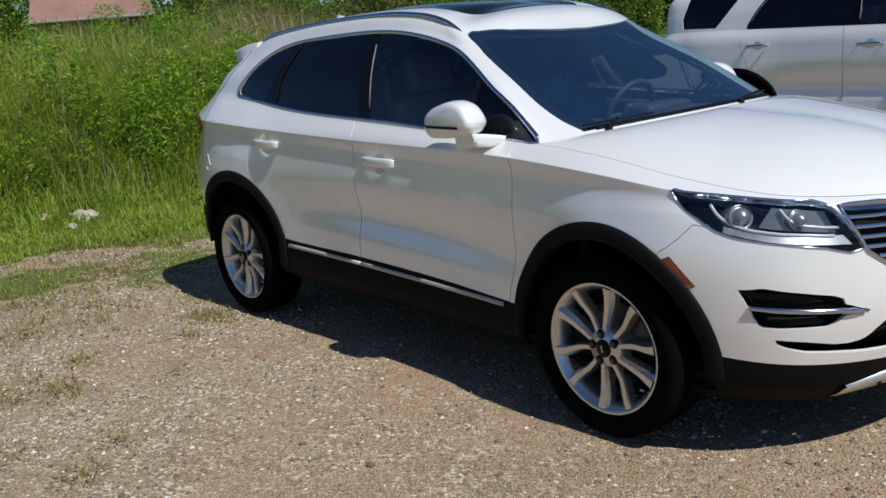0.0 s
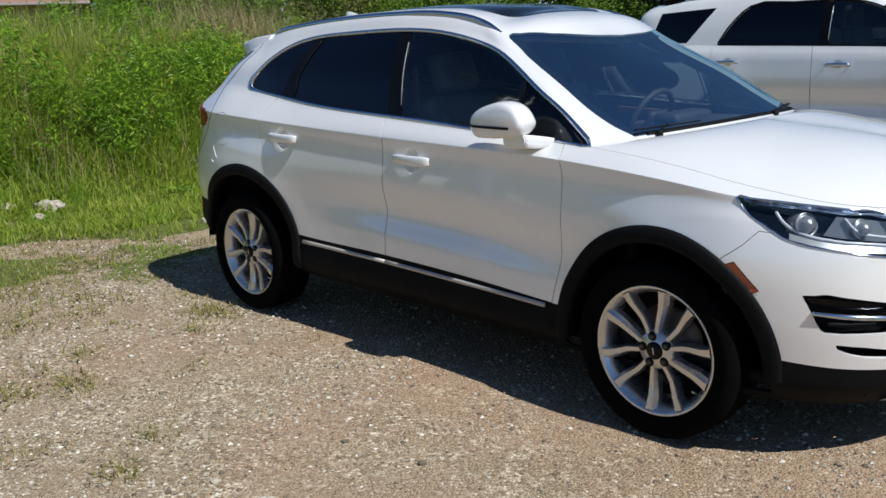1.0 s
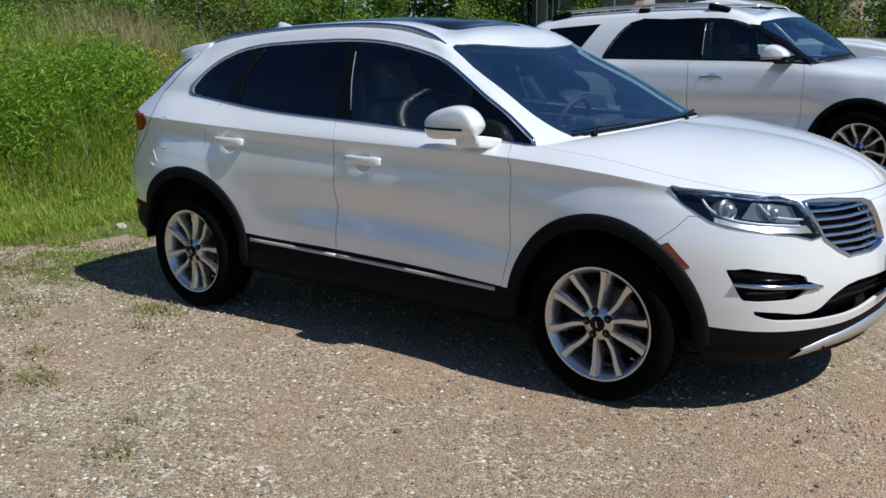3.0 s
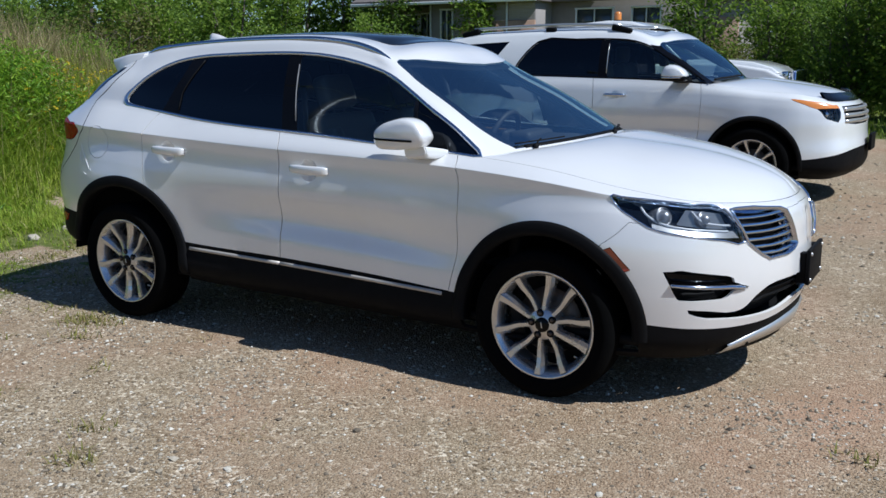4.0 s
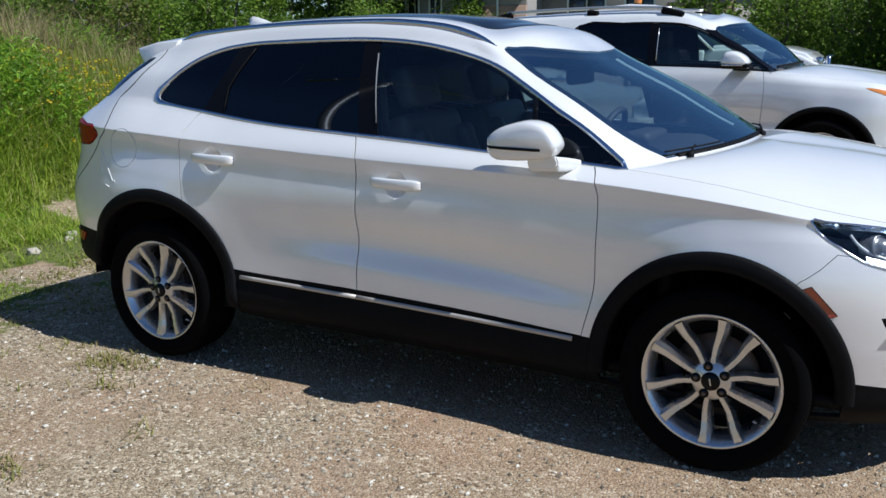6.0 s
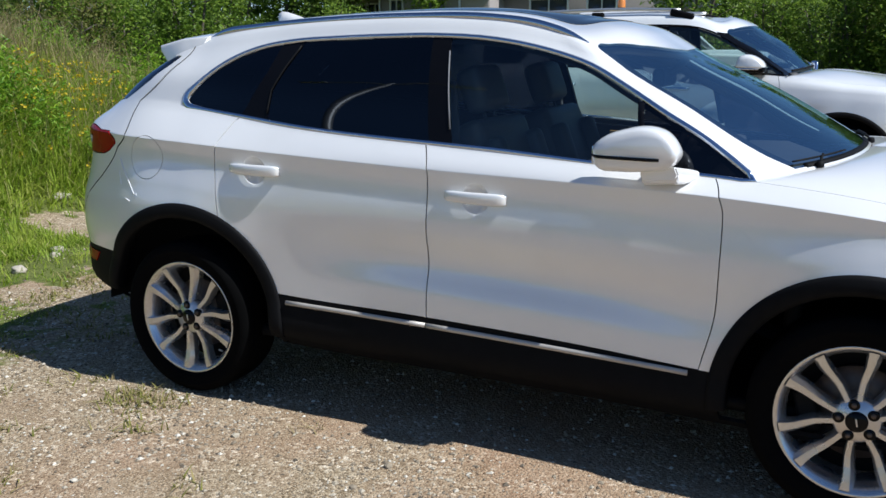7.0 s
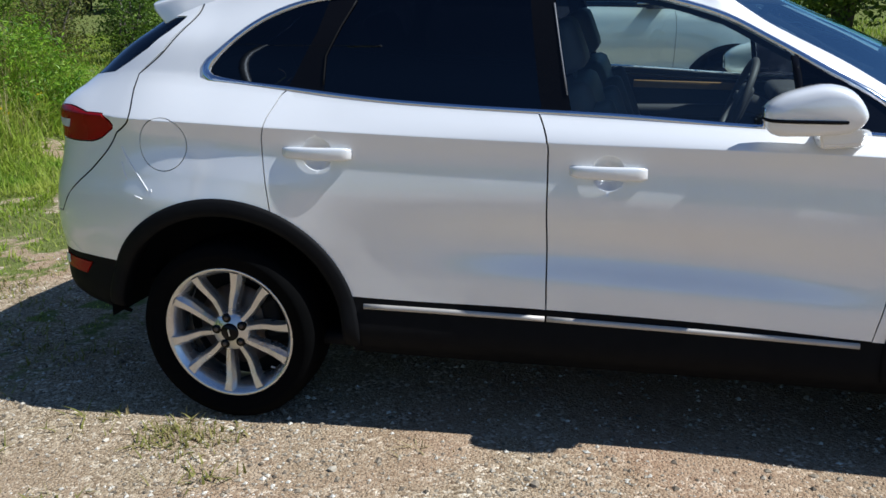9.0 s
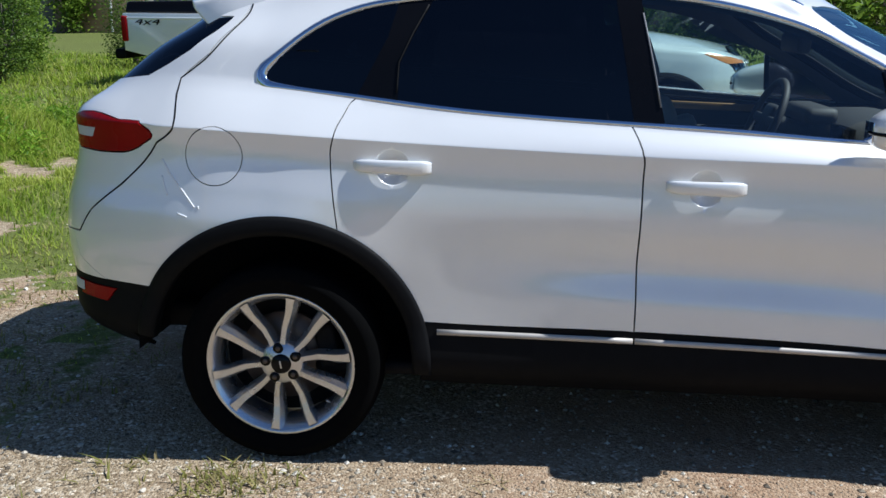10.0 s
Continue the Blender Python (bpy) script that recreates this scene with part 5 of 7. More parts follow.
BELT_B = [0, 1, 2] + [ring_u(body_b, 7, x, 2.2, 9) for x in (-2.1, -1.4, -.8, -.3, .3, .62, .93)]


def cabin_rows_b():
    k = np.linspace(0, 11, 67)
    flip = np.array([1, -1, 1])
    uu = np.interp(np.minimum(k, 9), range(10), BELT_B)
    belt = np.where((k <= 9)[:, None], body_b.ring(7, uu), hermite(COWL_B, np.maximum(k - 9, 0), end=COWL_B[1] * flip))
    others = [hermite(r, k, r[1] * flip, r[-2] * flip) for r in (TOP_B, EDGE_B, IN_B, MID_B)]
    mid = 0.5 * (belt + others[0])
    n = np.cross(others[0] - belt, np.gradient(mid, axis=0))
    n /= np.linalg.norm(n, axis=1)[:, None]
    mid += n * np.interp(k, [0, 9, 11], [.015, .015, .035])[:, None]
    mid[0, 1] = mid[-1, 1] = 0
    return [belt, mid] + others


cabin_b = Loft(cabin_rows_b())


def hood_rows_b():
    edge_u = np.linspace(ring_u(body_b, 7, .93, 6, 10), 13, 40)
    edge = body_b.ring(7, edge_u)
    cow = hermite(COWL_B, np.linspace(0, 2, 30), end=COWL_B[1] * np.array([1, -1, 1]))
    mx = np.array([1.10, 1.4, 1.7, 1.95, 2.12, 2.2, edge[-1, 0]])
    mz = np.array([1.235, 1.215, 1.185, 1.15, 1.115, 1.09, edge[-1, 2]])
    line = np.vstack([cow, np.column_stack([mx, 0 * mx, mz])[1:]])
    d = np.concatenate([[0], np.cumsum(np.linalg.norm(np.diff(line, axis=0), axis=1))])
    inner = hermite(line, np.interp(np.linspace(0, 1, 40) ** .9 * d[-1], d, np.arange(len(line))))
    rows = []
    for f in (0, .12, .3, .55, .8, 1):
        p = edge * (1 - f) + inner * f
        p[:, 2] += 0.05 * np.linalg.norm(edge - inner, axis=1) * (math.sin(math.pi * f) ** .8 if 0 < f < 1 else 0)
        rows.append(p)
    return rows


hood_b = Loft(hood_rows_b(), False, False)
AX_B, HUB_B = 1.43, .385


def build_suv_b():
    v = thing("sport_utility_vehicle", "large white sport utility vehicle with black pillars and roof rails", "car")
    s = Sheet(body_b, .06)
    arcs = [body_b.find(circle(x, HUB_B, .475, -12, 192, 36), "xz", lo, hi) for x, lo, hi in ((-AX_B, 2.2, 6), (AX_B, 7.8, 11.6))]
    gf = body_b.find([(.86, .40), (.86, .60), (.875, .8), (.885, 1.0), (.88, 1.12), (.865, 1.215)], "xz", 6.5, 9.5, .8)
    gb_ = body_b.find([(-.32, .40), (-.32, .7), (-.32, 1.0), (-.325, 1.15), (-.34, 1.26)], "xz", 4.5, 8, .8)
    gr = body_b.find([(-1.28, .83), (-1.36, 1.0), (-1.40, 1.15), (-1.40, 1.285)], "xz", 3, 6.5, .8)
    for g in (gf, gb_, gr):
        g[-1, 1] = 7.0
    gf, gb_, gr = [np.array(rounded(g, 3, False)) for g in (gf, gb_, gr)]
    lamp = body_b.find(rounded([(9.72, 1.058), (10.1, 1.045), (10.6, 1.03), (11.15, 1.0), (11.3, .985), (11.33, .93), (11.3, .865), (11.0, .855), (10.75, .88), (10.6, .935), (10.2, .985), (9.95, 1.015)], 3), "uz", vlo=3)
    amber_top = [(9.5, .955), (10.6, .965), (11.0, .968), (11.5, .965)]
    grille = body_b.find(dense([(11.45, .985), (12.0, .99), (13, .99), (13, .80), (12.0, .80), (11.5, .82)], 4, True), "uz", vlo=3)
    for line in arcs + [lamp, grille]:
        s.cut(line, True)
    for line in (gf, gb_, gr):
        s.cut(line, False)
    amb = body_b.find(dense(amber_top, 6), "uz", vlo=3)
    s.cut(amb, False)
    s.done()
    T = lambda a: [tuple(p) for p in a]
    s.take(*map(T, arcs))
    lamp_ids = s.take(T(lamp))
    amber_ids = [i for i in lamp_ids if s.mids[i][1] > np.interp(s.mids[i][0], amb[:, 0], amb[:, 1])]
    clear_ids = [i for i in lamp_ids if i not in set(amber_ids)]
    gr_ids = s.take(T(grille))
    clad = s.take(rule=lambda u, v: v < (2 if u > 9.2 or u < 4.4 else 1.2))
    up, dn = 7.1, -.1
    fd = s.take([(gf[0, 0], dn), *T(gf), (gf[-1, 0], up), (gb_[-1, 0], up), *T(gb_[::-1]), (gb_[0, 0], dn)])
    rd = s.take([(gb_[0, 0], dn), *T(gb_), (gb_[-1, 0], up), (gr[-1, 0], up), *T(gr[::-1]), (gr[0, 0] + .1, 3.2), (4.5, dn)])
    front = s.take(rule=lambda u, v: u > 7)
    rear = s.take()
    s.panel("lower_cladding", clad, CLAD, v, both=True, gap=0, label="black plastic lower cladding")
    s.panel("front_body", front, PAINT_B, v, both=True, gap=.001)
    s.panel("rear_body", rear, PAINT_B, v, both=True, gap=.001)
    s.panel("grille_back", gr_ids, DARK, v, both=True, gap=0, depth=.02, out=-.05)
    h = Sheet(hood_b, .08).done()
    h.panel("bonnet", h.take(), PAINT_B, v, both=True, gap=.002)
    dr = {}
    for side in (-1, 1):
        dr[side, "f"] = s.panel("front_door", fd, PAINT_B, v, side, gap=.003)
        dr[side, "r"] = s.panel("rear_door", rd, PAINT_B, v, side, gap=.003)
        s.panel("inner_shell", [i for i in fd + rd + [k for k in rear if s.mids[k][0] > 2.5] if s.mids[i][1] > 1.5], DARK, v, side, gap=0, depth=0, out=-.05)
        lm = thing("headlamp", "", "")
        lm.parent = v
        s.panel("amber_indicator", amber_ids, AMBER, lm, side, gap=.002, out=.002, label="amber indicator lens")
        s.panel("lens", clear_ids, LENS, lm, side, gap=.002, out=.001, label="clear headlamp lens")
        s.panel("lamp_bowl", clear_ids, PIANO, lm, side, gap=-.01, depth=0, out=-.06)
        c = body_b.find([(11.05, .905)], "uz", vlo=3)
        p, n = body_b.at(*c.T)[0], body_b.normal(*c.T)[0]
        bm = lathe_bm([(0, .03), (.02, .026), (.036, .0), (.05, .0), (.055, -.03)], 24, "x", at=(0, 0, 0))
        bm.transform(Matrix.Translation((p[0] - .035, side * (p[1] - .02), p[2])))
        part("projector", bm, REFLECTOR, lm)
        for x, z, key in ((-.06, 1.07, "f"), (-1.20, 1.10, "r")):
            y = body_b.at(*body_b.find([(x, z)], "xz", 3, 9, 3).T)[0, 1]
            hd = tube_bm([(x - .12, side * (y + .012), z), (x - .09, side * (y + .035), z + .002), (x, side * (y + .042), z + .003), (x + .09, side * (y + .035), z + .002), (x + .12, side * (y + .012), z)], .018, 8)
            part("handle", hd, CHROME, dr[side, key], "chrome door handle")
            part("handle_cup", lathe_bm([(0, side * (y + .001)), (.035, side * (y + .003)), (.05, side * (y - .002))], 20, at=(x, 0, z - .004)), SATIN, dr[side, key])
        m = thing("door_mirror", "", "")
        m.parent = dr[side, "f"]
        bm = bmesh.new()
        rings = []
        line = spline_pts([(.50, 0, 1.285), (.505, 0, 1.32), (.54, 0, 1.385), (.60, 0, 1.40), (.69, 0, 1.375), (.76, 0, 1.315), (.77, 0, 1.285), (.64, 0, 1.278), (.50, 0, 1.285)], 3)[:-1]
        for y, k in ((.955, .55), (.97, .85), (1.03, 1.0), (1.10, .97), (1.14, .85), (1.155, .6)):
            rings.append([bm.verts.new((.63 + (q[0] - .63) * (.4 + .6 * k), side * y, 1.28 + (q[2] - 1.28) * k)) for q in line])
        for p, q in zip(rings, rings[1:]):
            for k in range(len(line)):
                bm.faces.new((p[k], p[(k + 1) % len(line)], q[(k + 1) % len(line)], q[k]))
        bm.faces.new(rings[0])
        bm.faces.new(rings[-1])
        bmesh.ops.recalc_face_normals(bm, faces=bm.faces[:])
        part("mirror_cap", bm, PAINT_B, m, "white mirror cap")
        part("mirror_base", box_bm((.26, .19, .055), (.635, side * 1.055, 1.258), .022, 3), PIANO, m, "gloss black lower mirror shell")
        part("mirror_trim", box_bm((.20, .195, .018), (.62, side * 1.058, 1.268), .006, 2), CHROME, m, "thin bright mirror trim")
        part("mirror_arm", box_bm((.16, .20, .05), (.68, side * .92, 1.235), .02, 2), CLAD, m)
        for ax in (-AX_B, AX_B):
            wheel_parts((ax, side * .86, HUB_B), side, .388, .262, .255, v, turn=.1)
            n = 40
            an = [radians(-5 + 190 * i / n) for i in range(n + 1)]
            bm = bmesh.new()
            pts = body_b.find(circle(ax, HUB_B, .50, -5, 185, n), "xz", 2 if ax < 0 else 7.6, 6.4 if ax < 0 else 12)
            ys = body_b.at(pts[:, 0], pts[:, 1])[:, 1]
            rings = [[bm.verts.new((ax + r * math.cos(a), side * (y + o), HUB_B + r * math.sin(a))) for a, y in zip(an, ys)] for r, o in ((.505, -.01), (.503, .006), (.465, .010), (.455, .0), (.46, -.08))]
            for p, q in zip(rings, rings[1:]):
                for i in range(n):
                    bm.faces.new((p[i], p[i + 1], q[i + 1], q[i]))
            bmesh.ops.recalc_face_normals(bm, faces=bm.faces[:])
            part("wheel_arch_moulding", bm, CLAD, v, "black wheel arch moulding")
            bm = bmesh.new()
            r1 = [bm.verts.new((ax + .50 * math.cos(a), side * .93, HUB_B + .50 * math.sin(a))) for a in an]
            r2 = [bm.verts.new((ax + .47 * math.cos(a), side * .55, HUB_B + .47 * math.sin(a))) for a in an]
            cc = bm.verts.new((ax, side * .55, HUB_B))
            for i in range(n):
                bm.faces.new((r1[i], r1[i + 1], r2[i + 1], r2[i]))
                bm.faces.new((r2[i], r2[i + 1], cc))
            part("wheel_house", bm, DARK, v)
    # greenhouse
    c = Sheet(cabin_b, .06)
    d1 = cabin_b.find(rounded([(-1.34, 1.29), (-1.24, 1.46), (-1.06, 1.645), (-.6, 1.665), (-.2, 1.665), (.08, 1.64), (.26, 1.58), (.48, 1.46), (.70, 1.34), (.90, 1.225)], 3, False) + rounded([(.88, 1.215), (.5, 1.242), (0, 1.258), (-.6, 1.272), (-1.34, 1.285)], 3, False), "xz", 10, 55.5, 0, 3.2)
    d2 = cabin_b.find(dense([(-2.16, 1.42), (-2.10, 1.62), (-1.44, 1.655), (-1.62, 1.42), (-1.72, 1.30), (-2.14, 1.31)], 5, True), "xz", 8, 40, 0, 3)
    b1 = cabin_b.find(dense([(-.30, 1.70), (-.29, 1.22)], 6), "xz", 12, 55, 0, 3)
    b2 = cabin_b.find(dense([(-.20, 1.70), (-.19, 1.22)], 6), "xz", 12, 55, 0, 3)
    wind = np.array(rounded([(56.4, .06), (55.5, .6), (55.2, 1.4), (54.8, 2.1), (55.3, 2.35), (57, 2.35), (60, 2.3), (66, 2.25)], 4, False))
    for line in (d1, d2):
        c.cut(line, True)
    for line in (b1, b2, wind):
        c.cut(line, False)
    c.cut([(11.5, .1), (11.8, 1.9)], False)
    c.done()
    g1, g2 = c.take(T(d1)), c.take(T(d2))
    w_ids = c.take(T(wind) + [(66.1, 2.25), (66.1, .05), (56.4, .05)])
    pil = c.take([(54.8, 2.2), (54.8, 2.1), (55.2, 1.4), (55.5, .6), (56.4, 0), (52.5, -.1), (51.5, 2.2)])
    back = c.take(rule=lambda u, v: u < 11.6 and .1 < v < 1.9)
    shell = c.take()
    c.panel("roof_shell", shell, PAINT_B, v, both=True, gap=0)
    c.panel("headliner", shell + pil, CABIN_DARK, v, both=True, gap=-.004, depth=0, out=-.04)
    c.panel("windscreen", w_ids, TINT_W, v, both=True, gap=-.002, out=-.002, label="clear windscreen").visible_shadow = False
    c.panel("rear_screen", back, TINT_DARK, v, both=True, gap=.001, out=-.002)
    x1 = np.interp
    for side in (-1, 1):
        c.panel("front_pillar", pil, PIANO, v, side, gap=0, out=.001, label="gloss black windscreen pillar")
        zone = {"f": [], "p": [], "r": []}
        for i in g1:
            u, q = c.mids[i]
            ua, ub = x1(q, *zip(*sorted((p[1], p[0]) for p in b1))), x1(q, *zip(*sorted((p[1], p[0]) for p in b2)))
            zone["f" if u > ub else "p" if u > ua else "r"].append(i)
        c.panel("front_window_glass", zone["f"], TINT, dr[side, "f"], side, gap=0, out=-.006).visible_shadow = False
        c.panel("rear_window_glass", zone["r"], TINT_DARK, dr[side, "r"], side, gap=0, out=-.006)
        c.panel("pillar_cover", zone["p"], PIANO, v, side, gap=-.001, out=-.002)
        c.panel("quarter_window", g2, TINT_DARK, v, side, gap=0, out=-.005)
        strip("window_seal", cabin_b, d1, .018, PIANO, v, side, out=.002, sink=.012, flip=True, crown=.002)
        strip("bright_edge", cabin_b, [p for p in b2 if inside(T(d1), *p)], .007, SATIN, v, side, out=.002, sink=.004, closed=False, crown=.001)
        pts = spline_pts([(-1.95, .66, 1.80), (-1.3, .655, 1.826), (-.6, .65, 1.834), (-.12, .648, 1.818)], 6)
        rail = thing("roof_rail", "silver roof rail with black feet", "")
        rail.parent = v
        part("bar", tube_bm([(p[0], side * p[1], p[2]) for p in pts], .018, 8), SATIN, rail)
        for x in (-2.0, -.95, -.10):
            part("rail_foot", box_bm((.24 if x > -.5 or x < -1.5 else .13, .05, .07), (x, side * .662, 1.775 if x > -1.5 else 1.755), .02, 2, rot=Matrix.Rotation(radians(14 if x > -.5 else (-14 if x < -1.5 else 0)), 4, "Y")), CLAD, rail, "black rail foot")
    # bonnet deflector, grille bars, bumper trim
    pts = [body_b.at([u], [7.0])[0] + np.array([.03, .0, .0]) for u in np.linspace(10.9, 13, 12)]
    low = [(p[0] + .02, -p[1] * 1.0, p[2] - .02) for p in pts] + [(p[0] + .02, p[1], p[2] - .02) for p in pts[-2::-1]]
    top = [(p[0] - .075, p[1] * .97, p[2] + .085) for p in low]
    k = len(low)
    mesh_part("bonnet_deflector", low + top + [(p[0] - .01, p[1], p[2] - .01) for p in top] + [(p[0] - .04, p[1], p[2]) for p in low], [(r * k + i, r * k + i + 1, (r + 1) * k + i + 1, (r + 1) * k + i) for r in range(3) for i in range(k - 1)], PIANO, v, "smoked black bonnet deflector")
    for z in (.955, .895, .835):
        pts = [body_b.at([u], body_b.find([(u, z)], "uz", vlo=3)[0, 1:])[0] for u in np.linspace(11.5, 13, 10)]
        pts = [(p[0] - .01, -p[1], p[2]) for p in pts] + [(p[0] - .01, p[1], p[2]) for p in pts[-2::-1]]
        part("grille_bar", tube_bm(pts, .022, 8, flat=1.0), SATIN, v, "silver grille bar")
    part("plate_holder", box_bm((.03, .36, .17), (2.46, 0, .60), .008), CLAD, v)
    for side in (-1, 1):
        part("fog_lamp", lathe_bm([(0, .01), (.04, .008), (.05, .0), (.062, .01), (.066, -.03)], 20, "x", at=(2.20, side * .72, .44)), REFLECTOR, v, "round fog lamp")
    part("floor_pan", box_bm((4.3, 1.6, .05), (-.1, 0, .36), .02), DARK, v)
    part("engine_cover", box_bm((.8, 1.2, .4), (1.6, 0, .75), .05), DARK, v)
    part("bulkhead", box_bm((.06, 1.6, .8), (1.0, 0, .75), .02), DARK, v)
    for y in (-.42, .42):
        st_ = thing("seat", "", "")
        st_.parent = v
        part("cushion", box_bm((.5, .52, .18), (-.05, y, .78), .05, 3), CABIN_DARK, st_)
        part("backrest", box_bm((.15, .52, .62), (-.38, y, 1.10), .05, 3, rot=Matrix.Rotation(radians(-15), 4, "Y")), CABIN_DARK, st_)
        part("headrest", box_bm((.11, .27, .19), (-.47, y, 1.50), .045, 3), CABIN_DARK, st_)
    part("dash_pad", box_bm((.40, 1.5, .22), (.82, 0, 1.12), .06, 3), CABIN_DARK, v)
    # wipers
    for u0, u1 in ((57.0, 62.0), (61.5, 65.5)):
        us = np.linspace(u0, u1, 8)
        p = cabin_b.at(us, np.full(8, .1)) + cabin_b.normal(us, np.full(8, .1)) * .02
        part("wiper_blade", tube_bm([(a[0], -a[1], a[2]) for a in p], .012, 6), DARK, v)
    return v


suv_b = build_suv_b()
suv_b.matrix_basis = Matrix.Translation((-.545, 6.2, 0))


# ---- the ground ----
def smooth(a, b, x):
    t = np.clip((np.asarray(x, float) - a) / (b - a), 0, 1)
    return t * t * (3 - 2 * t)


_rng = np.random.default_rng(7)
_tab = _rng.random((64, 64))


def lumps(x, y, scale):
    """Smooth noise between 0 and 1 over the plane."""
    x, y = np.asarray(x, float) / scale, np.asarray(y, float) / scale
    i, j = np.floor(x).astype(int), np.floor(y).astype(int)
    f, g = x - i, y - j
    f, g = f * f * (3 - 2 * f), g * g * (3 - 2 * g)
    t = lambda a, b: _tab[a % 64, b % 64]
    return (t(i, j) * (1 - f) + t(i + 1, j) * f) * (1 - g) + (t(i, j + 1) * (1 - f) + t(i + 1, j + 1) * f) * g


def ground_z(x, y):
    x, y = np.asarray(x, float), np.asarray(y, float)
    bank = 1.05 * smooth(-4.6, -9.5, x) * (1 - smooth(3.2, 9.0, y + 0.25 * (x + 7)))
    bank = bank + 0.28 * smooth(-8.5, -13.0, x) * (1 - smooth(3.2, 9.0, y + 0.25 * (x + 7)))
    rise = 0.13 * smooth(7.0, 10.0, y)
    rough = 0.02 * (lumps(x, y, 1.7) - 0.5) + 0.010 * (lumps(x, y, 0.35) - 0.5)
    calm = smooth(0.0, 1.2, np.maximum(np.maximum(abs(x) - 2.2, 0), abs(y) - 0.8))
    calm_b = smooth(0.0, 1.0, np.maximum(np.maximum(abs(x + .55) - 2.3, 0), abs(y - 6.2) - 0.9))
    return bank + rise + rough * (0.25 + 0.75 * np.minimum(calm, calm_b)) - 0.004


def grass_mask(x, y):
    """1 where the grass grows, 0 on bare gravel."""
    x, y = np.asarray(x, float), np.asarray(y, float)
    n = lumps(x, y, 1.1) * 0.9 + lumps(x, y, 0.4) * 0.6 + lumps(x, y, .17) * .4 - 0.95
    edge = np.interp(y, [-30, -6, -2.2, -0.8, 0.2, 1.0, 2.0, 3.4, 5.0, 9, 14, 40], [-5.5, -5.0, -4.9, -4.5, -4.0, -3.8, -4.0, -4.3, -4.7, -5.4, -6.5, -8])
    m = smooth(0.55, -0.45, x - edge + 1.3 * n)
    far = smooth(11.6, 13.0, y + 1.2 * n + 0.15 * np.maximum(x, 0))
    strip_ = smooth(.55, .2, abs(y - 1.75 + 0.2 * n - .35 * (x + 4))) * smooth(-6.5, -4.2, x) * smooth(-2.6, -3.4, x)
    back = smooth(-16, -19, y + 2 * n) + smooth(22, 25, x + 2 * n)
    bits = smooth(.42, .60, lumps(x + 5, y + 3, .75) * .5 + lumps(x, y, .27) * .3 + lumps(x + 7, y, .11) * .2) * smooth(-1.5, -3.4, x) * smooth(-4.0, -2.5, y)
    behind = smooth(.40, .58, lumps(x + 3, y + 11, .55) * .4 + lumps(x + 9, y + 1, .2) * .35 + lumps(x, y + 6, .08) * .25) * smooth(-1.9, -2.6, x) * smooth(-1.7, -.9, y) * smooth(4.5, 2.5, y)
    bare = smooth(.44, .60, lumps(x + 13, y + 29, .7) * .45 + lumps(x + 2, y, .23) * .3 + lumps(x, y + 4, .09) * .25) * smooth(-6.4, -5.2, x) * smooth(.3, 1.3, y) * smooth(7, 4, y)
    return np.clip(np.maximum.reduce([m * (1 - .7 * bare), far, .45 * strip_ * smooth(.4, .6, lumps(x, y, .3)), .8 * bits, .66 * behind, back]), 0, 1)


def axis_points(lo, hi, fine_lo, fine_hi, step, grow=1.16):
    mid = list(np.arange(fine_lo, fine_hi + 1e-6, step))
    left, right, s = [], [], step
    x = fine_lo
    while x > lo:
        s *= grow
        x -= s
        left.append(x)
    x, s = fine_hi, step
    while x < hi:
        s *= grow
        x += s
        right.append(x)
    return np.array(left[::-1] + mid + right)


gx, gy = axis_points(-900, 900, -7.5, 5.0, 0.07), axis_points(-900, 900, -4.2, 4.5, 0.07)
X, Y = np.meshgrid(gx, gy, indexing="ij")
Z = ground_z(X, Y)
nx, ny = len(gx), len(gy)
idx = np.arange(nx * ny).reshape(nx, ny)
faces = np.stack([idx[:-1, :-1], idx[1:, :-1], idx[1:, 1:], idx[:-1, 1:]], -1).reshape(-1, 4)


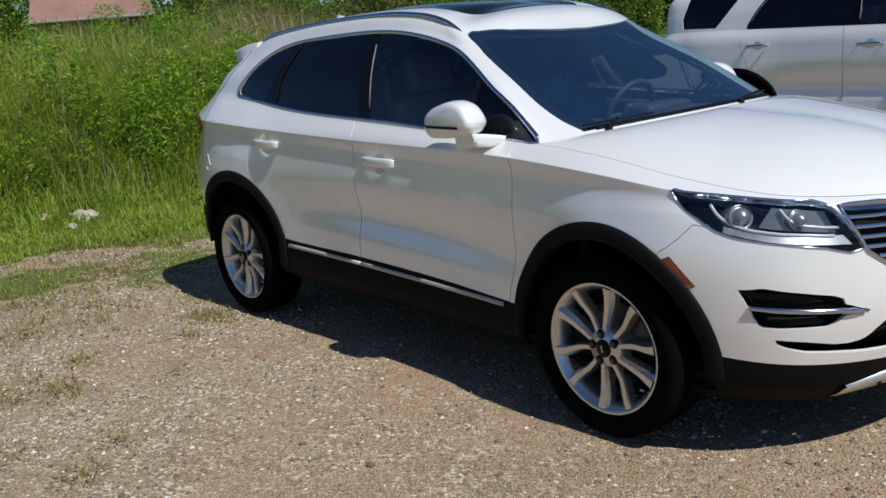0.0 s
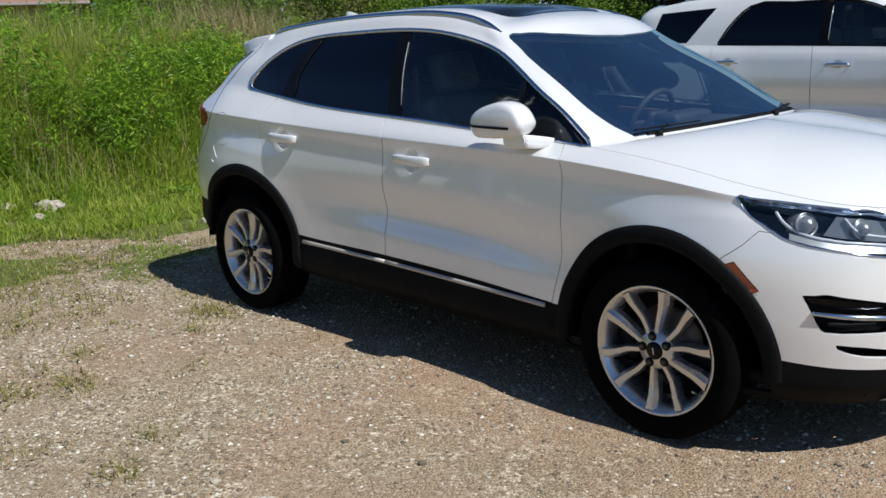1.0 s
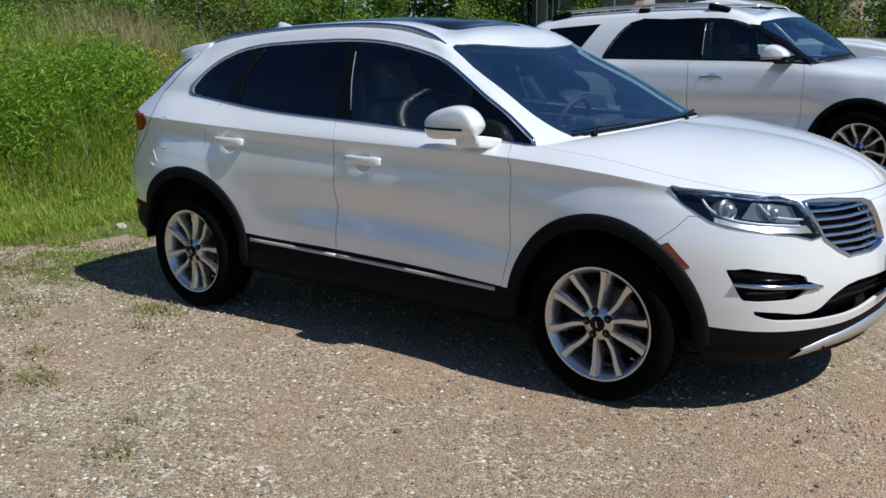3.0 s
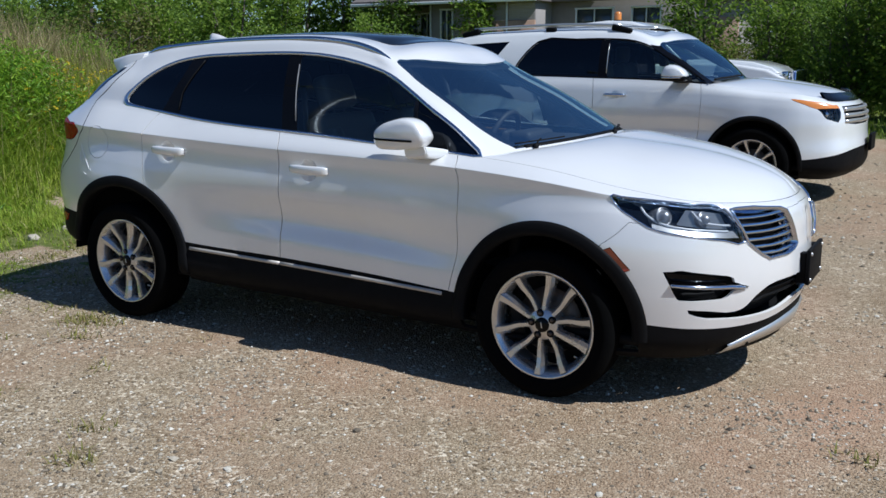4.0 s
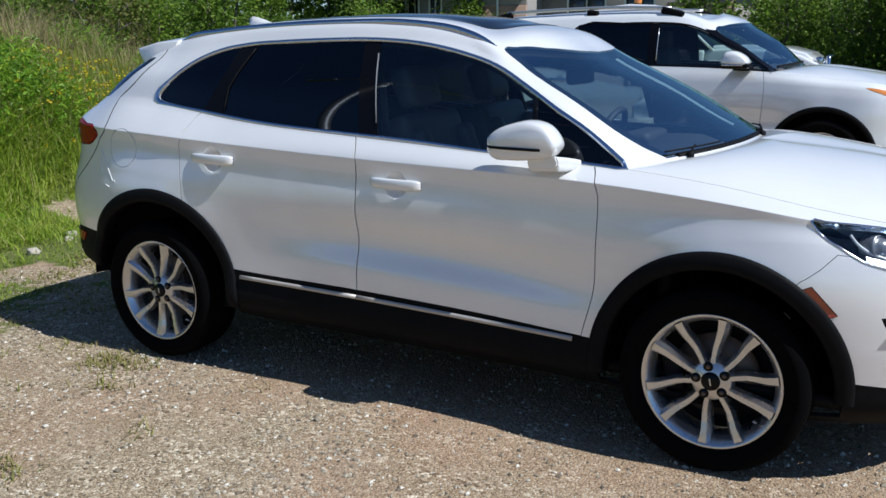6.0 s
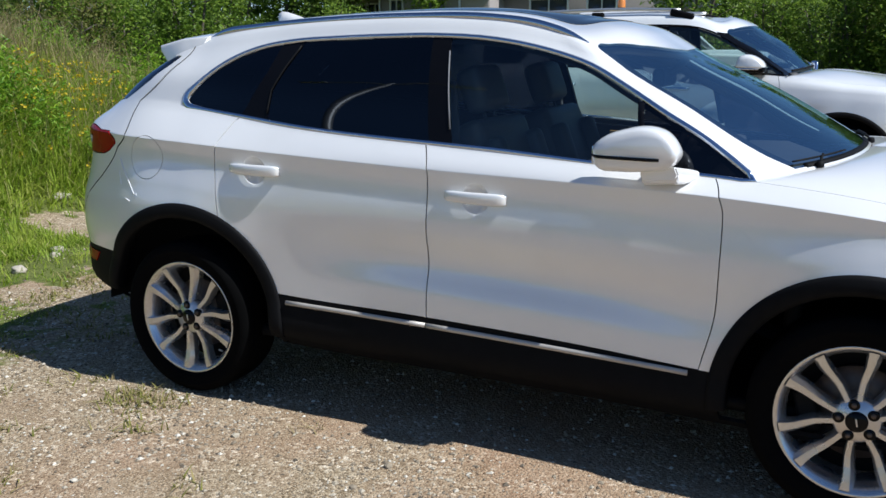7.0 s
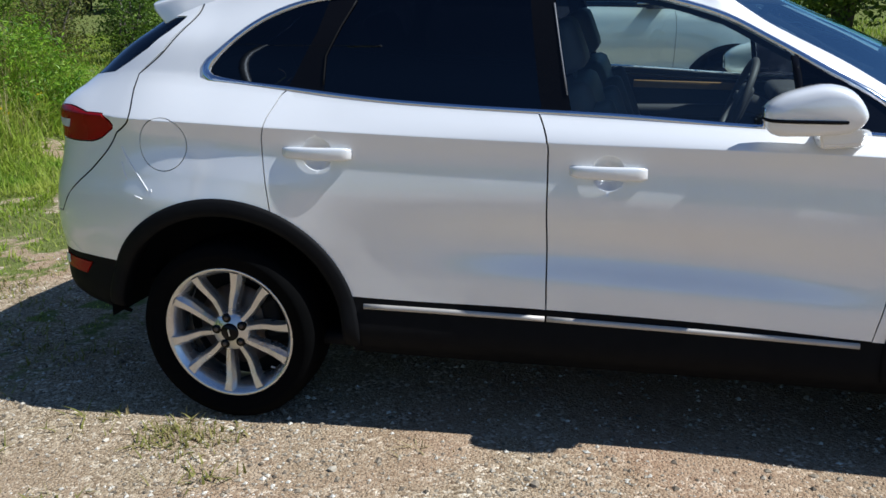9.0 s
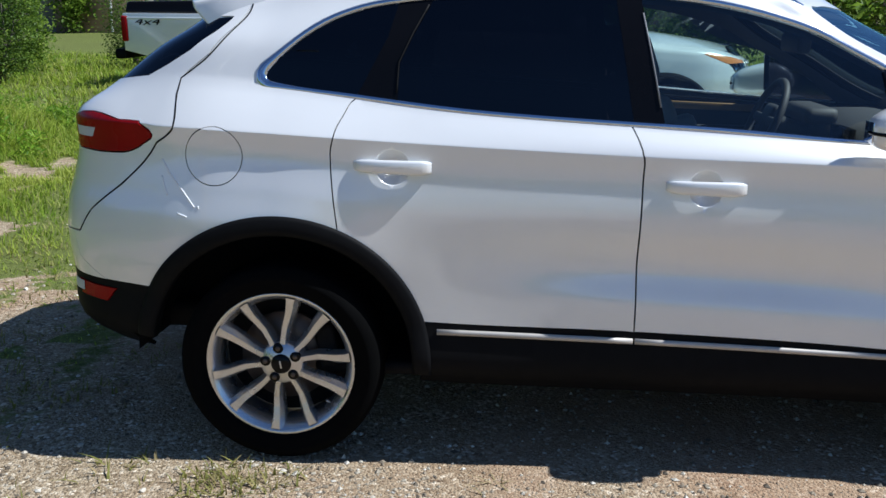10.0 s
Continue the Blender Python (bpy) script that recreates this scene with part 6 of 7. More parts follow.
def ground_material():
    m, t, b = material("gravel_and_grass")
    co = coords(t)
    at = t.nodes.new("ShaderNodeAttribute")
    at.attribute_name = "grass"

    def cells(scale, col_stops):
        v = t.nodes.new("ShaderNodeTexVoronoi")
        v.inputs["Scale"].default_value = scale
        v.inputs["Randomness"].default_value = 1.0
        t.links.new(co, v.inputs["Vector"])
        sep = t.nodes.new("ShaderNodeSeparateColor")
        t.links.new(v.outputs["Color"], sep.inputs[0])
        return v, ramp_node(t, sep.outputs[0], col_stops).outputs[0]

    v1, c1 = cells(78, [(0, (.11, .085, .058)), (.15, (.22, .175, .12)), (.5, (.36, .30, .22)), (.8, (.52, .45, .35)), (1, (.86, .80, .69))])
    v2, c2 = cells(190, [(0, (.10, .078, .052)), (.3, (.26, .206, .14)), (.7, (.38, .312, .222)), (1, (.70, .62, .50))])
    n1 = noise_node(t, 7.0, 6.0, .62, co)
    grav = mix_node(t, c1, c2, ramp_node(t, n1.outputs[0], [(.42, (0, 0, 0)), (.58, (1, 1, 1))]).outputs[0])
    fines = noise_node(t, 420.0, 3.0, .6, co)
    soil = mix_node(t, (.25, .19, .135), (.38, .295, .21), fines.outputs[0])
    n2 = noise_node(t, 1.3, 5.0, .6, co)
    grav = mix_node(t, grav, soil, ramp_node(t, n2.outputs[0], [(.44, (0, 0, 0)), (.68, (.6, .6, .6))]).outputs[0])
    # reddish clay patches
    n3 = noise_node(t, .55, 4.0, .6, co)
    grav = mix_node(t, grav, (.42, .265, .19), ramp_node(t, n3.outputs[0], [(.46, (0, 0, 0)), (.72, (.6, .6, .6))]).outputs[0])
    # darker, drier and damp stains
    n4 = noise_node(t, .9, 6.0, .65, co)
    grav = mix_node(t, grav, mix_node(t, grav, (.78, .74, .68), 1.0, "MULTIPLY"), ramp_node(t, n4.outputs[0], [(.48, (0, 0, 0)), (.72, (.8, .8, .8))]).outputs[0])
    grav = mix_node(t, grav, (1.0, .93, .82), 1.0, "MULTIPLY")
    turf_n = noise_node(t, 30.0, 5.0, .65, co)
    turf = ramp_node(t, turf_n.outputs[0], [(.25, (.06, .072, .022)), (.5, (.125, .145, .035)), (.75, (.22, .23, .075))]).outputs[0]
    big = noise_node(t, .35, 4.0, .6, co)
    turf = mix_node(t, turf, (.15, .18, .04), ramp_node(t, big.outputs[0], [(.4, (0, 0, 0)), (.7, (.7, .7, .7))]).outputs[0])
    add = t.nodes.new("ShaderNodeMath")
    add.operation = "ADD"
    spot = noise_node(t, 14.0, 5.0, .7, co)
    t.links.new(at.outputs["Fac"], add.inputs[0])
    sc = t.nodes.new("ShaderNodeMath")
    sc.operation = "MULTIPLY_ADD"
    t.links.new(spot.outputs[0], sc.inputs[0])
    sc.inputs[1].default_value, sc.inputs[2].default_value = .9, -.45
    t.links.new(sc.outputs[0], add.inputs[1])
    fac = ramp_node(t, add.outputs[0], [(.42, (0, 0, 0)), (.6, (1, 1, 1))]).outputs[0]
    t.links.new(mix_node(t, grav, turf, fac), b.inputs["Base Color"])
    b.inputs["Roughness"].default_value = .95
    b.inputs["Specular IOR Level"].default_value = .2
    d1 = ramp_node(t, v1.outputs["Distance"], [(0, (1, 1, 1)), (.6, (.0, .0, .0))])
    d2 = ramp_node(t, v2.outputs["Distance"], [(0, (1, 1, 1)), (.6, (.0, .0, .0))])
    n_a = bump_node(t, d1.outputs[0], .7, .008, b)
    n_b = bump_node(t, d2.outputs[0], .65, .0045, b, n_a)
    bump_node(t, fines.outputs[0], .35, .002, b, n_b)
    return m


me = bpy.data.meshes.new("ground")
me.from_pydata(np.stack([X, Y, Z], -1).reshape(-1, 3).tolist(), [], faces.tolist())
me.materials.append(ground_material())
me.polygons.foreach_set("use_smooth", [True] * len(me.polygons))
layer = me.attributes.new("grass", "FLOAT", "POINT")
layer.data.foreach_set("value", grass_mask(X, Y).reshape(-1).astype(np.float32))
ground = tagged(new("ground", me), "gravel lot of pale stones running into rough grass", "ground", kind="structure")


def stuff(name, verts, faces, mat, label, category):
    """Many small pieces as one object."""
    me = bpy.data.meshes.new(name)
    verts, faces = np.asarray(verts, np.float32), np.asarray(faces, np.int32)
    me.vertices.add(len(verts))
    me.vertices.foreach_set("co", verts.reshape(-1))
    k = faces.shape[1]
    me.loops.add(faces.size)
    me.loops.foreach_set("vertex_index", faces.reshape(-1))
    me.polygons.add(len(faces))
    me.polygons.foreach_set("loop_start", np.arange(0, faces.size, k, dtype=np.int32))
    me.polygons.foreach_set("loop_total", np.full(len(faces), k, np.int32))
    me.polygons.foreach_set("use_smooth", np.zeros(len(faces), bool))
    me.materials.append(mat)
    me.update()
    me.validate()
    return tagged(new(name, me), label, category, kind="stuff")


def island_mat(name, stops, rough=.7, trans=0.0, spec=.3, patch=None):
    """A colour that differs from piece to piece."""
    m, t, b = material(name)
    g = t.nodes.new("ShaderNodeNewGeometry")
    r = ramp_node(t, g.outputs["Random Per Island"], stops)
    n = noise_node(t, 60.0, 3.0, .6, coords(t))
    col = mix_node(t, r.outputs[0], mix_node(t, r.outputs[0], (.6, .6, .55), 1.0, "MULTIPLY"), n.outputs[0])
    if patch:
        big = noise_node(t, .9, 4.0, .65, coords(t))
        col = mix_node(t, col, patch[0], ramp_node(t, big.outputs[0], [(.50, (0, 0, 0)), (.66, (.75, .75, .75))]).outputs[0])
        low = noise_node(t, 1.7, 4.0, .6, coords(t))
        col = mix_node(t, col, patch[1], ramp_node(t, low.outputs[0], [(.54, (0, 0, 0)), (.68, (.65, .65, .65))]).outputs[0])
    t.links.new(col, b.inputs["Base Color"])
    b.inputs["Roughness"].default_value = rough
    b.inputs["Specular IOR Level"].default_value = spec
    if trans:
        tr = t.nodes.new("ShaderNodeBsdfTranslucent")
        t.links.new(col, tr.inputs[0])
        mx = t.nodes.new("ShaderNodeMixShader")
        mx.inputs[0].default_value = trans
        t.links.new(b.outputs[0], mx.inputs[1])
        t.links.new(tr.outputs[0], mx.inputs[2])
        t.links.new(mx.outputs[0], t.nodes["Material Output"].inputs[0])
    return m


# loose stones
ICO_V = np.array([(0, 0, 1)] + [(.894 * math.cos(a), .894 * math.sin(a), .447) for a in np.arange(5) * 2 * math.pi / 5] + [(.894 * math.cos(a), .894 * math.sin(a), -.447) for a in (np.arange(5) + .5) * 2 * math.pi / 5] + [(0, 0, -1)])
ICO_F = np.array([(0, 1 + i, 1 + (i + 1) % 5) for i in range(5)] + [(1 + i, 6 + i, 1 + (i + 1) % 5) for i in range(5)] + [(1 + (i + 1) % 5, 6 + i, 6 + (i + 1) % 5) for i in range(5)] + [(11, 6 + (i + 1) % 5, 6 + i) for i in range(5)])


OCT_V = np.array([(1, 0, 0), (0, 1, 0), (-1, 0, 0), (0, -1, 0), (0, 0, 1), (0, 0, -1)]) * 1.15
OCT_F = np.array([(0, 1, 4), (1, 2, 4), (2, 3, 4), (3, 0, 4), (1, 0, 5), (2, 1, 5), (3, 2, 5), (0, 3, 5)])


def scatter_stones(n, x0, x1, y0, y1, smin, smax, seed, power=2.2, shape=(OCT_V, OCT_F)):
    r = np.random.default_rng(seed)
    x, y = r.uniform(x0, x1, n * 3), r.uniform(y0, y1, n * 3)
    keep = r.random(n * 3) < (1 - grass_mask(x, y)) * (.25 + .75 * smooth(.35, .65, lumps(x, y, .6)))
    x, y = x[keep][:n], y[keep][:n]
    k = len(x)
    s = smin + (smax - smin) * r.random(k) ** power
    v = shape[0][None] * (1 + r.uniform(-.28, .28, (k, len(shape[0]), 1)))
    v = v * (s[:, None, None] * np.stack([r.uniform(.7, 1.2, k), r.uniform(.7, 1.2, k), r.uniform(.4, .75, k)], -1)[:, None])
    a = r.uniform(0, 2 * math.pi, k)
    c, sn = np.cos(a)[:, None], np.sin(a)[:, None]
    v = np.stack([v[..., 0] * c - v[..., 1] * sn, v[..., 0] * sn + v[..., 1] * c, v[..., 2]], -1)
    v += np.stack([x, y, ground_z(x, y) + s * .22], -1)[:, None]
    return v.reshape(-1, 3), (shape[1][None] + len(shape[0]) * np.arange(k)[:, None, None]).reshape(-1, 3)


STONE = island_mat("loose_stone", [(0, (.11, .09, .068)), (.2, (.26, .21, .155)), (.5, (.40, .335, .25)), (.8, (.54, .475, .38)), (1, (.80, .75, .66))], .9)
parts_ = [scatter_stones(30000, -4.6, 4.6, -3.6, -0.2, .0035, .011, 1), scatter_stones(7000, -5.0, 5.2, -1.0, 4.8, .004, .014, 2), scatter_stones(420, -4.5, 4.6, -3.4, 1.5, .009, .02, 3, 2.2, (ICO_V, ICO_F)), scatter_stones(2500, -1, 6, 2.5, 9.0, .006, .02, 4)]
vs_, fs_, off = [], [], 0
for v, f in parts_:
    vs_.append(v)
    fs_.append(f + off)
    off += len(v)
stuff("gravel_stones", np.vstack(vs_), np.vstack(fs_), STONE, "loose pale gravel stones scattered over the lot", "gravel")


# ---- grass ----
def blades(x, y, height, seed, width=.006, droop=.35, seg=3, base_z=None):
    """Bent, tapering blades that stand at x, y."""
    r = np.random.default_rng(seed)
    k = len(x)
    h = np.asarray(height) * r.uniform(.6, 1.25, k)
    a = r.uniform(0, 2 * math.pi, k)
    lean = r.uniform(.05, droop, k) * h
    d = np.stack([np.cos(a), np.sin(a)], -1)
    w = np.stack([-np.sin(a), np.cos(a)], -1) * (width * r.uniform(.6, 1.5, k))[:, None]
    z0 = ground_z(x, y) if base_z is None else base_z
    rows = []
    for i in range(seg + 1):
        t = i / seg
        c = np.stack([x, y], -1) + d * (lean * t * t)[:, None] * 1.6
        z = z0 - .01 + h * (t - .22 * t * t * (lean / h) * 1.6)
        f = (1 - t ** 1.6) * .98 + .02
        rows.append(np.concatenate([c - w * f, z[:, None]], 1))
        rows.append(np.concatenate([c + w * f, z[:, None]], 1))
    v = np.stack(rows, 1)
    f = np.array([(2 * i, 2 * i + 1, 2 * i + 3, 2 * i + 2) for i in range(seg)])
    n = v.shape[1]
    return v.reshape(-1, 3), (f[None] + n * np.arange(k)[:, None, None]).reshape(-1, 4)


def grass_field(n, x0, x1, y0, y1, hfun, seed, width=.006, droop=.35, clump=.5, thin=0.5, need=.55):
    r = np.random.default_rng(seed)
    x, y = r.uniform(x0, x1, n), r.uniform(y0, y1, n)
    keep = (grass_mask(x, y) > need) & (r.random(n) < thin + (1 - thin) * smooth(.35, .6, lumps(x + 31, y + 17, clump)))
    x, y = x[keep], y[keep]
    return blades(x, y, hfun(x, y), seed + 1, width, droop)


def tall(x, y):
    """How high the weeds stand."""
    deep = smooth(-4.8, -7.2, x)
    return .09 + deep * (.34 + .42 * lumps(x, y, 1.3) + .22 * lumps(x, y, .5)) * (1 - .72 * smooth(4.5, 8.5, y + .25 * (x + 7)))


GRASS = island_mat("grass_blades", [(0, (.18, .27, .025)), (.35, (.29, .42, .035)), (.7, (.40, .51, .05)), (.9, (.48, .52, .10)), (1, (.60, .55, .24))], .6, .45, .3, ((.46, .50, .09), (.17, .33, .025)))
DRY = island_mat("dry_grass", [(0, (.30, .24, .11)), (.5, (.44, .36, .18)), (1, (.55, .44, .26))], .7, .3)
sets = [grass_field(85000, -9.5, -4.2, -6.0, 7.5, tall, 11, .006, 1.0), grass_field(26000, -16, -8.5, -10, 9.0, lambda x, y: tall(x, y) * 1.1, 13, .012, 1.0),
        grass_field(60000, -8.0, -2.0, -2.5, 7.5, lambda x, y: .025 + (.03 + .08 * lumps(x, y, .4)) * smooth(-2.6, -4.4, x), 15, .0042, 1.0), grass_field(46000, -22, -5.0, 6.5, 20, lambda x, y: .07 + .14 * lumps(x, y, 1.0), 17, .010, 1.0),
        grass_field(16000, -10, 12, 11.5, 22, lambda x, y: .10 + .12 * lumps(x, y, 1.0), 19, .012, .5)]
# tufts among the stones
r = np.random.default_rng(23)
tx, ty = [], []
for cx, cy, rad, k in ((-2.72, -1.63, 0.13, 90), (-2.89, -1.33, 0.12, 90), (-2.23, -1.34, 0.11, 60), (-2.11, -1.57, 0.1, 70), (-2.27, -1.87, 0.12, 70), (-2.09, -2.01, 0.14, 110), (-3.34, -0.82, 0.18, 140), (-1.4, -1.9, 0.07, 45), (-1.01, -2.12, 0.1, 110), (-1.08, -2.37, 0.1, 90), (-1.49, -1.08, 0.1, 190), (-1.29, -1.33, 0.06, 26), (-0.15, -2.17, 0.07, 34), (0.04, -2.38, 0.05, 30), (-3.36, -1.35, 0.2, 150), (-3.28, -1.03, 0.2, 160), (-4.04, -0.92, 0.3, 260), (-3.6, -1.9, 0.3, 170), (-3.1, -1.75, 0.2, 90), (-2.6, -2.4, 0.14, 60), (2.65, -1.62, 0.06, 36), (2.7, -0.9, 0.07, 26), (-1, -2.9, 0.1, 26), (3.4, 3.7, 0.25, 90), (4.2, 4.2, 0.3, 90), (-3.35, 0.3, 0.3, 160), (-3.1, 1.3, 0.35, 120), (-3.4, -2.6, 0.2, 80), (-2.9, -3, 0.2, 60), (-3, 0.75, 0.18, 70), (-3.7, -0.3, 0.25, 190), (-2.55, -0.9, 0.12, 50), (-3.7, 1.7, 0.4, 220), (-2.75, -0.2, 0.12, 40), (-1.75, -1.55, 0.06, 24), (-0.75, -1.62, 0.05, 16), (-1.9, -1.03, 0.08, 30)):
    tx.append(r.normal(cx, rad, k))
    ty.append(r.normal(cy, rad * .7, k))
for _ in range(90):
    cx, cy, k = -4.7 + 2.6 * r.random() ** 1.6, r.uniform(-3.0, .5), int(r.uniform(12, 60))
    tx.append(r.normal(cx, .03 + .0018 * k, k))
    ty.append(r.normal(cy, .025 + .0014 * k, k))
tx, ty = np.concatenate(tx), np.concatenate(ty)
tufts = blades(tx, ty, np.full(len(tx), .052), 29, .0042, 1.2)
stuff("grass_tufts", tufts[0], tufts[1], island_mat("olive_tufts", [(0, (.19, .20, .045)), (.5, (.30, .30, .075)), (.85, (.42, .37, .13)), (1, (.55, .43, .22))], .7, .4), "small olive tufts of grass among the gravel", "grass")
vs_, fs_, off = [], [], 0
for v, f in sets:
    vs_.append(v)
    fs_.append(f + off)
    off += len(v)
stuff("grass", np.vstack(vs_), np.vstack(fs_), GRASS, "tall green grass and weeds on a rough bank", "grass")
# withered tufts
bx, by = [], []
for cx, cy, rad, k in ((-1.35, -2.16, .08, 60), (-.98, -2.16, .09, 70), (.04, -2.40, .07, 70), (-.44, -2.63, .09, 60), (-.40, -2.52, .06, 40), (-2.0, -1.75, .1, 50), (.5, -1.9, .05, 20), (-1.5, -1.04, .05, 24), (-.62, -1.02, .04, 12), (1.9, -2.0, .06, 24)):
    bx.append(r.normal(cx, rad, k))
    by.append(r.normal(cy, rad * .7, k))
bx, by = np.concatenate(bx), np.concatenate(by)
# a patch of dead stalks on top of the bank
sx, sy = r.normal(-9.6, 1.0, 3200), r.normal(5.0, .8, 3200)
straw = blades(sx, sy, tall(sx, sy) * 1.35 + .1, 37, .006, .6)
wilted = blades(bx, by, np.full(len(bx), .045), 35, .003, 1.4)
dry = [grass_field(7000, -12, -5.6, -4, 6.0, lambda x, y: tall(x, y) * 1.25, 31, .004, .3, .9, 0.15), blades(tx[::3], ty[::3] + .01, np.full(len(tx[::3]), .05), 33, .0025, 1.2)]
n0, n1, n2 = len(dry[0][0]), len(dry[1][0]), len(wilted[0])
stuff("dry_grass", np.vstack([dry[0][0], dry[1][0], wilted[0], straw[0]]), np.vstack([dry[0][1], dry[1][1] + n0, wilted[1] + n0 + n1, straw[1] + n0 + n1 + n2]), DRY, "dry straw-coloured grass stalks among the green", "grass")


def leaf_cloud(centres, size, seed, spread, per, flat=.55):
    """Small folded leaves round the given points."""
    r = np.random.default_rng(seed)
    c = np.repeat(np.asarray(centres, float), per, 0)
    k = len(c)
    c = c + r.normal(0, 1, (k, 3)) * np.asarray(spread)
    s = size * r.uniform(.55, 1.3, k)
    a, tilt = r.uniform(0, 2 * math.pi, k), r.uniform(-.9, .9, k)
    d = np.stack([np.cos(a) * np.cos(tilt), np.sin(a) * np.cos(tilt), np.sin(tilt)], -1)
    u = np.cross(d, r.normal(0, 1, (k, 3)) * .6 + np.array([0, 0, 1]))
    u /= np.maximum(np.linalg.norm(u, axis=1), 1e-6)[:, None]
    n = np.cross(u, d)
    s1 = s[:, None]
    v = np.stack([c - d * s1 * .5, c + u * s1 * flat * .5 + n * s1 * .10, c + d * s1 * .5, c - u * s1 * flat * .5 + n * s1 * .10], 1)
    f = np.array([(0, 1, 2), (0, 2, 3)])
    return v.reshape(-1, 3), (f[None] + 4 * np.arange(k)[:, None, None]).reshape(-1, 3)


# broad-leaved weeds: scattered stalks, and dense leafy clumps
r = np.random.default_rng(41)
wx, wy = r.uniform(-13, -5.0, 1500), r.uniform(-6, 7.5, 1500)
keep = (grass_mask(wx, wy) > .8) & (lumps(wx + 9, wy + 3, 1.3) + .3 * lumps(wx, wy, .4) > .88)
wx, wy = [wx[keep]], [wy[keep]]
for _ in range(44):
    cx, cy, rad = r.uniform(-11.5, -5.6), r.uniform(-5, 6.5), r.uniform(.12, .30)
    k = int(340 * rad * rad) + 8
    wx.append(r.normal(cx, rad, k))
    wy.append(r.normal(cy, rad, k))
loose = len(wx[0])
wx, wy = np.concatenate(wx), np.concatenate(wy)
hh = tall(wx, wy) * r.uniform(.7, 1.2, len(wx)) * np.where(np.arange(len(wx)) < loose, 1.0, 1.25)
cen = np.concatenate([np.stack([wx, wy, ground_z(wx, wy) + hh * t], -1) for t in (.25, .4, .55, .7, .85, .98)])
WEED = island_mat("weed_leaves", [(0, (.11, .24, .02)), (.5, (.22, .41, .028)), (1, (.38, .54, .045))], .45, .4)
v, f = leaf_cloud(cen, .075, 43, (.075, .075, .05), 12, .30)
stuff("broadleaf_weeds", v, f, WEED, "bright green broad-leaved weeds in the grass", "weeds")
# yellow flowers
FLX, FLY = -6.7, 3.4
fx, fy = np.concatenate([r.normal(FLX, .40, 130), r.normal(FLX + .4, .5, 30), r.uniform(-9, -5, 8)]), np.concatenate([r.normal(FLY, .45, 130), r.normal(FLY - .7, .5, 30), r.uniform(-2, 6, 8)])
fz = ground_z(fx, fy) + tall(fx, fy) * r.uniform(.75, 1.2, len(fx)) + .05
v, f = leaf_cloud(np.stack([fx, fy, fz], -1), .03, 47, (.02, .02, .015), 6, .8)
stuff("yellow_flowers", v, f, island_mat("yellow_petals", [(0, (.62, .42, .01)), (1, (.80, .62, .03))], .6, .3), "small yellow wildflowers on the bank", "flowers")

WHITE_PAPER = plain("white_paper", (.78, .77, .74), .8, grain=.1)
RED_PAPER = plain("red_wrapper", (.50, .04, .03), .6, grain=.1)
# rocks at the edge of the grass
ROCK = plain("pale_rock", (.44, .39, .31), .9, grain=.3, scale=18, bump=.8)
for i, (x, y, s, sq) in enumerate(((-5.4, -.42, .12, .6), (-5.62, -.72, .08, .45), (-5.2, -.6, .06, .6), (-3.95, .35, .05, .7), (-5.6, 2.2, .08, .5), (-4.2, .9, .05, .6), (-4.1, .78, .035, .7))):
    bm = bmesh.new()
    bmesh.ops.create_icosphere(bm, subdivisions=3, radius=s)
    for q in bm.verts:
        n = noise.noise(q.co * (2.2 / s) + Vector((i * 9, 3, 1))) * .55 + noise.noise(q.co * (6 / s)) * .22
        q.co *= 1 + n
        q.co.z *= sq
    ob = part("rock", bm, ROCK)
    ob.location = (x, y, float(ground_z(x, y)) + s * sq * .35)
    tagged(ob, "pale limestone rock half sunk in the grass", "rock", "rocks at the grass edge")


# a scrap of litter at the edge of the grass
scrap = thing("litter", "crumpled scrap of red and white wrapper on the gravel", "litter", at=Matrix.Translation((-4.14, 1.30, float(ground_z(-4.14, 1.30)) + .02)))
for name, mat, at, size in (("paper", WHITE_PAPER, (0, 0, .012), .034), ("wrapper", RED_PAPER, (.02, -.015, .0), .022)):
    bm = bmesh.new()
    bmesh.ops.create_icosphere(bm, subdivisions=2, radius=size)
    for q in bm.verts:
        q.co *= 1 + .5 * noise.noise(q.co * 60 + Vector(at) * 90)
        q.co = Vector((q.co.x + at[0], q.co.y + at[1], q.co.z * .7 + at[2]))
    part(name, bm, mat, scrap, smooth=False)

# ---- shrubs and trees ----
BARK = plain("bark", (.14, .115, .09), .9, grain=.35, scale=14, bump=.8)
LEAF = [island_mat("leaves_mid", [(0, (.07, .13, .02)), (.5, (.14, .24, .032)), (1, (.26, .38, .06))], .5, .5),
        island_mat("leaves_light", [(0, (.10, .18, .022)), (.5, (.21, .34, .04)), (1, (.37, .49, .075))], .5, .5),
        island_mat("leaves_olive", [(0, (.09, .11, .025)), (.5, (.19, .20, .045)), (1, (.31, .30, .09))], .55, .5)]


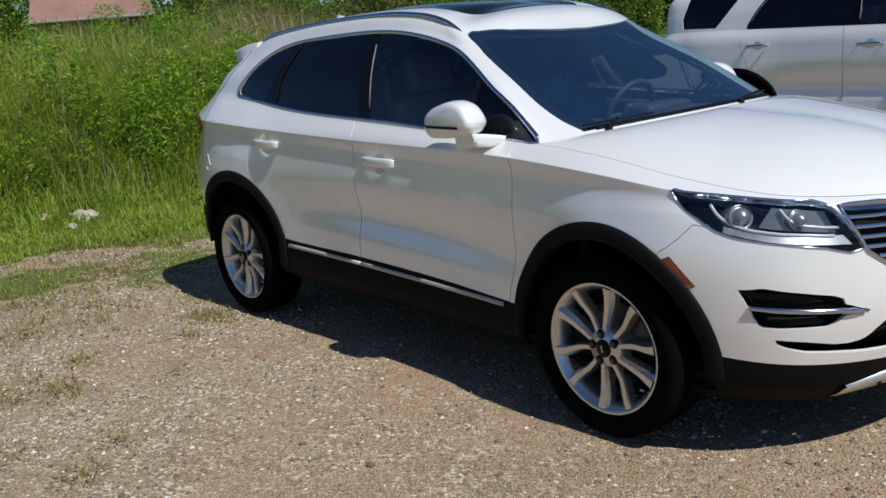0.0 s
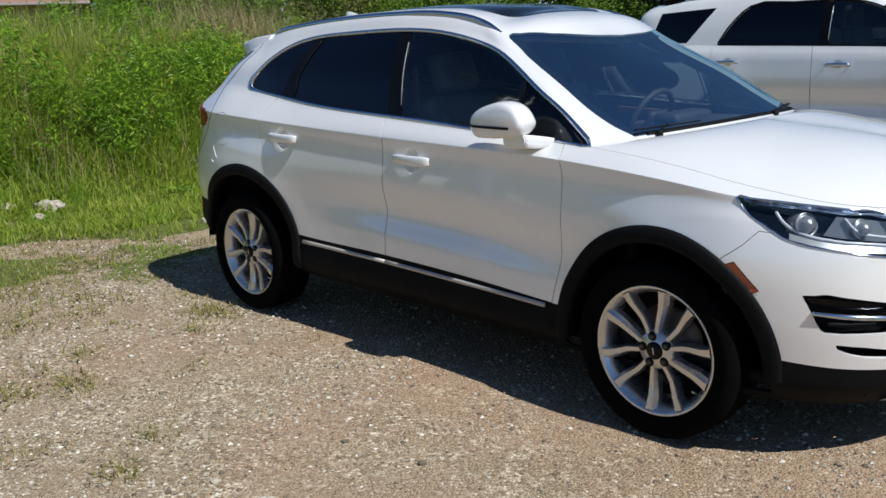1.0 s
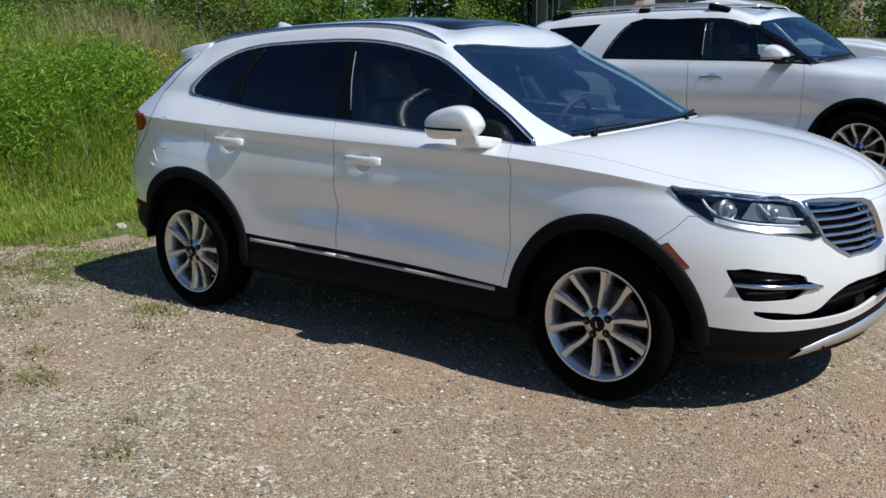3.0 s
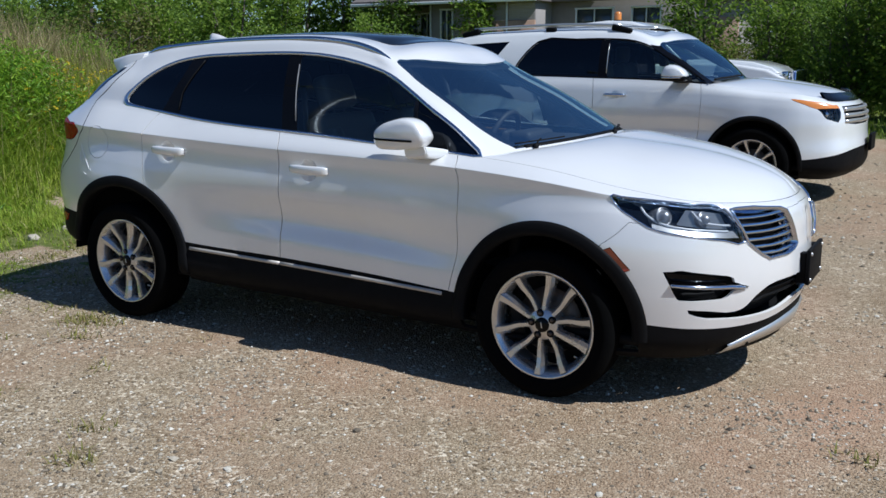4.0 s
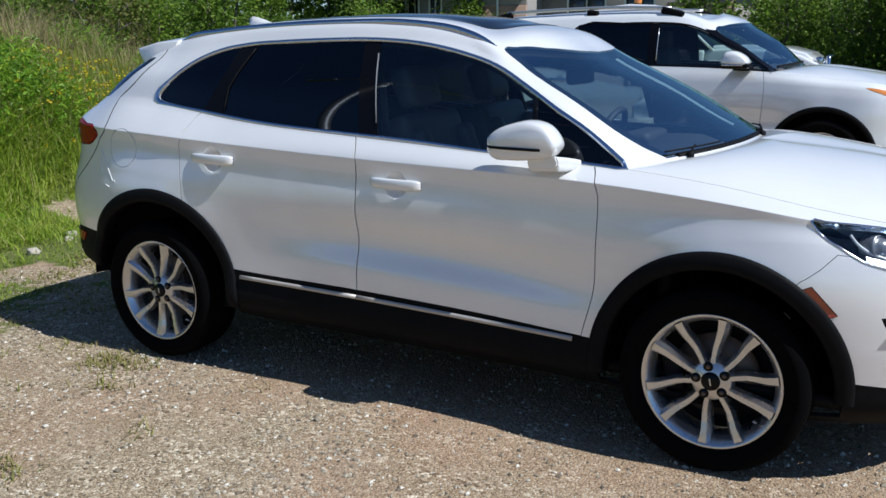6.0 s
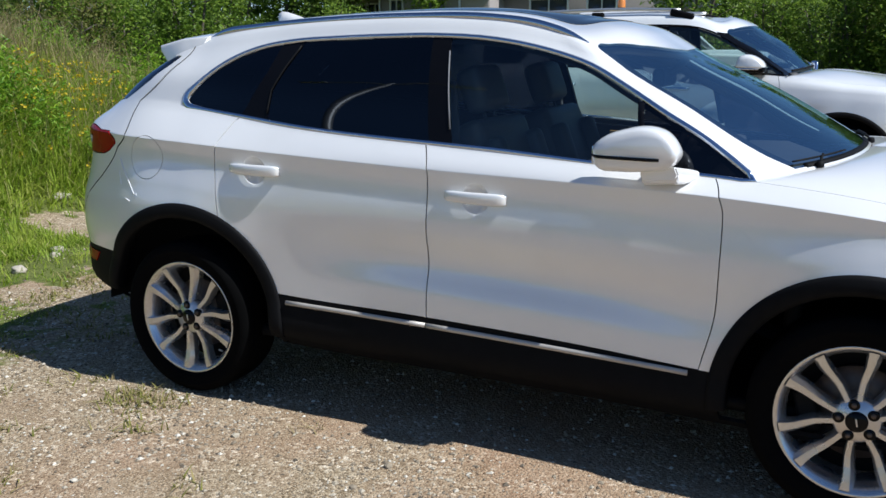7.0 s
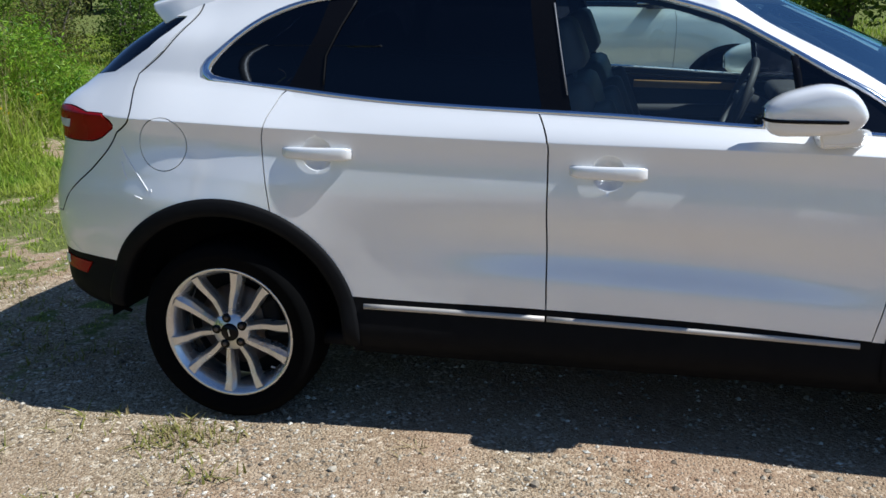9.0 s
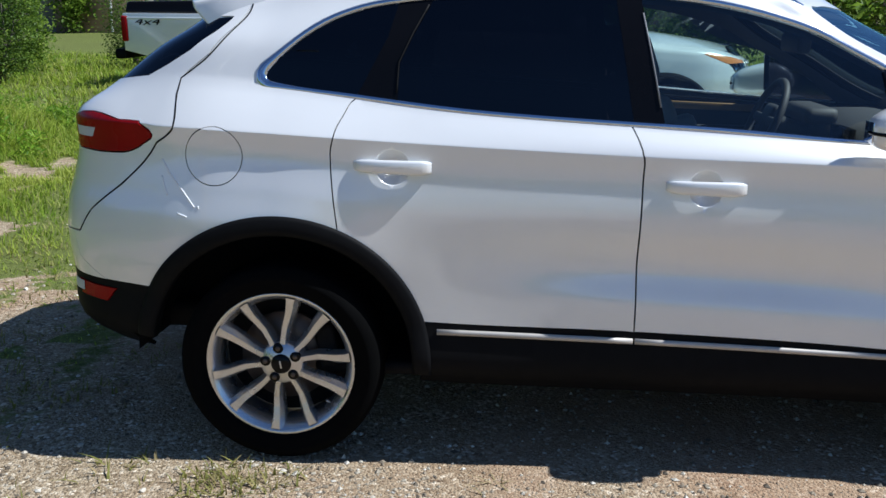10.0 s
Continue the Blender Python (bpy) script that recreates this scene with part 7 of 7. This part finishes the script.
def tree(seed, height, spread, leaves, leaf_mat, leaf_size=.11, name="shrub", stems=4):
    """A trunk or several stems with limbs, and a crown of small leaves round the twigs."""
    r = np.random.default_rng(seed)
    t = thing(name, "", "")
    tips = []
    for s in range(stems):
        a = 2 * math.pi * (s + r.random() * .7) / stems
        out = spread * r.uniform(.15, .5)
        top = height * r.uniform(.7, .95)
        pts = [Vector((.05 * math.cos(a), .05 * math.sin(a), 0))]
        for k in range(1, 6):
            f = k / 5
            pts.append(Vector((out * f * math.cos(a) + r.normal(0, .05), out * f * math.sin(a) + r.normal(0, .05), top * f)))
        bm = tube_bm(pts, [(.035 + .012 * height) * (1 - .85 * k / 5) for k in range(6)], 7)
        for k in range(1, 6):
            for _ in range(3):
                b = a + r.uniform(-1.8, 1.8)
                ln = spread * r.uniform(.25, .6) * (1.1 - .6 * k / 5)
                p0 = pts[k]
                p1 = p0 + Vector((ln * .6 * math.cos(b), ln * .6 * math.sin(b), ln * .35))
                p2 = p0 + Vector((ln * math.cos(b), ln * math.sin(b), ln * r.uniform(.2, .7)))
                tube_bm([p0, p1, p2], [.016, .010, .004], 3, bm=bm)
                tips += [p1, p2, (p1 + p2) / 2, p2 + Vector((r.normal(0, .15), r.normal(0, .15), r.uniform(-.2, .2)))]
        part("trunk", bm, BARK, t)
        tips.append(pts[-1])
    tips = np.array([tuple(p) for p in tips])
    low = tips[r.integers(0, len(tips), len(tips) // 3)] * np.array([1.0, 1.0, .45])
    tips = np.vstack([tips, low])
    v, f = leaf_cloud(tips, leaf_size, seed + 1, (.13 * spread, .13 * spread, .12 * spread), max(4, leaves // len(tips)))
    v[:, 2] = np.maximum(v[:, 2], .02)
    ob = mesh_part("crown", v, f, leaf_mat, t, smooth=False)
    return t


bush_kinds = [tree(101, 3.0, 1.5, 5200, LEAF[0]), tree(103, 3.4, 1.6, 5200, LEAF[1], .12), tree(107, 2.6, 1.7, 4800, LEAF[2], .10), tree(109, 3.8, 1.5, 5600, LEAF[1], .13)]
tree_kinds = [tree(131, 6.5, 2.4, 4000, LEAF[0], .24, "tree", 3), tree(137, 5.5, 2.2, 4000, LEAF[1], .22, "tree", 2)]


def clear_of_roof(x, y):
    """Whether a tree leaves the brown roof in view from the lot."""
    a = math.degrees(math.atan2(3.4 - x, y + 3.5))
    return not (64.5 < a < 75 and math.hypot(3.4 - x, y + 3.5) < 46)


def place(kind, spots, label, category, group):
    first = True
    for x, y, s, a in spots:
        if not clear_of_roof(x, y):
            continue
        m = Matrix.Translation((x, y, float(ground_z(x, y)) - .03)) @ Matrix.Rotation(a, 4, "Z")
        if first:
            ob = kind
            ob.matrix_basis = m
            first = False
        else:
            ob = copy_thing(kind, m)
        ob.scale = (s, s, s)
        tagged(ob, label, category, group)


r = random.Random(5)
spots = [[], [], [], []]
# hedge of shrubs behind the bank and the vehicles
for i in range(44):
    a = radians(-4 + 100 * i / 43 + r.uniform(-1, 1))
    d = r.uniform(19, 27) - (3 if i > 28 else 0)
    x, y = 1.5 - d * math.sin(a), -4 + d * math.cos(a)
    if -2 < x < 9 and y < 16.5:
        y = 17
    s = r.uniform(.75, 1.05) * d / 24
    if 13 < math.degrees(a) < 36:
        if i % 4:
            continue
        s *= .72
    spots[i % 4].append((x, y, s, r.uniform(0, 6)))
for i in range(30):
    a = radians(-30 + 125 * i / 29 + r.uniform(-1.5, 1.5))
    d = r.uniform(29, 36)
    if 8 < math.degrees(a) < 42:
        continue
    spots[(i * 3 + 1) % 4].append((1.5 - d * math.sin(a), -4 + d * math.cos(a), r.uniform(1.0, 1.35), r.uniform(0, 6)))
for (x, y, s) in ((3.4, 14.2, 1.05), (5.0, 13.6, 1.2), (6.6, 14.6, 1.25), (2.2, 16.0, .95), (8.2, 13.8, 1.3), (1.4, 17.0, 1.0), (-10.2, 14.4, .62), (-8.6, 16.2, .55), (-12.0, 13.2, .66)):
    spots[int(abs(x * 7)) % 4].append((x, y, s, r.uniform(0, 6)))
for kind, sp in zip(bush_kinds, spots):
    place(kind, sp, "leafy green shrub with an uneven crown", "shrub", "shrubs behind the lot")
t_spots = [[], []]
for i in range(26):
    a = radians(-40 + 150 * i / 25 + r.uniform(-2, 2))
    d = r.uniform(44, 58)
    t_spots[i % 2].append((1.5 - d * math.sin(a), -4 + d * math.cos(a), r.uniform(.8, 1.15), r.uniform(0, 6)))
for i in range(34):
    a = radians(-14 + 66 * i / 33 + r.uniform(-1, 1))
    d = r.uniform(52, 64)
    t_spots[i % 2].append((1.5 - d * math.sin(a), -4 + d * math.cos(a), r.uniform(1.1, 1.5), r.uniform(0, 6)))
for i in range(12):
    a = radians(58 + 26 * i / 11)
    d = r.uniform(50, 60)
    t_spots[i % 2].append((3.4 - d * math.sin(a), -3.5 + d * math.cos(a), r.uniform(1.1, 1.4), r.uniform(0, 6)))
for kind, sp in zip(tree_kinds, t_spots):
    place(kind, sp, "tall leafy tree far behind the lot", "tree", "far trees")

# woods all round, far off
rr = np.random.default_rng(61)
k = 15000
a = rr.uniform(0, 2 * math.pi, k)
d = rr.uniform(85, 120, k)
hh = 3 + 6 * lumps(a * 30, d * 0, 1.0)
cen = np.stack([d * np.cos(a), d * np.sin(a), rr.random(k) ** .8 * hh], -1)
v, f = leaf_cloud(cen, .75, 63, (.8, .8, .6), 4, .8)
stuff("far_woods", v, f, LEAF[0], "dark belt of woods round the place", "woods")

# ---- houses ----
SIDING = plain("grey_siding", (.30, .27, .25), .8, grain=.12, scale=8)
BRICK = plain("tan_brick", (.42, .27, .19), .9, grain=.25, scale=12)
ROOFING = plain("roof_shingles", (.16, .135, .125), .95, grain=.3, scale=5)
WHITE = plain("white_frame_paint", (.78, .78, .76), .5)
PANE = plain("window_pane", (.05, .06, .07), .06, spec=.8)


def window_unit(parent, x, y, z, w, h, name="window"):
    """A framed window set into a wall that faces -y."""
    win = thing(name, "", "")
    win.parent = parent
    bm = bmesh.new()
    for dx, dz, sx, sz in ((0, h / 2, w + .16, .09), (0, -h / 2, w + .16, .10), (-w / 2, 0, .09, h), (w / 2, 0, .09, h), (0, 0, .05, h)):
        box_bm((sx, .10, sz), (x + dx, y - .03, z + dz), .01, 1, bm)
    part("frame", bm, WHITE, win, "white window frame")
    for s in (-1, 1):
        part("pane", box_bm((w / 2 - .06, .02, h - .06), (x + s * w / 4, y + .01, z)), PANE, win)


house = thing("house", "low grey house with tan brick and a brown shingle roof", "house")
HY = 38.0
walls = [(-26.2, -22.9, HY + 1.5), (-22.9, -20.6, HY), (-20.6, -16.5, HY - .6), (-16.5, -7.5, HY + 1.2)]
for i, (x0, x1, y) in enumerate(walls):
    part("wall", box_bm((x1 - x0, 6, 3.9), ((x0 + x1) / 2, y + 3, 2.05), .02, 1), SIDING, house)
for i in range(9):
    part("siding_board", box_bm((4.0, .03, .16), (-18.55, HY - .62, 3.15 + i * .0 + .09 * i), .008, 1, rot=Matrix.Rotation(radians(-6), 4, "X")), SIDING, house)
part("brick_wall", box_bm((4.06, .12, 3.0), (-18.55, HY - .64, 1.55), .01, 1), BRICK, house)
part("brick_wall", box_bm((3.0, .12, 3.0), (-8.8, HY + 1.16, 1.55), .01, 1), BRICK, house)
for x, y, z, w, h in ((-25.2, HY + 1.48, 2.8, 1.5, 1.5), (-23.9, HY + 1.48, 2.6, .9, 2.0), (-21.8, HY - .02, 2.75, .7, 1.9), (-14.2, HY + 1.18, 3.0, 1.9, 1.2), (-11.6, HY + 1.18, 3.0, 1.4, 1.2)):
    window_unit(house, x, y, z, w, h)
bm = bmesh.new()
for x0, x1, yf in ((-27.0, -16.2, HY - 1.2), (-17.0, -6.7, HY + .5)):
    m = [bm.verts.new(p) for p in ((x0, yf, 3.95), (x1, yf, 3.95), (x1, yf, 4.15), (x0, yf, 4.15), (x0 + .6, HY + 4.5, 6.4), (x1 - .6, HY + 4.5, 6.4), (x0, HY + 9, 4.1), (x1, HY + 9, 4.1), (x0, HY + 9, 3.9), (x1, HY + 9, 3.9))]
    for q in ((0, 1, 2, 3), (3, 2, 5, 4), (4, 5, 7, 6), (6, 7, 9, 8), (8, 9, 1, 0), (0, 3, 4, 6, 8), (1, 9, 7, 5, 2)):
        bm.faces.new([m[i] for i in q])
bmesh.ops.recalc_face_normals(bm, faces=bm.faces[:])
part("roof", bm, ROOFING, house, "brown shingle roof", smooth=False)
part("gutter", box_bm((10.8, .12, .14), (-21.6, HY - 1.26, 3.98), .03, 2), WHITE, house)
part("downspout", box_bm((.09, .09, 3.9), (-18.0, HY - .75, 2.0), .02, 1), WHITE, house)
part("downspout", box_bm((.09, .09, 3.9), (-22.75, HY - .1, 2.0), .02, 1), WHITE, house)

barn = thing("gabled_house", "white gabled house far behind the trees", "house")
part("wall", box_bm((7, 6, 3.2), (7.5, 62, 1.7), .02, 1), WHITE, barn)
bm = bmesh.new()
m = [bm.verts.new(p) for p in ((3.6, 58.6, 3.2), (11.4, 58.6, 3.2), (7.5, 58.6, 5.6), (3.6, 65.4, 3.2), (11.4, 65.4, 3.2), (7.5, 65.4, 5.6))]
for q in ((0, 1, 2), (3, 5, 4), (0, 2, 5, 3), (1, 4, 5, 2), (0, 3, 4, 1)):
    bm.faces.new([m[i] for i in q])
bmesh.ops.recalc_face_normals(bm, faces=bm.faces[:])
part("roof", bm, ROOFING, barn, smooth=False)
window_unit(barn, 7.2, 58.95, 2.2, 1.4, 1.4)
shed = thing("brown_roofed_house", "small house with a red-brown shingle roof beyond the grass", "house", at=pose(-35.8, 11.4, 0, 0, 0, 69.3))
part("wall", box_bm((4.2, 6.0, 3.3), (0, 3.2, 1.65), .02, 1), BRICK, shed)
bm = bmesh.new()
m = [bm.verts.new(p) for p in ((-2.45, -.3, 3.30), (2.45, -.3, 3.30), (-1.9, 3.2, 6.7), (1.9, 3.2, 6.7), (-2.45, 6.7, 3.30), (2.45, 6.7, 3.30), (-2.45, -.3, 3.2), (2.45, -.3, 3.2), (-2.45, 6.7, 3.2), (2.45, 6.7, 3.2))]
for q in ((0, 1, 3, 2), (4, 2, 3, 5), (0, 2, 4), (1, 5, 3), (6, 7, 1, 0), (7, 9, 5, 1), (9, 8, 4, 5), (8, 6, 0, 4), (6, 8, 9, 7)):
    bm.faces.new([m[i] for i in q])
bmesh.ops.recalc_face_normals(bm, faces=bm.faces[:])
part("roof", bm, plain("red_brown_shingles", (.27, .15, .115), .95, grain=.25, scale=4), shed, "red-brown shingle roof", smooth=False)
part("gutter", box_bm((4.9, .10, .10), (0, -.36, 3.26), .02, 2), SIDING, shed)

# ---- white pickup with a beacon, behind the larger vehicle ----
def slab(profile, half, taper=0.0, bevel=.03, seg=3):
    """A side profile of (x, z) drawn out across the vehicle, narrower towards its top."""
    bm = bmesh.new()
    z0, z1 = min(p[1] for p in profile), max(p[1] for p in profile)
    rows = []
    for s in (-1, 1):
        rows.append([bm.verts.new((x, s * (half - taper * (z - z0) / (z1 - z0)), z)) for x, z in profile])
    n = len(profile)
    for k in range(n):
        bm.faces.new((rows[0][k], rows[0][(k + 1) % n], rows[1][(k + 1) % n], rows[1][k]))
    bm.faces.new(rows[0])
    bm.faces.new(rows[1])
    bmesh.ops.recalc_face_normals(bm, faces=bm.faces[:])
    if bevel:
        bmesh.ops.bevel(bm, geom=[e for e in bm.edges if e.calc_face_angle(0) > radians(25)], offset=bevel, segments=seg, affect="EDGES", profile=.6)
    sharpen(bm, 40)
    return bm


def pickup():
    p = thing("pickup_truck", "white four-wheel-drive pickup truck with a black bed cover", "truck")
    arch = lambda x: [(x + .48 * math.cos(a), .42 + .48 * math.sin(a)) for a in np.linspace(0, math.pi, 11)]
    for s in (-1, 1):
        bm = slab([(.0, .62), (.0, 1.20), (2.35, 1.20), (2.35, .56)] + arch(1.25), .04, 0, .012, 2)
        bm.transform(Matrix.Translation((0, s * .95, 0)))
        part("bed_side", bm, PAINT_B, p)
        part("body_line", box_bm((2.3, .016, .035), (1.17, s * .992, 1.12), .006, 2), PAINT_B, p)
    part("tailgate", box_bm((.07, 1.82, .56), (.03, 0, .92), .02, 2), PAINT_B, p)
    part("bed_floor", box_bm((2.3, 1.84, .06), (1.17, 0, .66), .01, 1), DARK, p)
    part("bed_cap", slab([(.02, 1.21), (.05, 1.38), (2.28, 1.42), (2.33, 1.21)], .95, .05, .04, 3), PIANO, p, "black bed cover")
    part("cab", slab([(2.40, .55), (2.40, 1.20), (4.62, 1.20), (4.62, .55)], .98, .02, .04, 3), PAINT_B, p)
    part("cab_glass", slab([(2.62, 1.20), (2.82, 1.82), (4.02, 1.82), (4.72, 1.22)], .93, .14, .02, 2), PIANO, p, "dark cab windows")
    part("cab_roof", slab([(2.78, 1.81), (2.92, 1.91), (3.4, 1.955), (3.8, 1.93), (4.06, 1.85), (4.12, 1.81)], .83, .10, .035, 3), PAINT_B, p, "white cab roof")
    for s in (-1, 1):
        for x0, x1 in ((2.60, 2.80), (3.42, 3.42)):
            part("pillar", tube_bm([(x0, s * .945, 1.18), (x1, s * .80, 1.82)], .045, 8), PAINT_B, p)
        part("pillar", tube_bm([(4.74, s * .935, 1.19), (4.08, s * .79, 1.82)], .022, 8), PAINT_B, p)
        mm = thing("door_mirror", "", "")
        mm.parent = p
        part("mirror_housing", box_bm((.12, .20, .26), (4.45, s * 1.12, 1.30), .04, 3), CLAD, mm)
        part("mirror_arm", box_bm((.05, .16, .04), (4.47, s * .98, 1.24), .01, 2), CLAD, mm)
        part("door_gap", box_bm((.008, .01, .62), (3.42, s * .979, .88)), DARK, p)
        part("handle", box_bm((.16, .03, .03), (3.58, s * .985, 1.10), .012, 2), CLAD, p)
        part("tail_lamp", box_bm((.10, .10, .40), (.02, s * .955, .96), .03, 3), RED_LENS, p, "red tail lamp")
        part("headlamp", box_bm((.10, .30, .18), (6.20, s * .72, 1.0), .03, 3), REFLECTOR, p)
        for x in (1.25, 5.28):
            wheel_parts((x, s * .84, .39), s, .39, .24, .26, p)
            bm = lathe_bm([(.50, s * .985), (.455, s * 1.005), (.45, s * .90)], 36, at=(x, 0, .42))
            bmesh.ops.delete(bm, geom=[q for q in bm.verts if q.co.z < .40], context="VERTS")
            part("wheel_arch_lip", bm, CLAD, p)
    part("front_wing_body", slab([(4.62, .60), (4.62, 1.20), (4.9, 1.225), (5.5, 1.20), (5.95, 1.12), (6.22, .98), (6.28, .60), (5.80, .56)] + arch(5.28)[1:-1] + [(4.78, .56)], .97, .03, .05, 3), PAINT_B, p)
    part("bonnet", slab([(4.66, 1.20), (4.70, 1.275), (5.2, 1.28), (5.7, 1.24), (6.0, 1.15), (6.12, 1.05)], .80, .10, .03, 3), PAINT_B, p)
    part("grille", box_bm((.06, 1.1, .36), (6.29, 0, .92), .03, 2), CHROME, p)
    part("front_bumper", box_bm((.20, 1.9, .22), (6.33, 0, .62), .06, 3), CHROME, p)
    part("rear_bumper", box_bm((.18, 1.86, .16), (-.09, 0, .56), .04, 2), CLAD, p)
    part("chassis", box_bm((5.8, 1.2, .2), (3.1, 0, .52), .03, 1), DARK, p)
    cu = bpy.data.curves.new("lettering", "FONT")
    cu.body, cu.size, cu.extrude, cu.shear = "4x4", .15, .002, .25
    tmp = new("lettering", cu)
    dg = bpy.context.evaluated_depsgraph_get()
    me = bpy.data.meshes.new_from_object(tmp.evaluated_get(dg))
    bpy.data.objects.remove(tmp)
    me.materials.clear()
    me.materials.append(PIANO)
    ob = new("lettering", me)
    ob.parent = p
    ob.matrix_basis = pose(.16, -.996, 1.02, 90, 0, 0) @ Matrix.Diagonal((1.7, 1, 1, 1))
    tagged(ob, "black four-by-four lettering")
    return p


truck = pickup()
truck_at = pose(-6.75, 12.1, float(ground_z(-5, 12.1)), 0, 0, 1.0)
truck.matrix_basis = truck_at @ Matrix.Diagonal((1.09, 1, 1, 1))
beacon = thing("amber_beacon", "small amber warning beacon on a white pickup roof", "beacon", at=truck_at @ Matrix.Translation((3.68, -.15, 1.945)))
part("base", lathe_bm([(0, 0), (.075, 0), (.075, .03), (.055, .035)], 20, "z"), DARK, beacon)
part("dome", lathe_bm([(.065, .03), (.065, .14), (.05, .175), (0, .185)], 20, "z"), AMBER, beacon, "amber plastic dome")

# ---- street lamp behind the camera's way, seen mirrored in the side glass ----
GALV = plain("galvanised_steel", (.55, .55, .54), .45, metal=.6, grain=.1, scale=12)
lampost = thing("street_lamp", "grey steel street lamp with a double arm", "street lamp", at=Matrix.Translation((-3.95, -5.5, float(ground_z(-3.95, -5.5)))))
part("pole", lathe_bm([(.10, 0), (.095, .4), (.07, 6.2), (.0, 6.25)], 16, "z"), GALV, lampost)
part("arm", tube_bm(spline_pts([(-1.0, .2, 6.25), (-.4, .1, 6.3), (0, 0, 6.1), (.4, -.1, 6.3), (1.0, -.2, 6.25)], 5), .04, 8), GALV, lampost)
for s in (-1, 1):
    part("lamp_head", box_bm((.5, .2, .09), (s * 1.1, -s * .22, 6.23), .035, 3), GALV, lampost)
